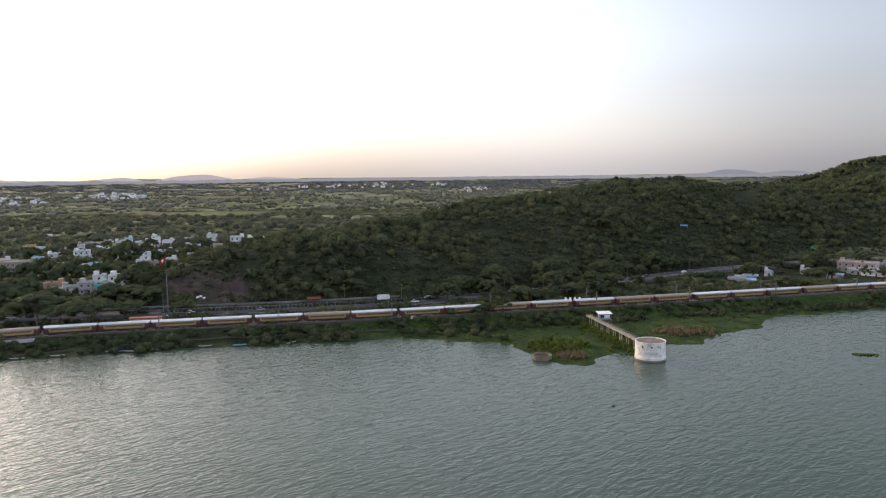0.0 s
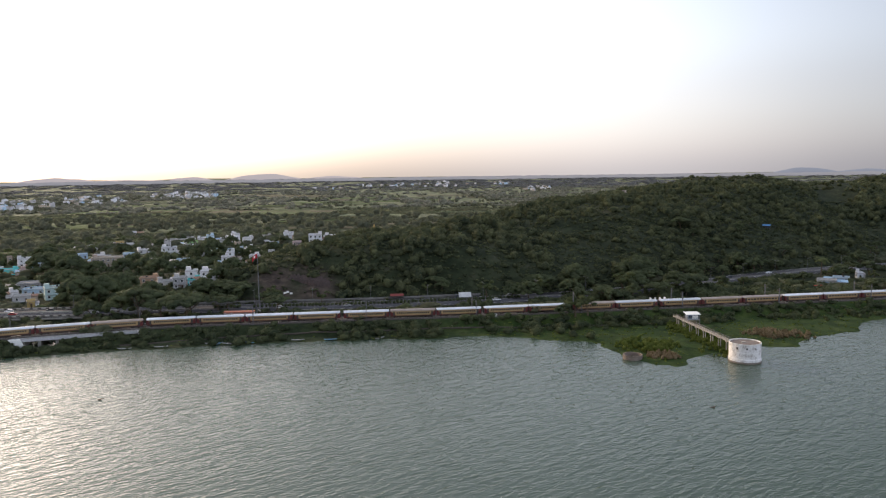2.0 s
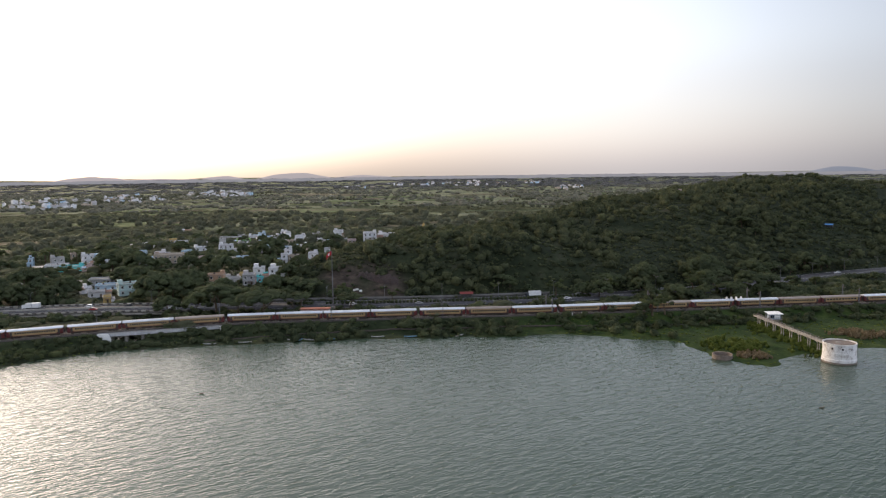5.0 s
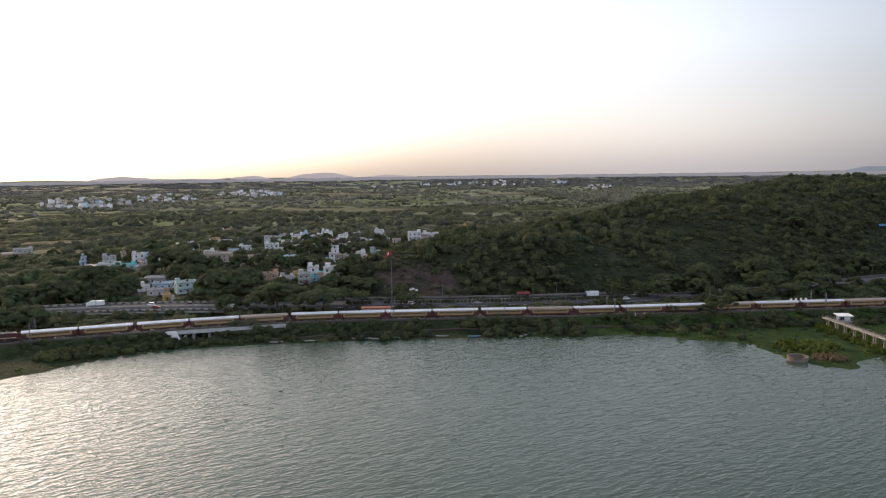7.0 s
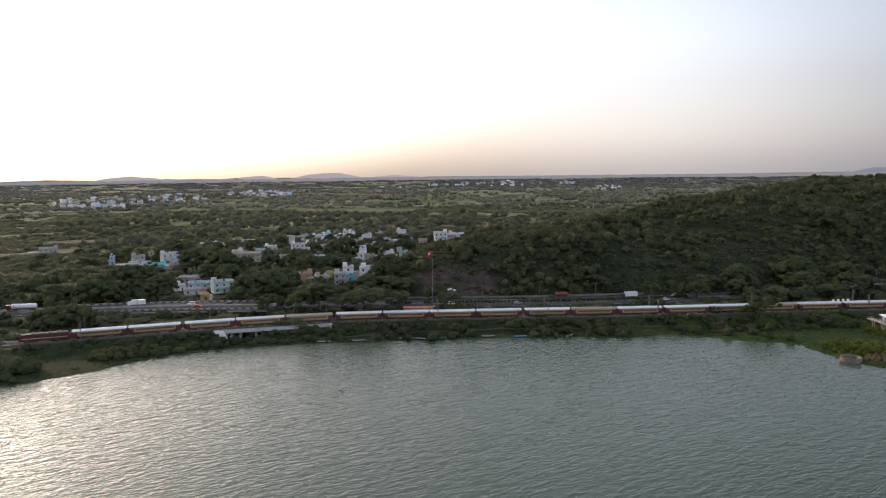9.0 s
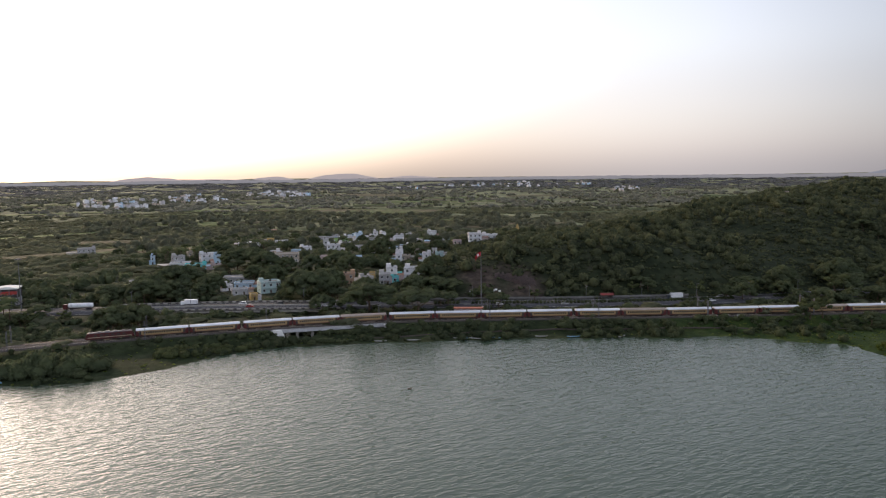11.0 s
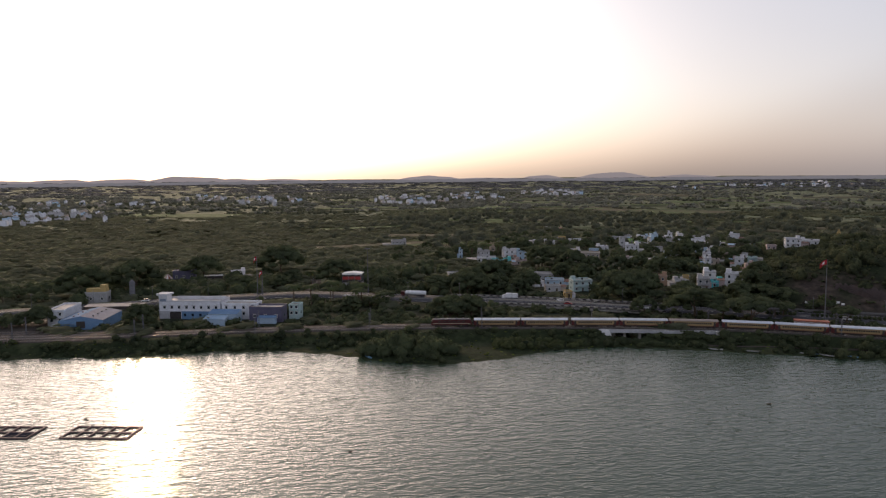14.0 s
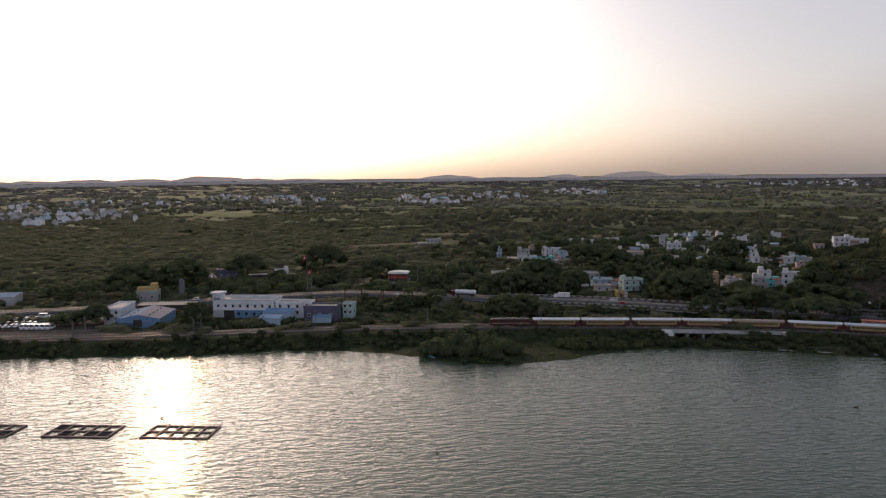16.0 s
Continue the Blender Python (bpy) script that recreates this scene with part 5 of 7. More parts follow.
def house(x, y, g, w, d, storeys, yaw, colour, far=False):
    """A flat-roofed village house with parapet, windows, door, stair head and water tank."""
    house_count[0] += 1
    r = random.Random(house_count[0])
    HOUSES.append((x, y, max(w, d) * (0.62 if not far else 0.4)))
    yaw += r.uniform(-14, 14)
    h = 3.2 * storeys * (1.25 if far else 1.0)
    z = g if abs(ground_z(x, y) - g) < 1.2 else ground_z(x, y) + 0.2
    kind_ = {1: "one-storey", 2: "two-storey", 3: "three-storey"}[storeys]
    t = thing("house", f"{COLOUR_WORDS[colour]} {kind_} flat-roofed house among trees", "house", "houses of the village", m=pose(x, y, z, 0, 0, yaw))
    wall = WALLS[colour]
    part("wall", boxed(-w / 2, w / 2, -d / 2, d / 2, -2.5, h), wall, t)
    part("roof", boxed(-w / 2 - 0.35, w / 2 + 0.35, -d / 2 - 0.45, d / 2 + 0.35, h, h + 0.15), ROOF_SLAB, t)
    p = bmesh.new()
    for q in ((-w / 2, w / 2, -d / 2, -d / 2 + 0.18), (-w / 2, w / 2, d / 2 - 0.18, d / 2), (-w / 2, -w / 2 + 0.18, -d / 2 + 0.18, d / 2 - 0.18), (w / 2 - 0.18, w / 2, -d / 2 + 0.18, d / 2 - 0.18)):
        box(p, *q, h + 0.15, h + 0.85)
    part("parapet", p, wall, t)
    tiny = math.hypot(x, y) > 1100
    if tiny:
        for i in (-1, 1):
            o = part("window", WIN, None, t)
            o.location = (i * w * 0.25, -d / 2, 3.2 * storeys - 1.4)
        return t
    if storeys > 1 or r.random() < 0.4:
        sw = min(2.6, w * 0.4)
        sx = r.choice((-1, 1)) * (w / 2 - sw / 2 - 0.2)
        part("stair_head", box(boxed(sx - sw / 2, sx + sw / 2, 0, min(2.6, d / 2 - 0.2), h + 0.15, h + 2.3), sx - sw / 2 - 0.15, sx + sw / 2 + 0.15, -0.15, min(2.6, d / 2 - 0.2) + 0.15, h + 2.3, h + 2.42), wall, t)
    if r.random() < 0.5:
        o = part("water_tank", TANK, None, t, "black plastic water tank")
        o.location = (r.uniform(-0.25, 0.25) * w, r.uniform(-0.2, -0.05) * d, h + 0.15)
    if r.random() < 0.75:
        side, ww, wd, wh = r.choice((-1, 1)), w * r.uniform(0.35, 0.6), d * r.uniform(0.5, 0.75), r.choice((2.7, 3.0, h - 0.9 if storeys == 1 else h - 3.0))
        cx = side * (w / 2 + ww / 2 - 0.1)
        y0 = -d / 2 + r.uniform(-0.8, 1.2)
        part("wing", boxed(cx - ww / 2, cx + ww / 2, y0, y0 + wd, -2.5, wh), WALLS[r.choice((colour, "grey", "white", "beige", "pink"))], t)
        b = bmesh.new()
        prism(b, [(y0 - 0.5, wh - 0.15), (y0 - 0.5, wh - 0.03), (y0 + wd + 0.3, wh + 0.75), (y0 + wd + 0.3, wh + 0.6)], cx - ww / 2 - 0.3, cx + ww / 2 + 0.3)
        bmesh.ops.rotate(b, verts=b.verts, matrix=Matrix.Rotation(radians(90), 3, "Z"))
        bmesh.ops.scale(b, verts=b.verts, vec=(-1, 1, 1))
        bmesh.ops.recalc_face_normals(b, faces=b.faces)
        part("wing_roof", b, r.choice((SHEET_GREY, ROOF_SLAB, TERRACOTTA_OLD, SHEET_PALE, ROOF_TERRACE)), t, "lean-to roof of the side wing")
    if r.random() < 0.5 and not far:
        qx = r.uniform(-0.2, 0.2) * w
        part("awning", boxed(qx - w * 0.22, qx + w * 0.22, -d / 2 - 1.5, -d / 2, 2.35, 2.45), r.choice((SHEET_BLUE, SHEET_GREY, TERRACOTTA_OLD, SHEET_PALE)), t, "sheet awning over the door")
    n = max(1, int(w / (3.4 if not far else 9.0)))
    for s in range(storeys):
        for i in range(n):
            px = (i + 0.5 - n / 2) * w / n
            if s == 0 and i == n // 2:
                part("door", boxed(px - 0.5, px + 0.5, -d / 2 - 0.05, -d / 2 + 0.03, 0.05, 2.1), BARK, t, "dark wooden door")
                continue
            o = part("window", WIN, None, t)
            o.location = (px, -d / 2, 3.2 * s + 1.7)
            if not far:
                part("frame", WIN_FRAME, None, o)
                part("sunshade", SHADE, None, o)
        if not far:
            for sx in (-1, 1):
                o = part("window", WIN, None, t)
                o.matrix_basis = pose(sx * w / 2, 0, 3.2 * s + 1.7, 0, 0, sx * 90)
    if storeys > 1 and not far:
        part("balcony", box(boxed(-w * 0.3, w * 0.3, -d / 2 - 1.1, -d / 2, 3.0, 3.15), -w * 0.3, w * 0.3, -d / 2 - 1.1, -d / 2 - 1.0, 3.15, 3.95), wall, t)
    return t


house(-461, 460, 4, 3.2, 6, 2, 41, 'blue')
house(-438, 461, 4.7, 9, 6.7, 2, 39, 'grey')
house(-424, 444, 4.7, 15.1, 11.3, 1, 39, 'white')
house(-406, 438, 4.6, 15.5, 11.6, 1, 38, 'teal')
house(-447, 489, 4.6, 4.2, 6, 2, 38, 'beige')
house(-421, 477, 5.2, 13, 9.8, 2, 37, 'white')
house(-388, 438, 5.1, 8.3, 6.2, 1, 36, 'pink')
house(-461, 596, 5.2, 9.1, 6.9, 1, 34, 'white')
house(-441, 587, 5.8, 14.1, 10.6, 1, 33, 'white')
house(-571, 830, -0.1, 15.2, 11.4, 1, 31, 'white')
house(-461, 650, 4.7, 7.4, 6, 1, 31, 'yellow')
house(-428, 614, 6.2, 13.4, 10, 1, 31, 'white')
house(-350, 475, 6.7, 20.5, 12, 2, 31, 'beige')
house(-367, 526, 7.1, 7.8, 6, 1, 30, 'blue')
house(-373, 556, 7, 9.6, 7.2, 1, 29, 'white')
house(-326, 488, 6.9, 10.5, 7.9, 1, 28, 'pink')
house(-311, 344, 3.6, 9.1, 6.8, 1, 36, 'grey')
house(-321, 366, 3.9, 11.9, 8.9, 1, 35, 'blue')
house(-294, 331, 3.2, 4, 6, 1, 35, 'yellow')
house(-297, 354, 3.9, 12, 9, 2, 33, 'mint')
house(-339, 384, 4.5, 13.6, 10.2, 1, 35, 'grey')
house(-326, 355, 3.8, 4.4, 6, 1, 36, 'white')
house(-398, 661, 6.3, 8.9, 6.7, 1, 27, 'grey')
house(-372, 633, 6.8, 13.2, 9.9, 1, 26, 'green')
house(-339, 541, 7.7, 11.4, 8.6, 2, 27, 'white')
house(-352, 598, 7, 12.5, 9.3, 1, 26, 'white')
house(-325, 566, 7.6, 6.6, 6, 1, 25, 'grey')
house(-361, 700, 6.1, 4.6, 6, 2, 23, 'white')
house(-287, 557, 7.8, 12.6, 9.5, 1, 22, 'bluegrey')
house(-259, 484, 6.9, 4.7, 6, 2, 22, 'white')
house(-285, 579, 7.4, 4.7, 6, 1, 21, 'white')
house(-331, 707, 6.3, 16.4, 12, 1, 21, 'grey')
house(-273, 641, 7.2, 12.1, 9.1, 1, 19, 'white')
house(-276, 682, 6.8, 6.4, 6, 1, 18, 'blue')
house(-232, 558, 14.4, 7, 6, 1, 17, 'pink')
house(-247, 540, 8.9, 4.3, 6, 1, 19, 'white')
house(-246, 512, 7.2, 4.5, 6, 1, 20, 'pink')
house(-218, 564, 16.7, 11, 8.3, 2, 16, 'white')
house(-208, 578, 17.9, 13, 9.7, 1, 15, 'white')
house(-229, 385, 10.2, 6.7, 6, 2, 24, 'white')
house(-228, 370, 8.2, 6.8, 6, 2, 24, 'grey')
house(-222, 375, 9.5, 6.9, 6, 1, 23, 'teal')
house(-213, 377, 11.3, 9, 6.8, 2, 22, 'white')
house(-247, 398, 7.8, 3.7, 6, 1, 25, 'yellow')
house(-262, 392, 4.5, 10, 7.5, 2, 27, 'orange')
house(-245, 382, 7.3, 8.4, 6.3, 1, 26, 'grey')
house(-296, 489, 7.2, 9, 6.8, 1, 26, 'blue')
house(-395, 362, 3.3, 13.4, 10, 1, 42, 'grey')
house(-296, 522, 7.6, 6, 6, 1, 24, 'white')
house(-295, 625, 7.2, 7, 6, 1, 21, 'beige')
house(-408, 616, 6.6, 6.4, 6, 1, 29, 'grey')
house(-360, 678, 6.3, 8.3, 6.2, 1, 24, 'white')
house(-297, 643, 7.1, 6.7, 6, 1, 20, 'white')
house(-385, 686, 6.1, 11.3, 8.5, 1, 25, 'blue')
house(241, 508, 2.8, 23.1, 12, 2, -24, 'pink')
house(235, 496, 2.7, 10.3, 7.8, 1, -24, 'white')
house(243, 488, 2.9, 13.8, 10.3, 1, -25, 'white')
house(202, 496, 2.9, 5.4, 6, 1, -21, 'white')
house(211, 475, 2.8, 6, 6, 1, -23, 'white')
house(156, 461, 3.2, 8.8, 6.6, 1, -17, 'bluegrey')
house(145, 451, 3, 10.3, 7.7, 1, -16, 'grey')
house(174, 483, 3.2, 3.4, 6, 1, -19, 'white')
house(267, 532, 2.3, 8.6, 6.5, 1, -26, 'grey')
house(-592, 533, -1.0, 15.5, 12.0, 2, 41, 'grey')
house(-525, 275, 2.0, 9.8, 7.8, 2, 54, 'white')
house(38, 642, 46.0, 4.0, 4.0, 1, -4, 'pink')

# small houses filling the village lanes
rv = random.Random(5)
made_ = 0
while made_ < 26:
    hx, hy = rv.uniform(-440, -225), rv.uniform(420, 690)
    if hx < -430 + (hy - 420) * 0.1 or hx > -225 - (hy - 520) * 0.36 or any((hx - a) ** 2 + (hy - b) ** 2 < (r + 6) ** 2 for a, b, r in HOUSES) or hill(np.array([hx]), np.array([hy]))[0] > 6:
        continue
    house(hx, hy, ground_z(hx, hy) + 0.2, rv.uniform(5, 9), rv.uniform(6, 9), rv.choice((1, 1, 2)), math.degrees(math.atan2(hy, hx + 60)) - 90, rv.choice(("white", "white", "white", "blue", "grey", "mint", "pink", "beige")), far=hy > 560)
    made_ += 1

# ---- lakeside works: white office range, blue factory ----
def works_building(name, label, x, y, yaw, w, d, h, wall, rows=2, roof=ROOF_SLAB):
    t = thing(name, label, "building", m=pose(x, y, 4.3, 0, 0, yaw))
    HOUSES.append((x, y, max(w, d) * 0.6))
    part("wall", boxed(-w / 2, w / 2, -d / 2, d / 2, -1.5, h), wall, t)
    part("roof", boxed(-w / 2 + 0.2, w / 2 - 0.2, -d / 2 + 0.2, d / 2 - 0.2, h, h + 0.1), roof, t)
    p = bmesh.new()
    for q in ((-w / 2 - 0.15, w / 2 + 0.15, -d / 2 - 0.15, -d / 2 + 0.15), (-w / 2 - 0.15, w / 2 + 0.15, d / 2 - 0.15, d / 2 + 0.15), (-w / 2 - 0.15, -w / 2 + 0.15, -d / 2 + 0.15, d / 2 - 0.15), (w / 2 - 0.15, w / 2 + 0.15, -d / 2 + 0.15, d / 2 - 0.15)):
        box(p, *q, h, h + 0.8)
    part("parapet", p, wall, t)
    n = max(2, int(w / 4.2))
    for s in range(rows):
        for i in range(n):
            o = part("window", WIN, None, t)
            o.location = ((i + 0.5 - n / 2) * w / n, -d / 2, 3.1 * s + 1.9)
            part("frame", WIN_FRAME, None, o)
            part("sunshade", SHADE, None, o)
    for sx in (-1, 1):
        o = part("window", WIN, None, t)
        o.matrix_basis = pose(sx * w / 2, 0, 1.9, 0, 0, sx * 90)
    return t


def lean_to(name, label, x, y, yaw, w, d, h0, h1, sheet, wall):
    t = thing(name, label, "shed", m=pose(x, y, 4.3, 0, 0, yaw))
    b = bmesh.new()
    prism(b, [(-d / 2, -1.2), (-d / 2, h0), (d / 2, h1), (d / 2, -1.2)], -w / 2, w / 2)
    bmesh.ops.rotate(b, verts=b.verts, matrix=Matrix.Rotation(radians(90), 3, "Z"))
    part("wall", b, wall, t)
    n = int(w / 1.5)
    tilt = math.degrees(math.atan2(h1 - h0, d))
    panel = mesh_of(boxed(-0.72, 0.72, -d / 2 - 0.5, d / 2 + 0.1, 0.03, 0.09), sheet, "roof_sheet")
    for i in range(n):
        o = part("roof_sheet", panel, None, t)
        o.matrix_basis = pose((i + 0.5 - n / 2) * w / n, 0, (h0 + h1) / 2 + 0.02, tilt, 0, 0)
    return t


wf = works_building("works_office", "long white two-storey works office with small square windows", -427.5, 172.5, 31, 32, 13, 7.6, WALLS["white"], 0, ROOF_TERRACE)
part("tower", boxed(-16.1, -11.6, -6.62, -1.5, 7.6, 11.0), WALLS["white"], wf, "white stair tower with flat cap")
# no real recess here: its shade is the panel's blue-grey colour
part("tower_recess_panel", boxed(-15.4, -12.2, -6.68, -6.6, 7.9, 9.2), SHADE_BLUE, wf, "flat panel painted as the shaded landing opening of the stair tower")
part("tower_cap", boxed(-17.0, -10.8, -7.4, -0.8, 11.0, 11.9), WALLS["white"], wf)
part("string_course", boxed(-16.1, 16.1, -6.95, -6.5, 3.0, 3.35), WALLS["white"], wf)
part("lower_bay", boxed(-4.0, 15.8, -7.3, -6.5, -1.5, 2.95), SHEET_BLUE, wf, "blue-grey sheeted lower storey")
# closed dark slab; the shade within the doorway is its colour
part("vehicle_door", boxed(-10.5, -4.6, -6.62, -6.4, -1.0, 2.7), DARK, wf, "dark slab painted as the shade inside an open vehicle door")
part("dado", boxed(-16.05, -10.8, -6.64, -6.5, -1.4, 2.9), WASH_GREY, wf)
for i, wx_ in enumerate(np.linspace(-13.2, 14.0, 8)):
    # all eight share one dark glass mesh; none gives light
    o = part("window", WIN, None, wf, "dark office window" if i == 3 else "")
    o.location = (wx_, -6.5, 4.9)
    part("frame", WIN_FRAME, None, o)
    part("sunshade", SHADE, None, o)
for i in range(5):
    o = part("lower_window", WIN, None, wf)
    o.location = (-2.2 + 4.1 * i, -7.32, 1.2)
part("terrace_screen", boxed(-10.8, 15.7, 2.6, 2.9, 7.7, 9.3), WALLS["white"], wf, "long low white screen wall on the terrace roof")
lean_to("sheet_shed", "stepped lean-to shed with blue sheet roof beside the white office", -402.5, 172.2, 31, 15, 6, 3.6, 4.8, SHEET_BLUE, WALLS["bluegrey"])
lean_to("sheet_shed", "low lean-to shed with pale blue sheet roof", -400.2, 165.0, 31, 11, 4.6, 2.2, 3.1, SHEET_PALE, WALLS["bluegrey"])
works_building("works_annexe", "white annexe block with a row of dark windows", -404, 184, 31, 18, 8, 6.6, WALLS["white"])
works_building("violet_store", "dark violet sheet-clad store building", -388, 187.5, 31, 16.5, 9, 5.8, PURPLE, 1, SHEET_GREY)
lean_to("sheet_shed", "small bright blue lean-to in front of the violet store", -382.5, 182.0, 31, 9, 2.2, 1.9, 2.5, SHEET_BLUE, WALLS["bluegrey"])
works_building("green_house", "pale green two-storey house beside palms", -381.5, 200, 31, 5.2, 7, 5.6, WALLS["mint"])
works_building("factory_office", "white two-storey factory office block with flat parapet roof", -470, 126.6, 42, 8, 21, 6.4, WALLS["white"], 2, ROOF_TERRACE)


def factory(x, y, yaw):
    t = thing("factory_hall", "blue sheet-clad factory hall with low pitched roof", "factory", m=pose(x, y, 4.3, 0, 0, yaw))
    HOUSES.append((x, y, 16))
    w, d, e, r = 20.5, 26, 3.5, 5.6
    b = bmesh.new()
    prism(b, [(-w / 2, -1.5), (-w / 2, e), (0, r), (w / 2, e), (w / 2, -1.5)], -d / 2, d / 2)
    part("wall", b, SHEET_BLUE, t, "blue profiled sheet wall")
    for sx in (-1, 1):
        # right slope gets a greyer colour: the sun's sheen painted on blue sheet
        pan = mesh_of(boxed(-w / 4 - 0.35, w / 4 + 0.3, -1.27, 1.27, 0.03, 0.1), ROOF_SHEEN if sx > 0 else SHEET_BLUE, "roof_sheet")
        for i in range(10):
            o = part("roof_sheet", pan, None, t)
            o.matrix_basis = pose(sx * w / 4, -d / 2 + (i + 0.5) * d / 10, (e + r) / 2 + 0.02, 0, sx * math.degrees(math.atan2(r - e, w / 2)), 0)
    vent = mesh_of(tube(bmesh.new(), (0, 0, 0), (0, 0, 0.9), 0.35, 0.45), GALV, "roof_vent")
    for i in range(4):
        for sx in (-0.22, 0.22):
            o = part("roof_vent", vent, None, t)
            o.location = (sx * w, -d / 2 + (i + 0.7) * d / 4.6, r - 1.1)
    part("door", boxed(-2, 2, -d / 2 - 0.06, -d / 2 + 0.02, 0, 3.2), DARK, t)


factory(-452.6, 130.8, 42)
wb = works_building("yellow_plant", "ochre and grey process plant on stilts behind the factory", -512, 166, 45, 12, 7, 5.0, WALLS["grey"], 1)
part("hopper", box(boxed(-5.5, 5.5, -2.5, 2.5, 5.1, 7.6), 2.0, 5.3, -2.2, 2.2, 7.6, 9.6), WALLS["yellow"], wb, "ochre hopper housing")
part("silo", tube(tube(bmesh.new(), (19, 0, -1), (19, 0, 10.5), 1.6, seg=16), (19, 0, 10.5), (19, 0, 11.8), 1.6, 0.3, seg=16), GALV, wb, "round grey silo")
# solid dark walls carry the shade of the open shed's inside
lean_to("long_shed", "long low shed with grey sheet roof, its shaded inside painted as dark walls", -470, 153, 40, 30, 7, 3.6, 4.0, SHEET_GREY, DARK)
lean_to("sheet_shed", "blue sheet-roofed shed near the highway", -575, 110, 45, 22, 12, 4.0, 5.0, SHEET_BLUE, WALLS["grey"])


def hoarding_building(x, y, yaw):
    t = thing("roadside_showroom", "roadside showroom with red board and white arched metal roof", "building", m=pose(x, y, 3.8, 0, 0, yaw))
    HOUSES.append((x, y, 9))
    part("wall", boxed(-6, 6, -4.5, 4.5, -1, 3.5), WALLS["grey"], t)
    part("board", boxed(-6.1, 6.1, -4.8, -4.5, 5.4, 7.2), RED_SHEET, t, "red sign board")
    part("dark_front", boxed(-6, 6, -4.7, 4.5, 3.5, 8.4), DARK, t)
    part("white_panel", boxed(-6.2, 6.2, -4.9, 4.6, 8.4, 8.7), WASH_CLEAN, t)
    b = bmesh.new()
    prism(b, [(-6.4, 8.7), (-6.4, 9.2), (0, 9.8), (6.4, 9.2), (6.4, 8.7)], -5, 4.7)
    part("roof", b, WASH_CLEAN, t)
    for px in (-6, -2, 2, 6):
        part("post", boxed(px - 0.15, px + 0.15, -5.6, -5.3, -1, 8.5), GALV, t)


hoarding_building(-426, 289, 33)
wb = works_building("wayside_shop", "dark wayside shop with flat roof beside the highway", -552, 250, 50, 15, 9, 5.4, PURPLE, 1, SHEET_GREY)
part("water_tank", TANK, None, wb, "black plastic water tank").location = (1.5, 1.0, 5.5)
lean_to("awning_shed", "long low shed with white sheet roof beside the highway", -533, 260, 50, 13, 3.0, 2.2, 2.6, WASH_CLEAN, DARK)


def tent(x, y, z):
    t = thing("shade_tent", "striped pointed shade tent beside the dark shop", "tent", m=pose(x, y, z))
    n, r, h = 12, 3.4, 3.2
    for half_, m_ in ((0, FLAG_WHITE), (1, TERRACOTTA)):
        V, F_ = [], []
        for i in range(half_, n, 2):
            a, c = i * 2 * math.pi / n, (i + 1) * 2 * math.pi / n
            F_ += [(len(V), len(V) + 1, len(V) + 2)]
            V += [(r * math.cos(a), r * math.sin(a), 2.1), (r * math.cos(c), r * math.sin(c), 2.1), (0, 0, 2.1 + h)]
        part("canopy_stripes", tri_mesh("canopy_stripes", V, F_, m_), m_, t)
    part("pole", tube(bmesh.new(), (0, 0, -0.3), (0, 0, 5.3), 0.08), GALV, t)
    for i in range(6):
        a = i * math.pi / 3
        part("post", tube(bmesh.new(), (3.3 * math.cos(a), 3.3 * math.sin(a), -0.3), (3.3 * math.cos(a), 3.3 * math.sin(a), 2.1), 0.05), GALV, t)


tent(-560, 242, ground_z(-560, 242))


def arch_gate(x, y, yaw):
    t = thing("roadside_shop_row", "low shop row with terracotta arches and green board", "shop", m=pose(x, y, 4.6, 0, 0, yaw))
    part("wall", boxed(-7, 7, -1.5, 1.5, -1, 2.4), WALLS["white"], t)
    part("roof", boxed(-7.3, 7.3, -1.8, 1.8, 2.4, 2.9), TERRACOTTA, t)
    part("board", boxed(-7, 6.5, -2.6, -2.4, -0.4, 1.2), SIGN_GREEN, t, "dark green sign board")
    for i in range(4):
        b = bmesh.new()
        for a, c in zip(np.linspace(0, math.pi, 9), np.linspace(0, math.pi, 9)[1:]):
            tube(b, (-5.1 + 3.4 * i + 1.5 * math.cos(a), -1.6, 1.2 + 1.1 * math.sin(a)), (-5.1 + 3.4 * i + 1.5 * math.cos(c), -1.6, 1.2 + 1.1 * math.sin(c)), 0.13)
        part("arch", b, TERRACOTTA, t)


arch_gate(-162, 311, 14)


def hill_temple(x, y, z):
    t = thing("hill_shrine", "small ochre and white shrine tower on the hill spur", "temple", m=pose(x, y, z))
    HOUSES.append((x, y, 7))
    part("hall", boxed(-4, 4, -3, 3, -2, 2.6), WALLS["white"], t)
    for i in range(4):
        part("tier", boxed(-2 + 0.4 * i, 2 - 0.4 * i, -2 + 0.4 * i, 2 - 0.4 * i, 2.6 + 1.3 * i, 3.9 + 1.3 * i), WALLS["yellow"], t, "ochre stepped tower tier", bevel=0.08)
    part("finial", tube(bmesh.new(), (0, 0, 7.8), (0, 0, 9.0), 0.35, 0.05), WALLS["yellow"], t)


hill_temple(-203, 690, ground_z(-203, 690))


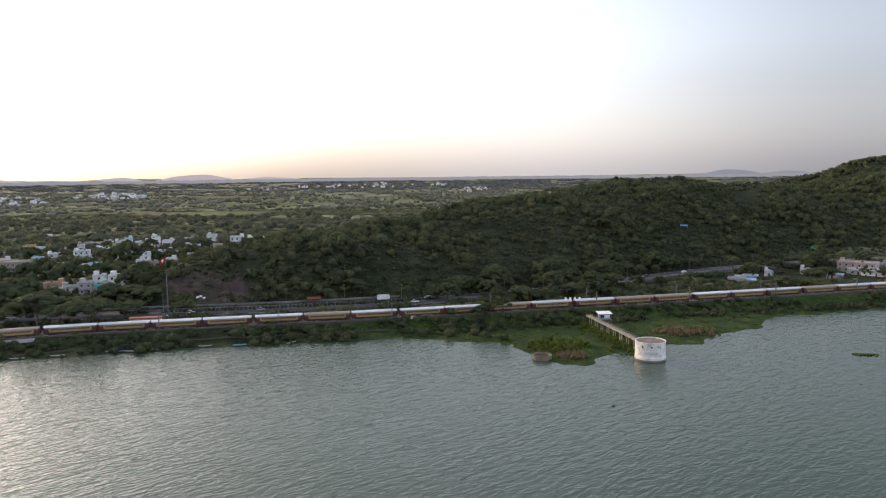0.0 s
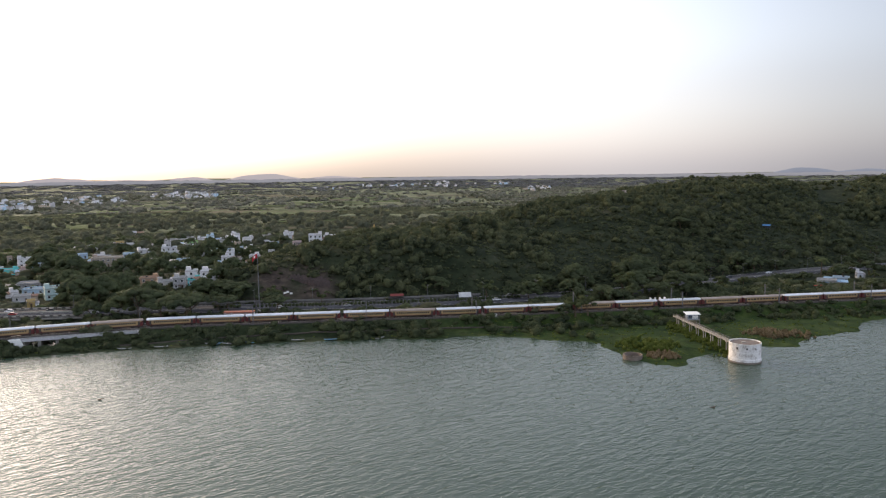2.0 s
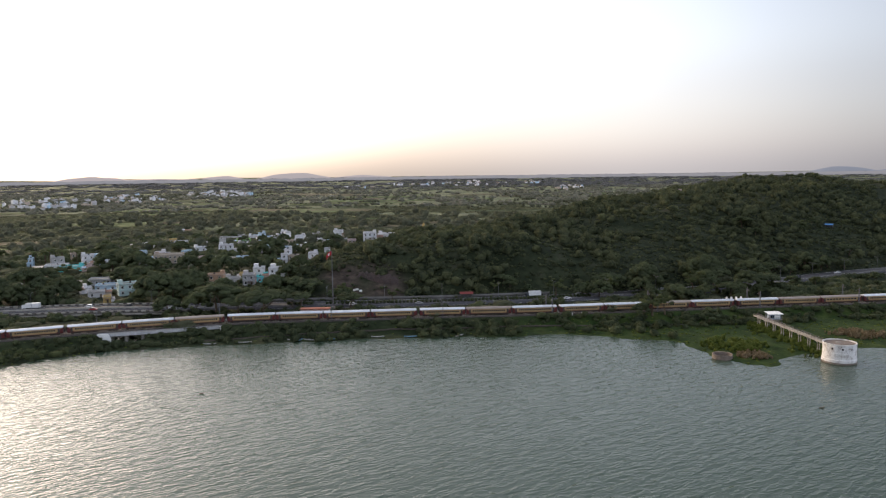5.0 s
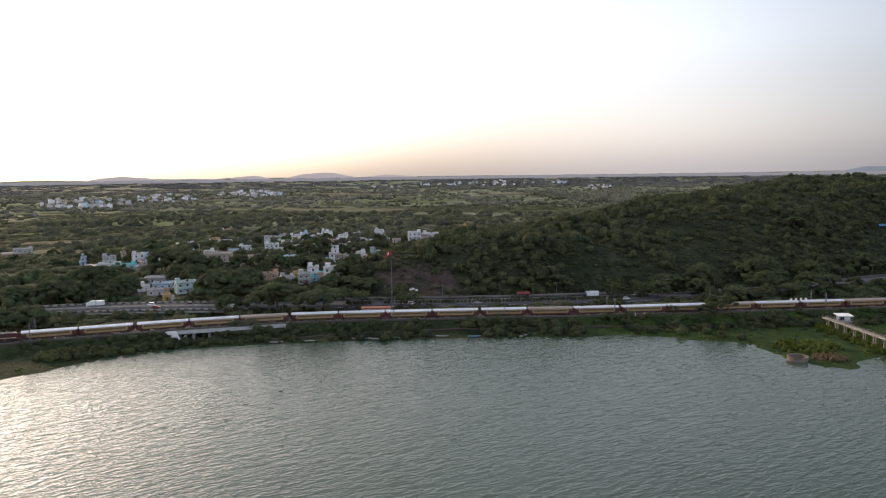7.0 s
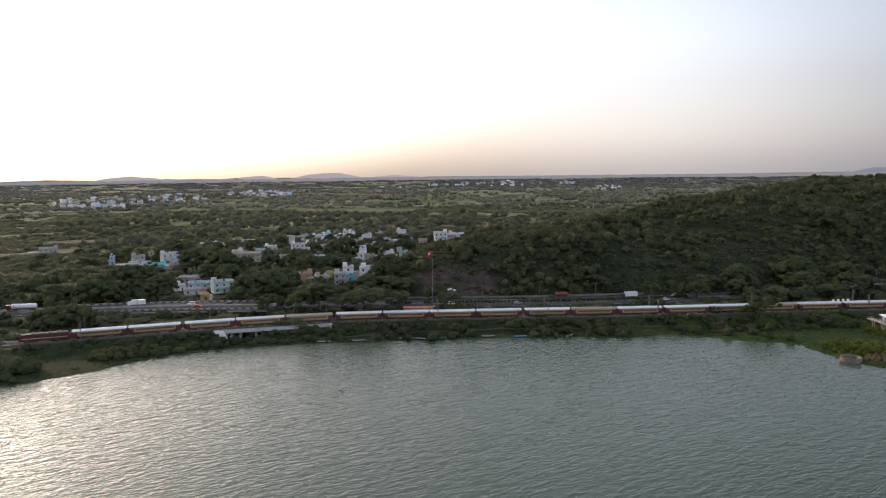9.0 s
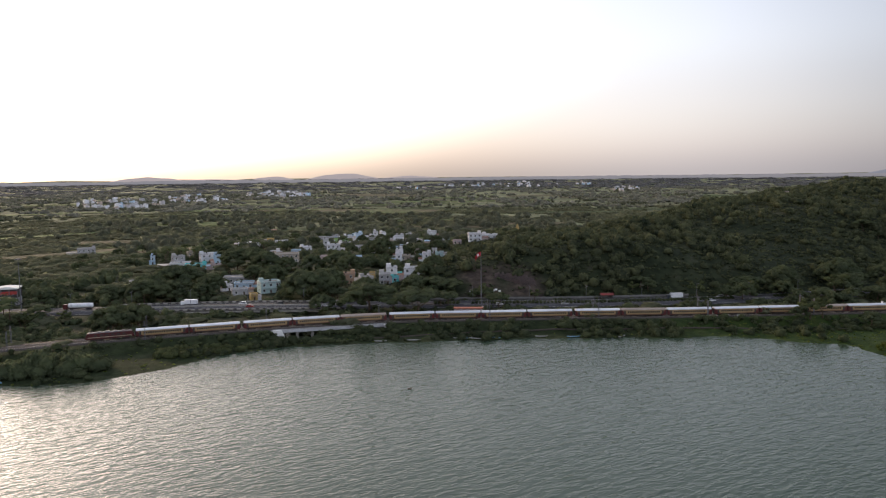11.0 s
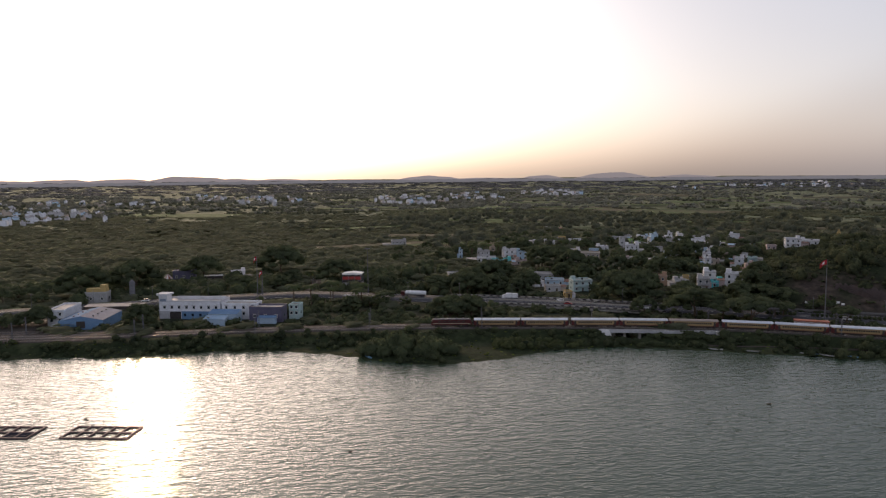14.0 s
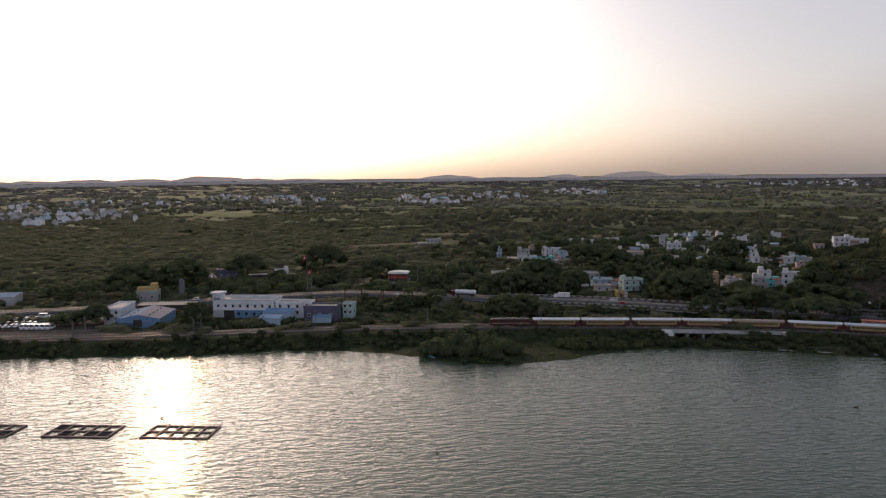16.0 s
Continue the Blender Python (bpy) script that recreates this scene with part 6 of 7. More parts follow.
def road_sign(x, y, z):
    t = thing("direction_sign", "green highway direction board on two posts", "road sign", m=pose(x, y, z, 0, 0, -20))
    part("board", boxed(-3, 3, -0.1, 0.1, 4.2, 6.2), SIGN_GREEN, t, bevel=0.03)
    for s_ in (-2.4, 2.4):
        part("post", tube(bmesh.new(), (s_, 0.15, -1), (s_, 0.15, 6.2), 0.12), GALV, t)
    for i, w_ in enumerate((1.9, 1.4)):
        part("lettering_bar", boxed(-w_, w_ * 0.6, -0.125, -0.1, 5.5 - 0.75 * i, 5.7 - 0.75 * i), FLAG_WHITE, t)


road_sign(251, 606, ground_z(251, 606))


def stall(x, y, z):
    t = thing("roadside_stall", "roadside stall under a sagging red tarpaulin", "stall", m=pose(x, y, z, 0, 0, -15))
    b = bmesh.new()
    prism(b, [(-3.2, 2.2), (-0.2, 2.75), (3.2, 2.1), (3.2, 2.16), (-0.2, 2.82), (-3.2, 2.26)], -1.8, 1.8)
    part("tarpaulin", b, mat("red_tarpaulin", (0.6, 0.08, 0.04), (0.5, 0.06, 0.03), 0.6, 0.6), t)
    for px in (-3, 3):
        for py in (-1.6, 1.6):
            part("post", tube(bmesh.new(), (px, py, -0.5), (px, py, 2.2), 0.06), BARK, t)
    part("counter", boxed(-2.4, 2.4, -0.4, 0.4, 0, 0.9), BARK, t)


stall(136, 434, ground_z(136, 434))


def rock_face():
    """The reddish face where the foot of the hill was cut back."""
    profile = [(-0.6, 5.0), (0.0, 8.0), (0.7, 10.2), (1.6, 12.2), (2.4, 14.2), (3.8, 15.8), (6.5, 16.6), (10.5, 16.0), (10.6, 6.0)]
    nx, rr = 61, np.random.RandomState(14)
    V, F_ = [], []
    for i in range(nx):
        u = i / (nx - 1)
        x, y = -182 + 50 * u, 365.0 + 4.5 * u + 1.6 * math.sin(5.2 * u)
        low_ = 1 - 0.75 * abs(2 * u - 1) ** 3
        for dy, z in profile:
            V.append((x + rr.uniform(-0.3, 0.3), y + dy + rr.uniform(-0.55, 0.55), 5.0 + (z - 5.0) * low_ * rr.uniform(0.92, 1.06)))
    m_ = len(profile)
    F_ = [(i * m_ + j, (i + 1) * m_ + j, (i + 1) * m_ + j + 1, i * m_ + j + 1) for i in range(nx - 1) for j in range(m_ - 1)]
    tagged(new("rock_face", tri_mesh("rock_face", V, F_, ROCK)), "reddish-brown cut rock face at the foot of the hill", "rock", kind="structure")


rock_face()


def painted_stone():
    t = thing("painted_stone", "whitewashed kerb stone at the foot of the hill", "stone", "painted stones")
    part("stone", boxed(-0.75, 0.75, -0.3, 0.3, -0.4, 0.75), WASH_CLEAN, t, bevel=0.12)
    return t


stone_ = painted_stone()
for i, u in enumerate((0.0, 0.09, 0.2, 0.3, 0.36, 0.52, 0.6, 0.78, 0.86, 1.0)):
    x, y = -172 + 16 * u, 357.2 + 3.8 * u + 0.5 * (i % 3)
    m = pose(x, y, ground_z(x, y), 0, 0, 12 + 7 * (i % 4))
    if i == 0:
        stone_.matrix_basis = m
    else:
        copy_thing(stone_, m)


def relay_box(wide=0.8):
    t = thing("relay_box", "small white signalling cabinet beside the railway track", "cabinet", "relay boxes")
    part("plinth", boxed(-0.75 * wide, 0.75 * wide, -0.5, 0.5, -0.8, 0.25), CONCRETE, t)
    part("body", boxed(-0.65 * wide, 0.65 * wide, -0.4, 0.4, 0.25, 1.5), WASH_CLEAN, t, bevel=0.03)
    for sx in (-1, 1):
        part("door", boxed(sx * 0.32 * wide - 0.29 * wide, sx * 0.32 * wide + 0.29 * wide, -0.43, -0.4, 0.35, 1.4), FLAG_WHITE, t)
    part("roof", boxed(-0.75 * wide, 0.75 * wide, -0.5, 0.5, 1.5, 1.6), GALV, t)
    return t


cabinet_ = relay_box()
cabinet_.matrix_basis = pose(-41.3, 327.3, ground_z(-41.3, 327.3), 0, 0, 20)
for x, y in ((-39.3, 328), (-34.4, 329.6)):
    copy_thing(cabinet_, pose(x, y, ground_z(x, y), 0, 0, 22))


def white_tank():
    t = thing("water_tank", "white cylindrical tank on a steel stand beside the railway", "tank", "white tanks")
    part("body", tube(bmesh.new(), (0, 0, 3.4), (0, 0, 5.0), 0.5, seg=16), WASH_CLEAN, t)
    part("lid", tube(bmesh.new(), (0, 0, 5.0), (0, 0, 5.12), 0.53, 0.25, seg=16), WASH_GREY, t)
    for sx in (-1, 1):
        for sy in (-1, 1):
            part("leg", tube(bmesh.new(), (sx * 0.45, sy * 0.45, -0.5), (sx * 0.34, sy * 0.34, 3.4), 0.06), GALV, t)
    return t


tank_ = white_tank()
for i in range(4):
    x, y = 34.9 + 2.35 * i, 360.9 + 0.65 * i
    if i == 0:
        tank_.matrix_basis = pose(x, y, ground_z(x, y))
    else:
        copy_thing(tank_, pose(x, y, ground_z(x, y)))


def shelter(name, label, x, y, yaw, w, d, h, roof, wall):
    """A low hut with an open front under a pitched sheet roof."""
    t = thing(name, label, "shelter", m=pose(x, y, ground_z(x, y), 0, 0, yaw))
    HOUSES.append((x, y, w / 2))
    b = boxed(-w / 2, w / 2, d / 2 - 0.2, d / 2, -1.0, h)
    part("back_wall", b, wall, t)
    for sx in (-1, 1):
        part("side_wall", boxed(sx * w / 2 - 0.1, sx * w / 2 + 0.1, -d / 2, d / 2 - 0.2, -1.0, h), wall, t)
        part("post", tube(bmesh.new(), (sx * w / 6, -d / 2 + 0.1, -1.0), (sx * w / 6, -d / 2 + 0.1, h), 0.09), GALV, t)
        b = bmesh.new()
        prism(b, [(0, h + 0.9), (sx * (d / 2 + 0.5), h - 0.05), (sx * (d / 2 + 0.5), h + 0.03), (0, h + 0.98)], -w / 2 - 0.4, w / 2 + 0.4)
        bmesh.ops.rotate(b, verts=b.verts, matrix=Matrix.Rotation(radians(90), 3, "Z"))
        part("roof_slope", b, roof, t)
    part("bench", boxed(-w / 2 + 0.3, w / 2 - 0.3, d / 2 - 0.8, d / 2 - 0.3, 0.35, 0.5), wall, t)


shelter("bus_shelter", "dark red-roofed roadside shelter below the hill", -97.5, 366.5, 16, 6.4, 2.6, 2.3, mat("dark_red_sheet", (0.22, 0.035, 0.028), (0.15, 0.03, 0.025), 0.5, 0.6), ROAD_WALL)
shelter("hill_hut", "small hut under a blue tarpaulin on the hill", 144, 590, -20, 5, 3.5, 2.2, mat("blue_tarpaulin", (0.06, 0.22, 0.45), (0.05, 0.17, 0.36), 0.6, 0.5), ROAD_WALL)


# ---- masts, poles, flags ----
def flag_mast(x, y, h, z, label):
    t = thing("flag_mast", label, "flagpole", m=pose(x, y, z))
    b = tube(bmesh.new(), (0, 0, -1), (0, 0, h * 0.5), 0.28, 0.2, 10)
    tube(b, (0, 0, h * 0.5), (0, 0, h), 0.2, 0.09, 10)
    part("pole", b, GALV, t)
    part("base", boxed(-1.5, 1.5, -1.5, 1.5, -0.8, 0.6), CONCRETE, t, bevel=0.1)
    for y0, m_ in ((0, FLAG_RED),):
        V, F = [], []
        for i in range(9):
            for j in range(5):
                V.append((-i * 0.38, 0.28 * math.sin(i * 0.9 + j * 0.3), h - 0.3 - j * 0.55 - 0.04 * i * i))
        for i in range(8):
            for j in range(4):
                q = i * 5 + j
                F.append((q, q + 1, q + 6, q + 5))
        part("flag", tri_mesh("flag", V, F, m_), m_, t, "red flag stirring in the wind")
        V2 = [(v[0], v[1] - 0.03, v[2]) for v in V]
        part("emblem", tri_mesh("emblem", V2, [f for n_, f in enumerate(F) if n_ // 4 in (3, 4) and n_ % 4 in (1, 2)], FLAG_WHITE), FLAG_WHITE, t, "white device on the flag")


flag_mast(-159, 327, 29.5, 4.6, "tall steel flagpole with red flag beside the road")
flag_mast(-431, 216, 26, 4.6, "steel flagpole with small red flag at the junction")
flag_mast(-434, 222, 17, 4.6, "shorter steel flagpole with red flag at the junction")


def high_mast(x, y, h):
    t = thing("high_mast_light", "tall slim high-mast floodlight pole beside the highway", "light mast", m=pose(x, y, 4.6))
    part("pole", tube(bmesh.new(), (0, 0, -0.8), (0, 0, h), 0.3, 0.12, 10), GALV, t)
    part("head_ring", tube(bmesh.new(), (0, 0, h - 0.4), (0, 0, h - 0.1), 1.0, seg=12), GALV, t)
    for i in range(6):
        a = i * math.pi / 3
        part("floodlight", boxed(1.2 * math.cos(a) - 0.3, 1.2 * math.cos(a) + 0.3, 1.2 * math.sin(a) - 0.3, 1.2 * math.sin(a) + 0.3, h - 0.7, h - 0.3), GALV, t)


high_mast(-386, 259.5, 29)


def overhead_mast():
    t = thing("overhead_line_mast", "grey lattice overhead-line mast beside the railway", "mast", "overhead line masts")
    b = bmesh.new()
    for sx in (-0.18, 0.18):
        for sy in (-0.18, 0.18):
            box(b, sx - 0.05, sx + 0.05, sy - 0.05, sy + 0.05, -0.8, 8.2)
    for i in range(11):
        z = i * 0.75
        tube(b, (-0.2, -0.2, z), (0.2, -0.2, z + 0.7), 0.03, seg=4)
        tube(b, (0.2, 0.2, z), (-0.2, 0.2, z + 0.7), 0.03, seg=4)
    part("lattice_post", b, GALV, t)
    part("cantilever", tube(tube(bmesh.new(), (0, 0, 7.0), (0, 3.0, 6.6), 0.05, seg=6), (0, 0, 8.0), (0, 2.6, 6.7), 0.035, seg=6), GALV, t)
    part("insulator", tube(bmesh.new(), (0, 0.3, 6.95), (0, 0.8, 6.9), 0.11, seg=8), COACH_MAROON, t)
    return t


mast = overhead_mast()
placed = False
for i, k in enumerate(range(60, len(RAIL) - 60, 52)):
    for off, turn in ((-3.4, 0), (9.0, 180)):
        p = RAIL[k] + off * np.array([-RAIL_T[k][1], RAIL_T[k][0]])
        if np.hypot(*(p - BRIDGE)) < 30 and off < 0:
            continue
        m = pose(p[0], p[1], RAIL_Z - 0.3, 0, 0, math.degrees(math.atan2(RAIL_T[k][1], RAIL_T[k][0])) + turn)
        if placed:
            copy_thing(mast, m)
        else:
            mast.matrix_basis, placed = m, True


def street_lamp():
    t = thing("street_lamp", "grey two-armed street lamp on the highway median", "street lamp", "street lamps")
    part("pole", tube(bmesh.new(), (0, 0, -0.3), (0, 0, 8.5), 0.11, 0.07), GALV, t)
    for s in (-1, 1):
        part("arm", tube(bmesh.new(), (0, 0, 8.4), (0, s * 1.7, 8.9), 0.05), GALV, t)
        part("lamp_head", boxed(-0.16, 0.16, s * 2.1 - 0.45, s * 2.1 + 0.45, 8.85, 9.0), GALV, t, bevel=0.03)
    return t


sl = street_lamp()
for i, k in enumerate(range(90, len(ROAD) - 20, 15)):
    m = pose(ROAD[k][0], ROAD[k][1], ROAD_Z + 0.25, 0, 0, math.degrees(math.atan2(ROAD_T[k][1], ROAD_T[k][0])))
    if i == 0:
        sl.matrix_basis = m
    else:
        copy_thing(sl, m)


# ---- vehicles ----
WHEEL = mesh_of(tube(bmesh.new(), (0, -0.11, 0), (0, 0.11, 0), 0.32, seg=14), TYRE, "tyre")
RIM = mesh_of(tube(bmesh.new(), (0, -0.12, 0), (0, 0.12, 0), 0.18, seg=10), GALV, "rim")


def wheels(t, xs, half, r=1.0):
    for x in xs:
        for s in (-1, 1):
            w = part("wheel", WHEEL, None, t)
            w.location, w.scale = (x, s * half, 0.32 * r), (r, r, r)
            part("rim", RIM, None, w)


def car(paint_, word, suv=False):
    t = thing("car", f"{word} {'people carrier' if suv else 'hatchback car'} on the highway", "car", "vehicles")
    b = bmesh.new()
    prism(b, [(-2.0, 0.35), (-2.0, 0.85), (-1.85, 0.95), (0.9, 1.0), (1.95, 0.8), (2.0, 0.35)], -0.83, 0.83)
    part("body", b, paint_, t, bevel=0.05)
    top = [(-1.9, 0.95), (-1.75, 1.62), (0.55, 1.65), (1.15, 1.0)] if suv else [(-1.65, 0.93), (-1.15, 1.45), (0.3, 1.47), (1.0, 0.98)]
    b = bmesh.new()
    prism(b, top, -0.72, 0.72)
    part("cabin", b, paint_, t, bevel=0.05)
    c = Vector((sum(p[0] for p in top) / 4, 0, sum(p[1] for p in top) / 4))
    b = bmesh.new()
    prism(b, [(c.x + (x - c.x) * 0.86, c.z + (z - c.z) * 0.7) for x, z in top], -0.735, 0.735)
    part("side_window", b, GLASS, t)
    b = bmesh.new()
    prism(b, [(c.x + (x - c.x) * 1.02, c.z + 0.02 + (z - c.z) * 0.7) for x, z in top], -0.6, 0.6)
    part("windscreen", b, GLASS, t)
    for s in (-1, 1):
        part("headlight", boxed(1.9, 2.01, s * 0.6 - 0.16, s * 0.6 + 0.16, 0.6, 0.76), GALV, t)
    wheels(t, (-1.25, 1.25), 0.78)
    return t


def tanker():
    t = thing("tanker_lorry", "red-cabbed tanker lorry with long white tank on the highway", "lorry", "vehicles")
    part("cab", boxed(5.4, 7.6, -1.2, 1.2, 0.6, 3.0), LOCO_RED, t, bevel=0.1)
    part("windscreen", boxed(7.6, 7.63, -1.05, 1.05, 1.8, 2.7), GLASS, t)
    part("chassis", boxed(-7, 6, -0.9, 0.9, 0.75, 1.05), DARK, t)
    b = tube(bmesh.new(), (-7, 0, 2.35), (4.7, 0, 2.35), 1.25, seg=20)
    tube(b, (4.7, 0, 2.35), (5.1, 0, 2.35), 1.25, 0.7, seg=20)
    tube(b, (-7, 0, 2.35), (-7.4, 0, 2.35), 1.25, 0.7, seg=20)
    part("tank", b, CAR_PAINTS[0], t)
    wheels(t, (-5.6, -4.4, 3.6, 6.4), 1.0, 1.5)
    return t


def lorry(paint_, word):
    t = thing("box_lorry", f"{word} box lorry on the highway", "lorry", "vehicles")
    part("cab", boxed(2.6, 4.4, -1.1, 1.1, 0.5, 2.5), paint_, t, bevel=0.1)
    part("windscreen", boxed(4.4, 4.43, -0.95, 0.95, 1.5, 2.3), GLASS, t)
    part("box", boxed(-4.2, 2.4, -1.2, 1.2, 1.0, 3.4), CAR_PAINTS[0], t, bevel=0.05)
    part("chassis", boxed(-4.2, 2.8, -0.8, 0.8, 0.6, 1.0), DARK, t)
    wheels(t, (-2.8, 3.3), 0.95, 1.4)
    return t


def on_road(t, x, y, side, back=False):
    k = int(np.argmin(np.hypot(ROAD[:, 0] - x, ROAD[:, 1] - y)))
    p = ROAD[k] + side * np.array([-ROAD_T[k][1], ROAD_T[k][0]])
    t.matrix_basis = pose(p[0], p[1], ROAD_Z + 0.01, 0, 0, math.degrees(math.atan2(ROAD_T[k][1], ROAD_T[k][0])) + (180 if back else 0))


on_road(tanker(), -362, 271, 4.5, True)
on_road(lorry(CAR_PAINTS[0], "white"), -311, 293, 5, True)
on_road(lorry(CAR_PAINTS[3], "dark"), -60, 366, 5, True)
CARS = [(0, "white", True, -285, 302, 5), (3, "dark", False, -265, 308, 5), (0, "white", False, -240, 314, -4), (2, "red", False, -279, 304, -4), (0, "white", True, -152, 338, -5), (1, "silver", False, -118, 347, -5), (0, "white", False, -45, 372, -5), (0, "white", True, -36, 376, 5), (1, "silver", False, 8, 398, 4), (0, "white", True, -478, 176, 5), (0, "white", False, -398, 258, -5), (1, "silver", False, -340, 281, -5), (3, "dark", True, 95, 459, 4), (0, "white", False, 66, 436, -4), (0, "white", False, 122, 482, 3)]
for c, word, suv, x, y, side in CARS:
    on_road(car(CAR_PAINTS[c], word, suv), x, y, side, side > 0)
parked = {c: car(CAR_PAINTS[c], w) for c, w in ((0, "white"), (1, "silver"), (3, "dark"))}
for c in parked:
    parked[c]["label"] = "parked hatchback car in the dusty car park"
first = set()
for (x0, y0), (x1, y1), n, turn in (((-500, 72), (-486.5, 92.5), 11, 38), ((-492, 92.5), (-481, 107), 8, 40), ((-508, 76), (-494, 94), 8, 40), ((-516, 82), (-500, 104), 7, 44), ((-522, 60), (-508, 76), 7, 40)):
    for i in range(n):
        u = i / (n - 1)
        c = random.choice((0, 0, 1, 1, 3, 3))
        m = pose(x0 + (x1 - x0) * u, y0 + (y1 - y0) * u, 4.475, 0, 0, turn - 90 + random.uniform(-6, 6))
        if c in first:
            copy_thing(parked[c], m)
        else:
            parked[c].matrix_basis = m
            first.add(c)


def van():
    t = thing("minibus", "white high-roofed minibus parked facing the railway", "minibus", "vehicles")
    b = bmesh.new()
    prism(b, [(-2.6, 0.4), (-2.6, 2.3), (-2.4, 2.45), (1.5, 2.45), (2.1, 1.5), (2.6, 1.3), (2.65, 0.4)], -0.92, 0.92)
    part("body", b, CAR_PAINTS[0], t, bevel=0.06)
    b = bmesh.new()
    prism(b, [(1.62, 2.3), (2.14, 1.52), (2.17, 1.54), (1.65, 2.34)], -0.8, 0.8)
    part("windscreen", b, GLASS, t)
    for sy in (-1, 1):
        part("side_window", boxed(-2.2, 1.3, sy * 0.93 - 0.01, sy * 0.93 + 0.01, 1.5, 2.2), GLASS, t)
        part("headlight", boxed(2.6, 2.68, sy * 0.65 - 0.15, sy * 0.65 + 0.15, 0.85, 1.05), GALV, t)
    wheels(t, (-1.6, 1.7), 0.85, 1.1)
    return t


bus = van()
for i in range(6):
    u = i / 5
    m = pose(-482.5 + 10.5 * u, 86.5 + 7.2 * u, 4.475, 0, 0, -58)
    if i == 0:
        bus.matrix_basis = m
    else:
        copy_thing(bus, m)
copy_thing(bus, pose(-503.5, 104.5, 4.475, 0, 0, 35))


# ---- village trees, scrub, shore growth ----
def free(x, y, gap):
    """Clear of houses and of a strip from each towards the camera, kept open to its view."""
    for a, b, r in HOUSES:
        if (x - a) ** 2 + (y - b) ** 2 < (r + gap) ** 2:
            return False
        d = math.hypot(a + 60, b + 20)
        ux, uy = -(a + 60) / d, -(b + 20) / d
        s, c = (x - a) * ux + (y - b) * uy, abs((x - a) * -uy + (y - b) * ux)
        if 0 < s < 16 and c < r * 0.8:
            return False
    return True


def far_from(L, x, y, gap):
    return np.min((L[:, 0] - x) ** 2 + (L[:, 1] - y) ** 2) > gap * gap


n_trees = 0
while n_trees < 60:
    x, y = rs.uniform(-560, -215), rs.uniform(265, 800)
    if rs.rand() > 0.25 + 0.75 * (value_noise(np.array([x]), np.array([y]), 60, 9)[0] > 0.45) or not free(x, y, 3.5) or not far_from(ROAD, x, y, 19) or not far_from(SIDE, x, y, 10):
        continue
    if hill(np.array([x]), np.array([y]))[0] > 5 or x > -230 - (y - 300) * 0.12 + 20:
        continue
    plant(rs.choice(["round", "round", "round", "wide", "thin", "palm"], p=[0.3, 0.25, 0.2, 0.1, 0.1, 0.05]), x, y, rs.uniform(0.6, 1.35))
    n_trees += 1
n_trees = 0
while n_trees < 34:
    x, y = rs.uniform(60, 330), rs.uniform(400, 600)
    if not free(x, y, 3) or not far_from(ROAD, x, y, 14) or not far_from(RAIL, x, y, 16) or not inside(np.array([x]), np.array([y]), INLAND)[0]:
        continue
    plant(rs.choice(["round", "wide", "thin"]), x, y, rs.uniform(0.6, 1.1))
    n_trees += 1


def scatter(n, lo, hi, ok, seed):
    r = np.random.RandomState(seed)
    X, Y = r.uniform(lo[0], hi[0], n), r.uniform(lo[1], hi[1], n)
    k = ok(X, Y, r)
    return X[k], Y[k]


def off_lines(X, Y, lines):
    k = np.ones(X.shape, bool)
    for L, gap in lines:
        k &= line_dist(X, Y, L[::4])[0] > gap
    return k


def off_houses(X, Y, gap=2.0):
    k = np.ones(X.shape, bool)
    for a, b, r in HOUSES:
        # a strip towards the camera stays bare so the house is in view
        k &= (X - a) ** 2 + (Y - b) ** 2 > (r + gap) ** 2
        d = math.hypot(a + 60, b + 20)
        ux, uy = -(a + 60) / d, -(b + 20) / d
        s, c = (X - a) * ux + (Y - b) * uy, np.abs((X - a) * -uy + (Y - b) * ux)
        k &= ~((s > 0) & (s < (12 if d < 900 else 40 if d < 1300 else 90)) & (c < r * (0.9 if d < 1300 else 1.8)))
    return k


def stuff(name, X, Y, S, H, protos_, material, label, category, sink=0.1, seed=1):
    P = np.stack([X, Y, height(X, Y) - sink], 1)
    return tagged(new(name, spread_mesh(name, protos_, P, S, H, material, seed)), label, category, kind="stuff")


def on_rock(X, Y):
    return (X > -181) & (X < -133) & (Y > 354) & (Y < 373)


# small growth that fills the slopes and banks
X, Y = scatter(30000, (-240, 335), (330, 720), lambda X, Y, r: (hill(X, Y) > 0.5) & (~on_rock(X, Y) | (r.rand(len(X)) < 0.2)) & inside(X, Y, INLAND) & off_lines(X, Y, [(ROAD, 12)]) & (r.rand(len(X)) < 0.85), 43)
S = 0.6 + 1.5 * rs.rand(len(X)) ** 1.5
stuff("slope_undergrowth", X, Y, S, S * 0.6, CL_FAR, LEAF_HILL, "low thorn bushes and grass tufts on the hill slope", "undergrowth", 0.0)


# rounded tree crowns of the hill, closed on the heights, open over the grass of the lower slope
def on_hill(X, Y, r):
    h = hill(X, Y)
    near = (h > 2.5) & ~on_rock(X, Y) & inside(X, Y, INLAND) & off_lines(X, Y, [(ROAD, 17)])
    d = value_noise(X, Y, 34, 31) * 0.65 + value_noise(X, Y, 12, 32) * 0.35 - 0.13 * smooth((30 - h) / 14) * (X < 60) * (X > -125)
    return near & (r.rand(len(X)) < np.clip((d - 0.28) * 3.2, 0.10, 1)) & off_houses(X, Y)


X, Y = scatter(17000, (-240, 350), (460, 900), on_hill, 41)
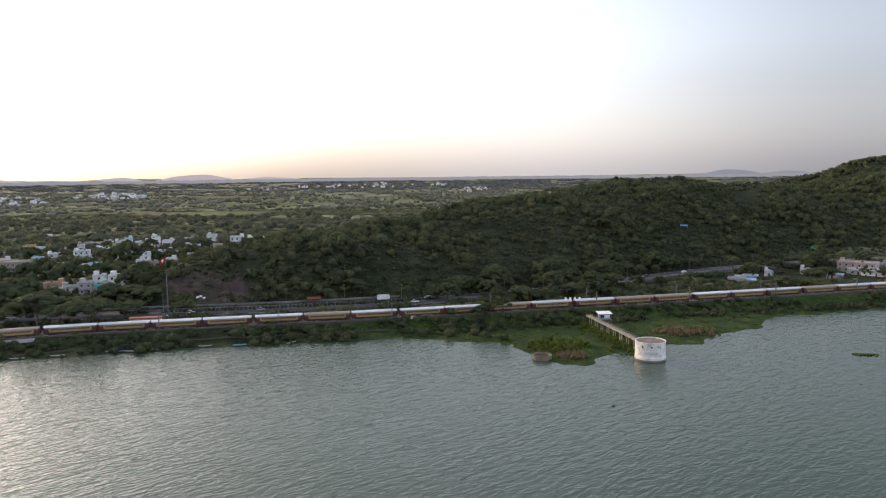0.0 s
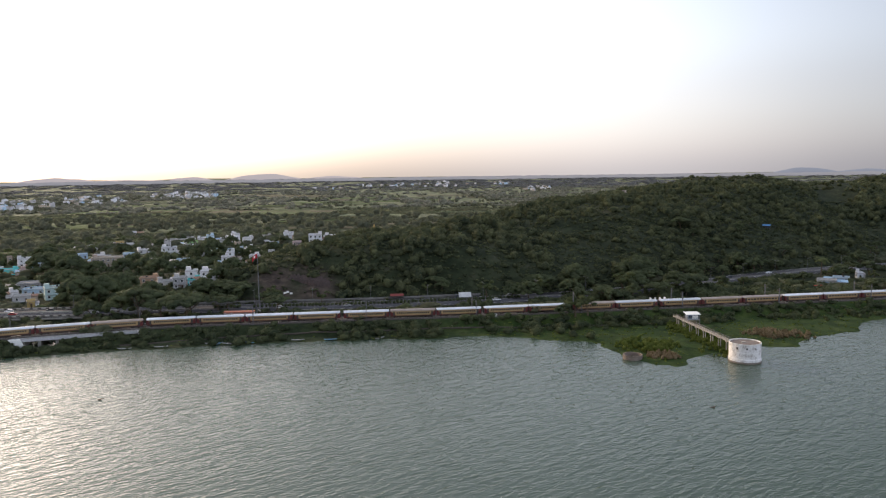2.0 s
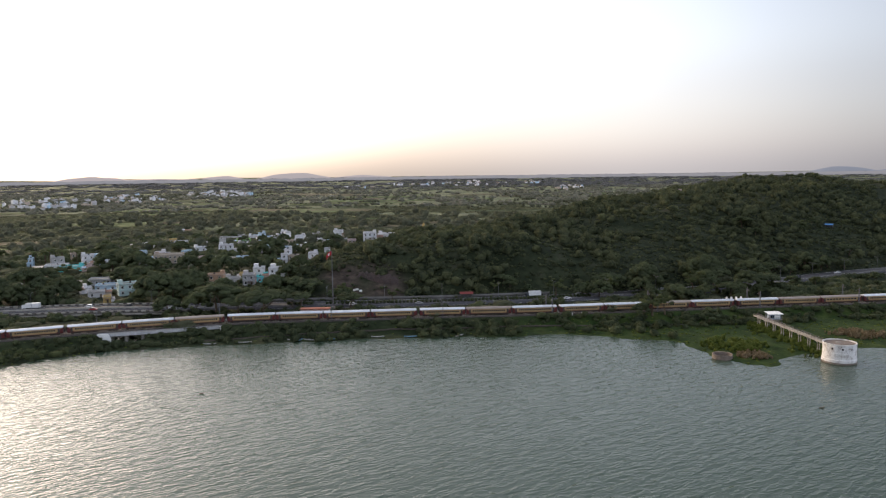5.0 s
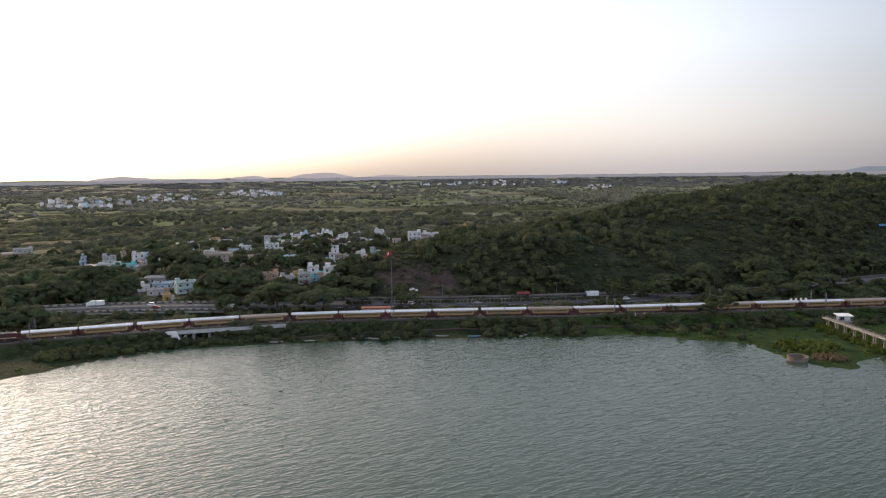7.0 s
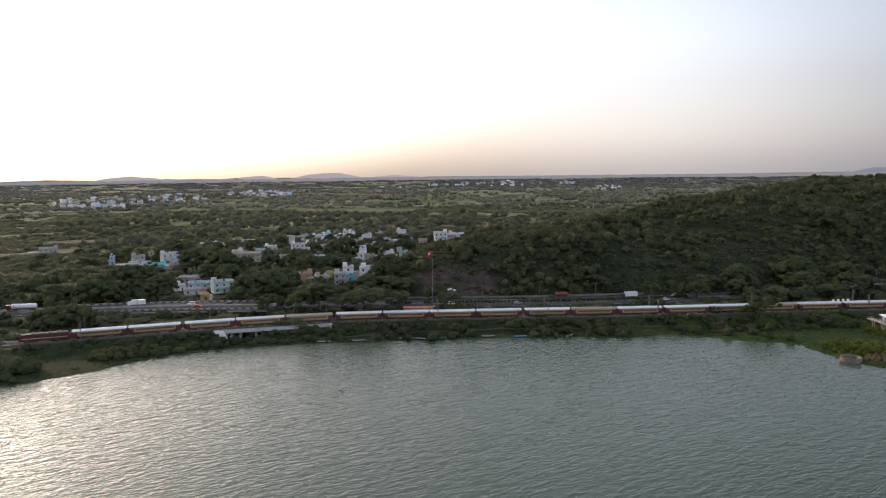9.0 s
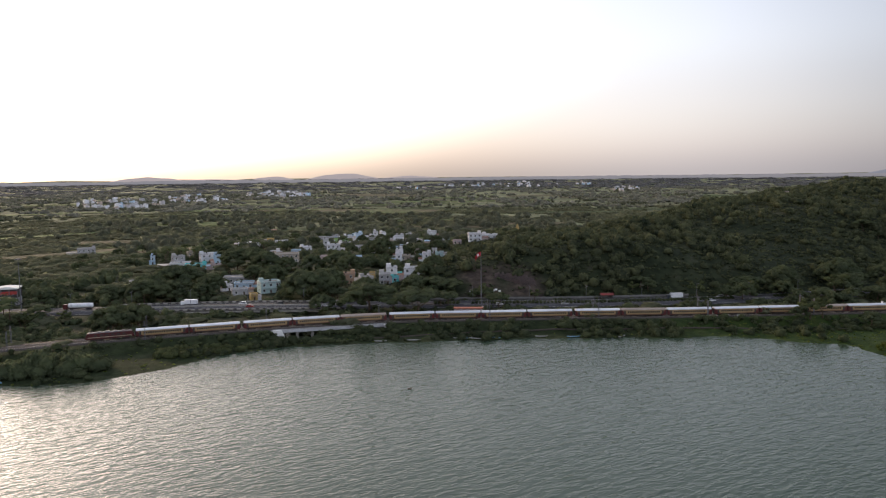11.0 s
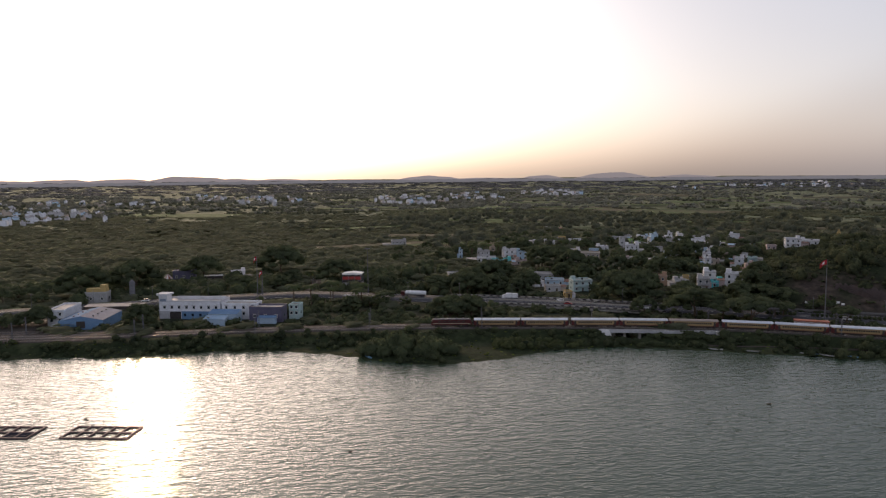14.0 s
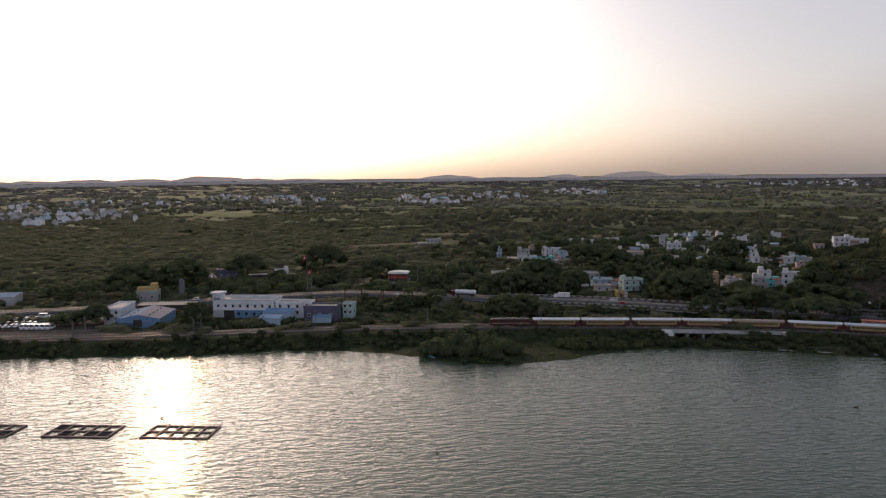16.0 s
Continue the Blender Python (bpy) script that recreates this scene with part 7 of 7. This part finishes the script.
S = (1.5 + 3.3 * rs.rand(len(X)) ** 1.8) * (0.8 + 0.45 * value_noise(X, Y, 40, 33))
stuff("hill_scrub", X, Y, S, S * rs.uniform(0.8, 1.15, len(X)), CL_NEAR, LEAF_HILL, "dense green round-crowned thorn trees covering the hill", "scrub")
X, Y = scatter(12000, (230, 560), (1000, 1450), lambda X, Y, r: (hill(X, Y) > 3) & ((X > 430) | (Y > 880)) & off_houses(X, Y), 42)
S = rs.uniform(3.5, 6.5, len(X))
stuff("far_hill_scrub", X, Y, S, S * 0.8, CL_FAR, LEAF_HILL, "thick green scrub on the higher hill behind", "scrub")


# scrub and trees of the plain, thinning with distance, leaf colours paled for haze
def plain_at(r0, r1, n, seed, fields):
    r = np.random.RandomState(seed)
    a, d = np.radians(r.uniform(-40, 78, n)), np.sqrt(r.uniform(r0 * r0, r1 * r1, n))
    X, Y = -d * np.sin(a) - 50, d * np.cos(a) - 20
    v = value_noise(X, Y, 70, seed + 1) * 0.6 + value_noise(X * 0.5, Y * 1.3, 160, seed + 2) * 0.4 + 0.35 * (np.degrees(a) > 42) * (d < 1250)
    k = (r.rand(n) < np.clip((v - fields) * 5, 0.03, 1)) & (hill(X, Y) < 3) & inside(X, Y, INLAND) & off_lines(X, Y, [(ROAD, 17), (SIDE, 7), (LOT, 22)]) & off_houses(X, Y) & ~on_field(X, Y)
    return X[k], Y[k]


X, Y = plain_at(230, 760, 9000, 51, 0.22)
k = (X < -430) | (Y > 560) | (rs.rand(len(X)) < 0.35)
X, Y = X[k], Y[k]
S = rs.uniform(2.6, 6.2, len(X)) + 5 * rs.rand(len(X)) ** 4
stuff("plain_scrub_near", X, Y, S, S * rs.uniform(0.30, 0.5, len(X)), CL_MID, LEAF_PLAIN_HAZED, "green thorn scrub on the plain behind the village", "scrub")
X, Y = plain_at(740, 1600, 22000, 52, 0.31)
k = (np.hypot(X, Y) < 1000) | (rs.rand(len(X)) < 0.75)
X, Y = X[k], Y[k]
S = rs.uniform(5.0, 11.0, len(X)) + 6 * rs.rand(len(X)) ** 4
stuff("plain_scrub", X, Y, S, np.minimum(S, 8) * rs.uniform(0.24, 0.40, len(X)), CL_FAR, LEAF_PLAIN_HAZED, "wide green scrub and tree belts of the plain, paled for haze", "scrub")
# belts of taller dark trees between the fields
X, Y = scatter(15000, (-2100, 520), (500, 2300), lambda X, Y, r: (np.hypot(X, Y) > 640) & (np.abs(value_noise(X * 0.55 + Y * 0.25, Y * 1.25 - X * 0.35, 150, 91) - 0.5) < 0.055 + 0.02 * r.rand(len(X))) & (hill(X, Y) < 3) & off_houses(X, Y) & ~on_field(X, Y), 92)
S = rs.uniform(3.0, 6.5, len(X))
stuff("tree_belts", X, Y, S, S * rs.uniform(0.75, 1.2, len(X)), CL_FAR, LEAF_BELT_HAZED, "dark belts of trees between fields of the plain", "trees")
X, Y = scatter(700, (-900, 520), (-150, 1250), lambda X, Y, r: (np.hypot(X, Y) > 600) & (hill(X, Y) < 3) & off_houses(X, Y, 3) & (np.degrees(np.arctan2(-X, Y)) < 46), 93)
S = rs.uniform(4.0, 8.0, len(X))
stuff("field_trees", X, Y, S, S * rs.uniform(0.9, 1.2, len(X)), CL_MID, LEAF_BELT_HAZED, "single round trees standing about the plain", "trees")
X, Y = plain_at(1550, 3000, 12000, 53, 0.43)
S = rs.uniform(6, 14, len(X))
stuff("far_tree_belts", X, Y, S, rs.uniform(4, 7, len(X)), CL_FAR, LEAF_FAR_HAZED, "distant belts of trees on the plain, paled for haze", "trees")
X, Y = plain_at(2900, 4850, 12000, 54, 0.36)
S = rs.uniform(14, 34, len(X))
stuff("horizon_woods", X, Y, S, rs.uniform(2.5, 4.5, len(X)), CL_FAR, LEAF_HORIZON_HAZED, "woods towards the horizon, leaf colour paled for haze", "trees")


# lakeside bushes, reeds and dry grass
def lakeside(lo, hi):
    def ok(X, Y, r):
        s, _ = line_dist(X, Y, SHORE[::2])
        k = inside(X, Y, LAND) & ~inside(X, Y, INLAND) & (s > lo) & (s < hi)
        d, _ = line_dist(X, Y, RAIL[::5])
        return k & (d > 7) & (np.hypot(X - 50, Y - 330) > 7) & ((np.abs(X - 51) > 9) | (Y > 338) | (Y < 275))
    return ok


def shore_bushes(X, Y, r):
    k = lakeside(2, 200)(X, Y, r)
    d, _ = line_dist(X, Y, RAIL[::5])
    v = value_noise(X, Y, 16, 61)
    wild = np.where(X < -70, 0.36, np.where(X < 40, 0.42, 0.50))
    near_rail = np.clip(1.35 - d / 40, 0.0, 1)
    return k & (v * (0.60 + 0.65 * near_rail) > wild) & ((X < -75) | (d < 26) | (r.rand(len(X)) < 0.05)) & ((np.hypot(X - BRIDGE[0] + 14, Y - BRIDGE[1] + 7) > 15) | (r.rand(len(X)) < 0.1))


def beside_rail(n, o0, o1, seed, i0=0, i1=None):
    r = np.random.RandomState(seed)
    k = r.randint(i0, i1 or len(RAIL), n)
    o = r.uniform(o0, o1, n)
    return RAIL[k, 0] - RAIL_T[k, 1] * o, RAIL[k, 1] + RAIL_T[k, 0] * o, r


X, Y, r_ = beside_rail(9000, -60, -6.5, 62)
k = shore_bushes(X, Y, r_)
X, Y = X[k], Y[k]
S = (0.8 + 1.9 * rs.rand(len(X)) ** 2) * np.where((X > -150) & (X < 40), 1.25, 1.0)
stuff("lakeside_bushes", X, Y, S, S * rs.uniform(0.75, 1.1, len(X)), CL_NEAR, LEAF_BANK, "green bushes between the railway and the lake", "bushes")
X, Y, r_ = beside_rail(5200, 11, 60, 63, 130, 1000)
v = value_noise(X, Y, 15, 64)
k = (v > 0.33) & off_lines(X, Y, [(ROAD, 13), (SIDE, 6), (LOT, 23)]) & off_houses(X, Y, 1.0) & (hill(X, Y) < 2.5) & (np.hypot(X - BRIDGE[0], Y - BRIDGE[1]) > 26) & ((np.hypot(X + 290, Y - 300) > 62) | (v > 0.62))
X, Y = X[k], Y[k]
S = (0.9 + 2.3 * rs.rand(len(X)) ** 2) * np.where(X > -130, 1.35, 1.0)
stuff("trackside_bushes", X, Y, S, S * rs.uniform(0.7, 1.1, len(X)), CL_MID, LEAF_BANK, "dense bushes between the railway and the highway", "bushes")
X, Y = scatter(2600, (-520, 262), (-215, 760), lambda X, Y, r: (value_noise(X, Y, 34, 65) > 0.50) & off_lines(X, Y, [(ROAD, 15), (SIDE, 8)]) & off_houses(X, Y, 2.5) & (hill(X, Y) < 4) & inside(X, Y, INLAND), 67)
S = rs.uniform(2.0, 4.6, len(X))
stuff("village_grove", X, Y, S, S * rs.uniform(0.9, 1.4, len(X)), CL_MID, LEAF_TREE, "dense dark tree crowns between the village houses", "trees")
X, Y = scatter(900, (-640, 130), (-370, 430), lambda X, Y, r: (value_noise(X, Y, 45, 71) > 0.40) & off_lines(X, Y, [(ROAD, 17), (SIDE, 10), (LOT, 30)]) & off_houses(X, Y, 3) & (line_dist(X, Y, ROAD[::4])[0] < 110) & inside(X, Y, [tuple(p) for p in ROAD[::-4]] + [(-680, -200), (-2000, -200), (-2000, 2000), (330, 2000)]), 72)
S = rs.uniform(3.6, 7.0, len(X))
stuff("roadside_grove", X, Y, S, S * rs.uniform(0.8, 1.05, len(X)), CL_NEAR, LEAF_TREE, "broad dark tree crowns behind the highway", "trees")
# shrubs planted down the middle of the highway below the hill
r_ = np.random.RandomState(83)
k = np.where((ROAD[:, 0] > -185) & (ROAD[:, 0] < 60))[0]
k = k[r_.randint(0, len(k), 1100)]
side_ = r_.uniform(-1.0, 1.0, 1100)
P = np.stack([ROAD[k, 0] - ROAD_T[k, 1] * side_, ROAD[k, 1] + ROAD_T[k, 0] * side_, np.full(1100, ROAD_Z + 0.2)], 1)[value_noise(ROAD[k, 0], ROAD[k, 1], 14, 84) > 0.3]
S = r_.uniform(0.4, 1.1, len(P))
tagged(new("median_shrubs", spread_mesh("median_shrubs", CL_MID, P, S, S * 1.25, LEAF_BANK, 85)), "dark clipped shrubs along the middle of the highway", "bushes", kind="stuff")
# tall bushes along the lake side of the highway below the hill
r_ = np.random.RandomState(81)
k = np.where((ROAD[:, 0] > -105) & (ROAD[:, 0] < 330))[0]
k = k[r_.randint(0, len(k), 620)]
side_ = np.where(ROAD_T[k, 0] > 0, -1, 1) * r_.uniform(12.2, 17, 620)
X, Y = ROAD[k, 0] - ROAD_T[k, 1] * side_, ROAD[k, 1] + ROAD_T[k, 0] * side_
k = (value_noise(X, Y, 17, 82) > 0.36) & off_lines(X, Y, [(ROAD, 11.8), (RAIL, 12)]) & off_houses(X, Y, 1.5)
X, Y = X[k], Y[k]
S = rs.uniform(1.5, 2.6, len(X))
stuff("verge_bushes", X, Y, S, S * rs.uniform(0.9, 1.25, len(X)), CL_MID, LEAF_BANK, "tall dark bushes along the verge of the highway", "bushes")
# dark shrubs in the strip between railway and highway by the works
X, Y = scatter(2600, (-500, 60), (-285, 300), lambda X, Y, r: inside(X, Y, INLAND) & ~inside(X, Y, [tuple(p) for p in ROAD[::-4]] + [(-680, -200), (-2000, -200), (-2000, 2000), (330, 2000)]) & off_lines(X, Y, [(ROAD, 14), (RAIL, 12.5), (LOT, 34), (SIDE, 6)]) & off_houses(X, Y, 1.5) & (value_noise(X, Y, 22, 75) > 0.34), 76)
S = 0.8 + 2.2 * rs.rand(len(X)) ** 2
stuff("yard_shrubs", X, Y, S, S * rs.uniform(0.8, 1.2, len(X)), CL_MID, LEAF_TREE, "dark shrubs between railway and highway near the works", "bushes")
# bushes under the right-hand spans of the railway bridge
a_, c_ = rs.uniform(-6.5, 27, 70), rs.uniform(-11, -7.2, 70)
X, Y = BRIDGE[0] + 0.9 * a_ - 0.43 * c_, BRIDGE[1] + 0.43 * a_ + 0.9 * c_
S = rs.uniform(0.7, 1.35, 70)
stuff("bridge_bushes", X, Y, S, S * rs.uniform(0.8, 1.1, 70), CL_NEAR, LEAF_BANK, "dark bushes growing against the railway bridge", "bushes")
# one large overhanging thicket
a, q = rs.rand(70) * 6.283, np.sqrt(rs.rand(70))
X, Y = -294 + 19 * q * np.cos(a), 183 + 8 * q * np.sin(a) + 0.5 * 19 * q * np.cos(a)
S = rs.uniform(2.6, 4.6, 70)
stuff("shore_thicket", X, Y, S, S * (1.9 - 1.0 * q), CL_NEAR, LEAF_TREE, "big leafy thicket overhanging the lake shore", "bushes")
a, q = rs.rand(46) * 6.283, np.sqrt(rs.rand(46))
X, Y = -258 + 20 * q * np.cos(a), 222 + 8 * q * np.sin(a) + 0.6 * 20 * q * np.cos(a)
S = rs.uniform(1.3, 2.6, 46)
stuff("shore_thicket", X, Y, S, S, CL_NEAR, LEAF_LIGHT, "leafy bushes on the lake shore", "bushes")
a, q = rs.rand(110) * 6.283, np.sqrt(rs.rand(110))
X, Y = 27.5 + 13 * q * np.cos(a), 292 + 11 * q * np.sin(a)
S = rs.uniform(0.8, 1.7, 110)
stuff("reed_bed", X, Y, S, S * 1.2, CL_NEAR, LEAF_REED, "bright green reeds and bushes on the marshy point", "reeds")
a, q = rs.rand(130) * 6.283, np.sqrt(rs.rand(130))
X, Y = 32 + 6.5 * q * np.cos(a), 276.5 + 4.5 * q * np.sin(a)
S = rs.uniform(0.35, 0.8, 130)
stuff("dry_reeds", X, Y, S, S * 1.9, CL_NEAR, LEAF_DRY, "tan dry reeds on the marshy point", "reeds")
a, q = rs.rand(260) * 6.283, np.sqrt(rs.rand(260))
q = q * (0.45 + 0.55 * np.abs(np.sin(2.3 * a + 0.6)))
X, Y = 84 + 17 * q * np.cos(a), 322 + 10 * q * np.sin(a)
S = rs.uniform(0.3, 0.85, 260)
stuff("dry_reeds", X, Y, S, S * 1.8, CL_NEAR, LEAF_DRY, "brown dry grass patch in the marsh", "reeds")
# reeds added and sized so the posts look shorter from the camera
X, Y = 43.5 + 16.1 * (u_ := rs.rand(260)), 335.5 - 54.2 * u_
X, Y = X + rs.normal(0, 3.6, 260), Y + rs.normal(0, 1.5, 260)
S = rs.uniform(0.7, 1.4, 260)
stuff("walkway_reeds", X, Y, S, S * rs.uniform(0.8, 1.3, 260), CL_NEAR, LEAF_REED, "green reeds added beneath the footbridge to cover its post feet", "reeds")
# low marsh plants that fringe the water
X, Y = scatter(26000, (-470, 40), (210, 400), lambda X, Y, r: lakeside(-0.5, 40)(X, Y, r) & (r.rand(len(X)) < np.where(X > -40, 0.9, 0.35)), 66)
S = rs.uniform(0.35, 0.95, len(X))
stuff("marsh_plants", X, Y, S, S * 0.55, [clump(1, 8, 0.45, 80 + s, 3) for s in range(4)], LEAF_REED, "low green water plants along the shore", "marsh plants")
for x, y, s in ((146, 286, 3.2), (143, 287, 1.8)):
    a, q = rs.rand(24) * 6.283, np.sqrt(rs.rand(24))
    P = np.stack([x + s * 1.3 * q * np.cos(a), y + s * 0.6 * q * np.sin(a), np.full(24, -0.1)], 1)
    tagged(new("floating_weed", spread_mesh("floating_weed", CL_FAR, P, np.full(24, 0.7), np.full(24, 0.5), LEAF_REED, 3)), "floating mat of green water weed", "water weed", kind="stuff")
for x, y in ((-364, 52), (-155, 197), (-325, 62), (-238, 90), (40, 217)):
    b = bmesh.new()
    for i in range(3):
        tube(b, (x - 0.8 + i * 0.5, y - 0.2 * i, 0.0), (x + 0.1 + i * 0.2, y + 0.2 * i, 0.25 + 0.1 * i), 0.2, 0.09, 6)
    solid("drift_stump", b, BARK, "dark stump sticking out of the lake", "stump")


# ---- far towns and horizon hills ----

def distant_town(cx, cy, rx, ry, n, seed):
    """Houses of a far town as plan rows: place, half sizes, height, turn."""
    r = np.random.RandomState(seed)
    a, q = r.rand(n) * 6.283, np.sqrt(r.rand(n))
    u, v, d = rx * q * np.cos(a), ry * q * np.sin(a), math.hypot(cx, cy)
    return np.column_stack([cx + (u * cy + v * cx) / d, cy + (-u * cx + v * cy) / d, r.uniform(3, 8, n), r.uniform(3, 6, n), r.choice([3.6, 6.6, 6.6, 9.8], n), r.rand(n) * 3.1])


def town_mesh(name, rows, material, roof):
    """Flat-roofed blocks with a stair head each, walls and roofs in one mesh."""
    V, F, slot = [], [], []
    unit = np.array([(x, y, z) for z in (0, 1) for x, y in ((-1, -1), (1, -1), (1, 1), (-1, 1))], float)
    quads_ = np.array([(0, 1, 5, 4), (1, 2, 6, 5), (2, 3, 7, 6), (3, 0, 4, 7), (4, 5, 6, 7)])
    for x, y, hw, hd, h, turn in rows:
        c, s, z = math.cos(turn), math.sin(turn), ground_z(x, y) - 1.5
        for ox, oy, bw, bd, z0, z1 in ((0, 0, hw, hd, 0, h + 1.5), (hw * 0.55, 0.1, hw * 0.3, hd * 0.4, h + 1.5, h + 3.9), (-hw * 0.1, hd * 0.97, hw, 0.12, h + 1.5, h + 2.3), (-hw * 0.1, -hd * 0.97, hw, 0.12, h + 1.5, h + 2.3)):
            q = unit * [bw, bd, z1 - z0] + [ox, oy, z0]
            F.append(quads_ + len(V) * 8)
            V.append(np.column_stack([x + q[:, 0] * c - q[:, 1] * s, y + q[:, 0] * s + q[:, 1] * c, z + q[:, 2]]))
            slot += [0, 0, 0, 0, 1]
    me = tri_mesh(name, np.vstack(V), np.vstack(F), material)
    me.materials.append(roof)
    me.polygons.foreach_set("material_index", np.array(slot, np.int32))
    return me


TOWNS = [(-1600, 555, 72, 300, 42), (-1529, 652, 77, 232, 40), (-2052, 913, 263, 248, 44), (-2095, 1348, 76, 271, 20), (-1819, 1372, 105, 330, 40), (-1439, 1597, 104, 309, 55), (-1402, 1886, 87, 310, 45), (-1302, 2212, 113, 270, 42), (-153, 2748, 50, 244, 22), (-856, 3340, 41, 258, 14), (-690, 3613, 43, 230, 12), (-373, 3512, 42, 260, 14), (-982, 3309, 68, 214, 10), (-1052, 2975, 81, 172, 10), (-667, 3242, 223, 285, 18), (-1295, 2253, 102, 250, 22)]
rows = np.vstack([distant_town(*a, 1 + k) for k, a in enumerate(TOWNS)])
pick = np.arange(len(rows)) % 12
for ks, colour in ((tuple(range(5)), "white"), ((5,), "blue"), ((6, 7), "beige"), ((8, 9, 10, 11), "grey")):
    tagged(new("distant_houses", town_mesh("distant_houses", rows[np.isin(pick, ks)], WALLS[colour], ROOF_SLAB)), f"{COLOUR_WORDS[colour]} flat-roofed houses of far towns on the plain", "houses", kind="stuff")



# trees among the houses of the far towns
r_ = np.random.RandomState(97)
tx, ty = np.concatenate([np.stack([a[0] + a[2] * 1.15 * r_.normal(0, 0.6, a[4] * 3), a[1] + max(a[2], a[3]) * r_.normal(0, 0.6, a[4] * 3)]) for a in TOWNS], axis=1)
S = rs.uniform(4, 8, len(tx))
stuff("town_trees", tx, ty, S, S * rs.uniform(0.6, 0.9, len(tx)), CL_FAR, LEAF_BELT_HAZED, "dark trees among the houses of the far towns", "trees")


def far_hill(bearing, half, rise, dist=4780, material=HAZE_HILL):
    """A ridge on the horizon, its haze put into a glow; bearing and half width in degrees left of +y."""
    n, V, F = 70, [], []
    r = np.random.RandomState(int(bearing * 10) % 9999)
    u = np.linspace(-1, 1, n)
    prof = np.clip(np.cos(u * math.pi / 2), 0, 1) ** 1.3 * (0.9 + 0.10 * np.interp(u, np.linspace(-1, 1, 9), r.uniform(-1, 1, 9)))
    for k, back in ((0, 0), (1, 60), (2, 90)):
        for i in range(n):
            a = radians(bearing + half * u[i])
            d = dist + back
            V.append((-100 - d * math.sin(a), -50 + d * math.cos(a), 30 if k == 0 else 46 + rise * prof[i] * (1 if k == 2 else 0.8)))
    for k in range(2):
        for i in range(n - 1):
            q = k * n + i
            F.append((q, q + 1, q + n + 1, q + n))
    tagged(new("backdrop_hill", tri_mesh("backdrop_hill", V, F, material)), "hill on the far horizon, its haze painted as a glow", "hill", kind="structure")


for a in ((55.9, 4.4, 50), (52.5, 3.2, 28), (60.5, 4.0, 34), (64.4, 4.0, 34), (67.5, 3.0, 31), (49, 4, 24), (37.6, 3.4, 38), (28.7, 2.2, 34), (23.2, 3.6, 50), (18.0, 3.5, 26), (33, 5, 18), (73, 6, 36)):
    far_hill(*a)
def far_ring(dist, top, seed):
    """A low uneven glowing strip far off, added as haze along the plain's rim."""
    n = 700
    a = np.radians(np.linspace(-50, 95, n))
    z = top + 5.0 * (value_noise(a * 900, a * 0, 9, seed) - 0.4) + 2.0 * (value_noise(a * 900, a * 0, 2.1, seed + 1) - 0.5)
    V = np.vstack([np.column_stack([-dd * np.sin(a) - 60, dd * np.cos(a) - 20, zz]) for dd, zz in ((dist - 40, np.full(n, top - 20.0)), (dist, z), (dist + 60, z - 1))])
    k = np.arange(n - 1)
    F = np.vstack([np.stack([k + o, k + 1 + o, k + n + 1 + o, k + n + o], 1) for o in (0, n)])
    tagged(new("backdrop_plain", tri_mesh("backdrop_plain", V, F, HAZE_PLAIN)), "glowing strip added at the plain's rim as horizon haze", "horizon", kind="structure")


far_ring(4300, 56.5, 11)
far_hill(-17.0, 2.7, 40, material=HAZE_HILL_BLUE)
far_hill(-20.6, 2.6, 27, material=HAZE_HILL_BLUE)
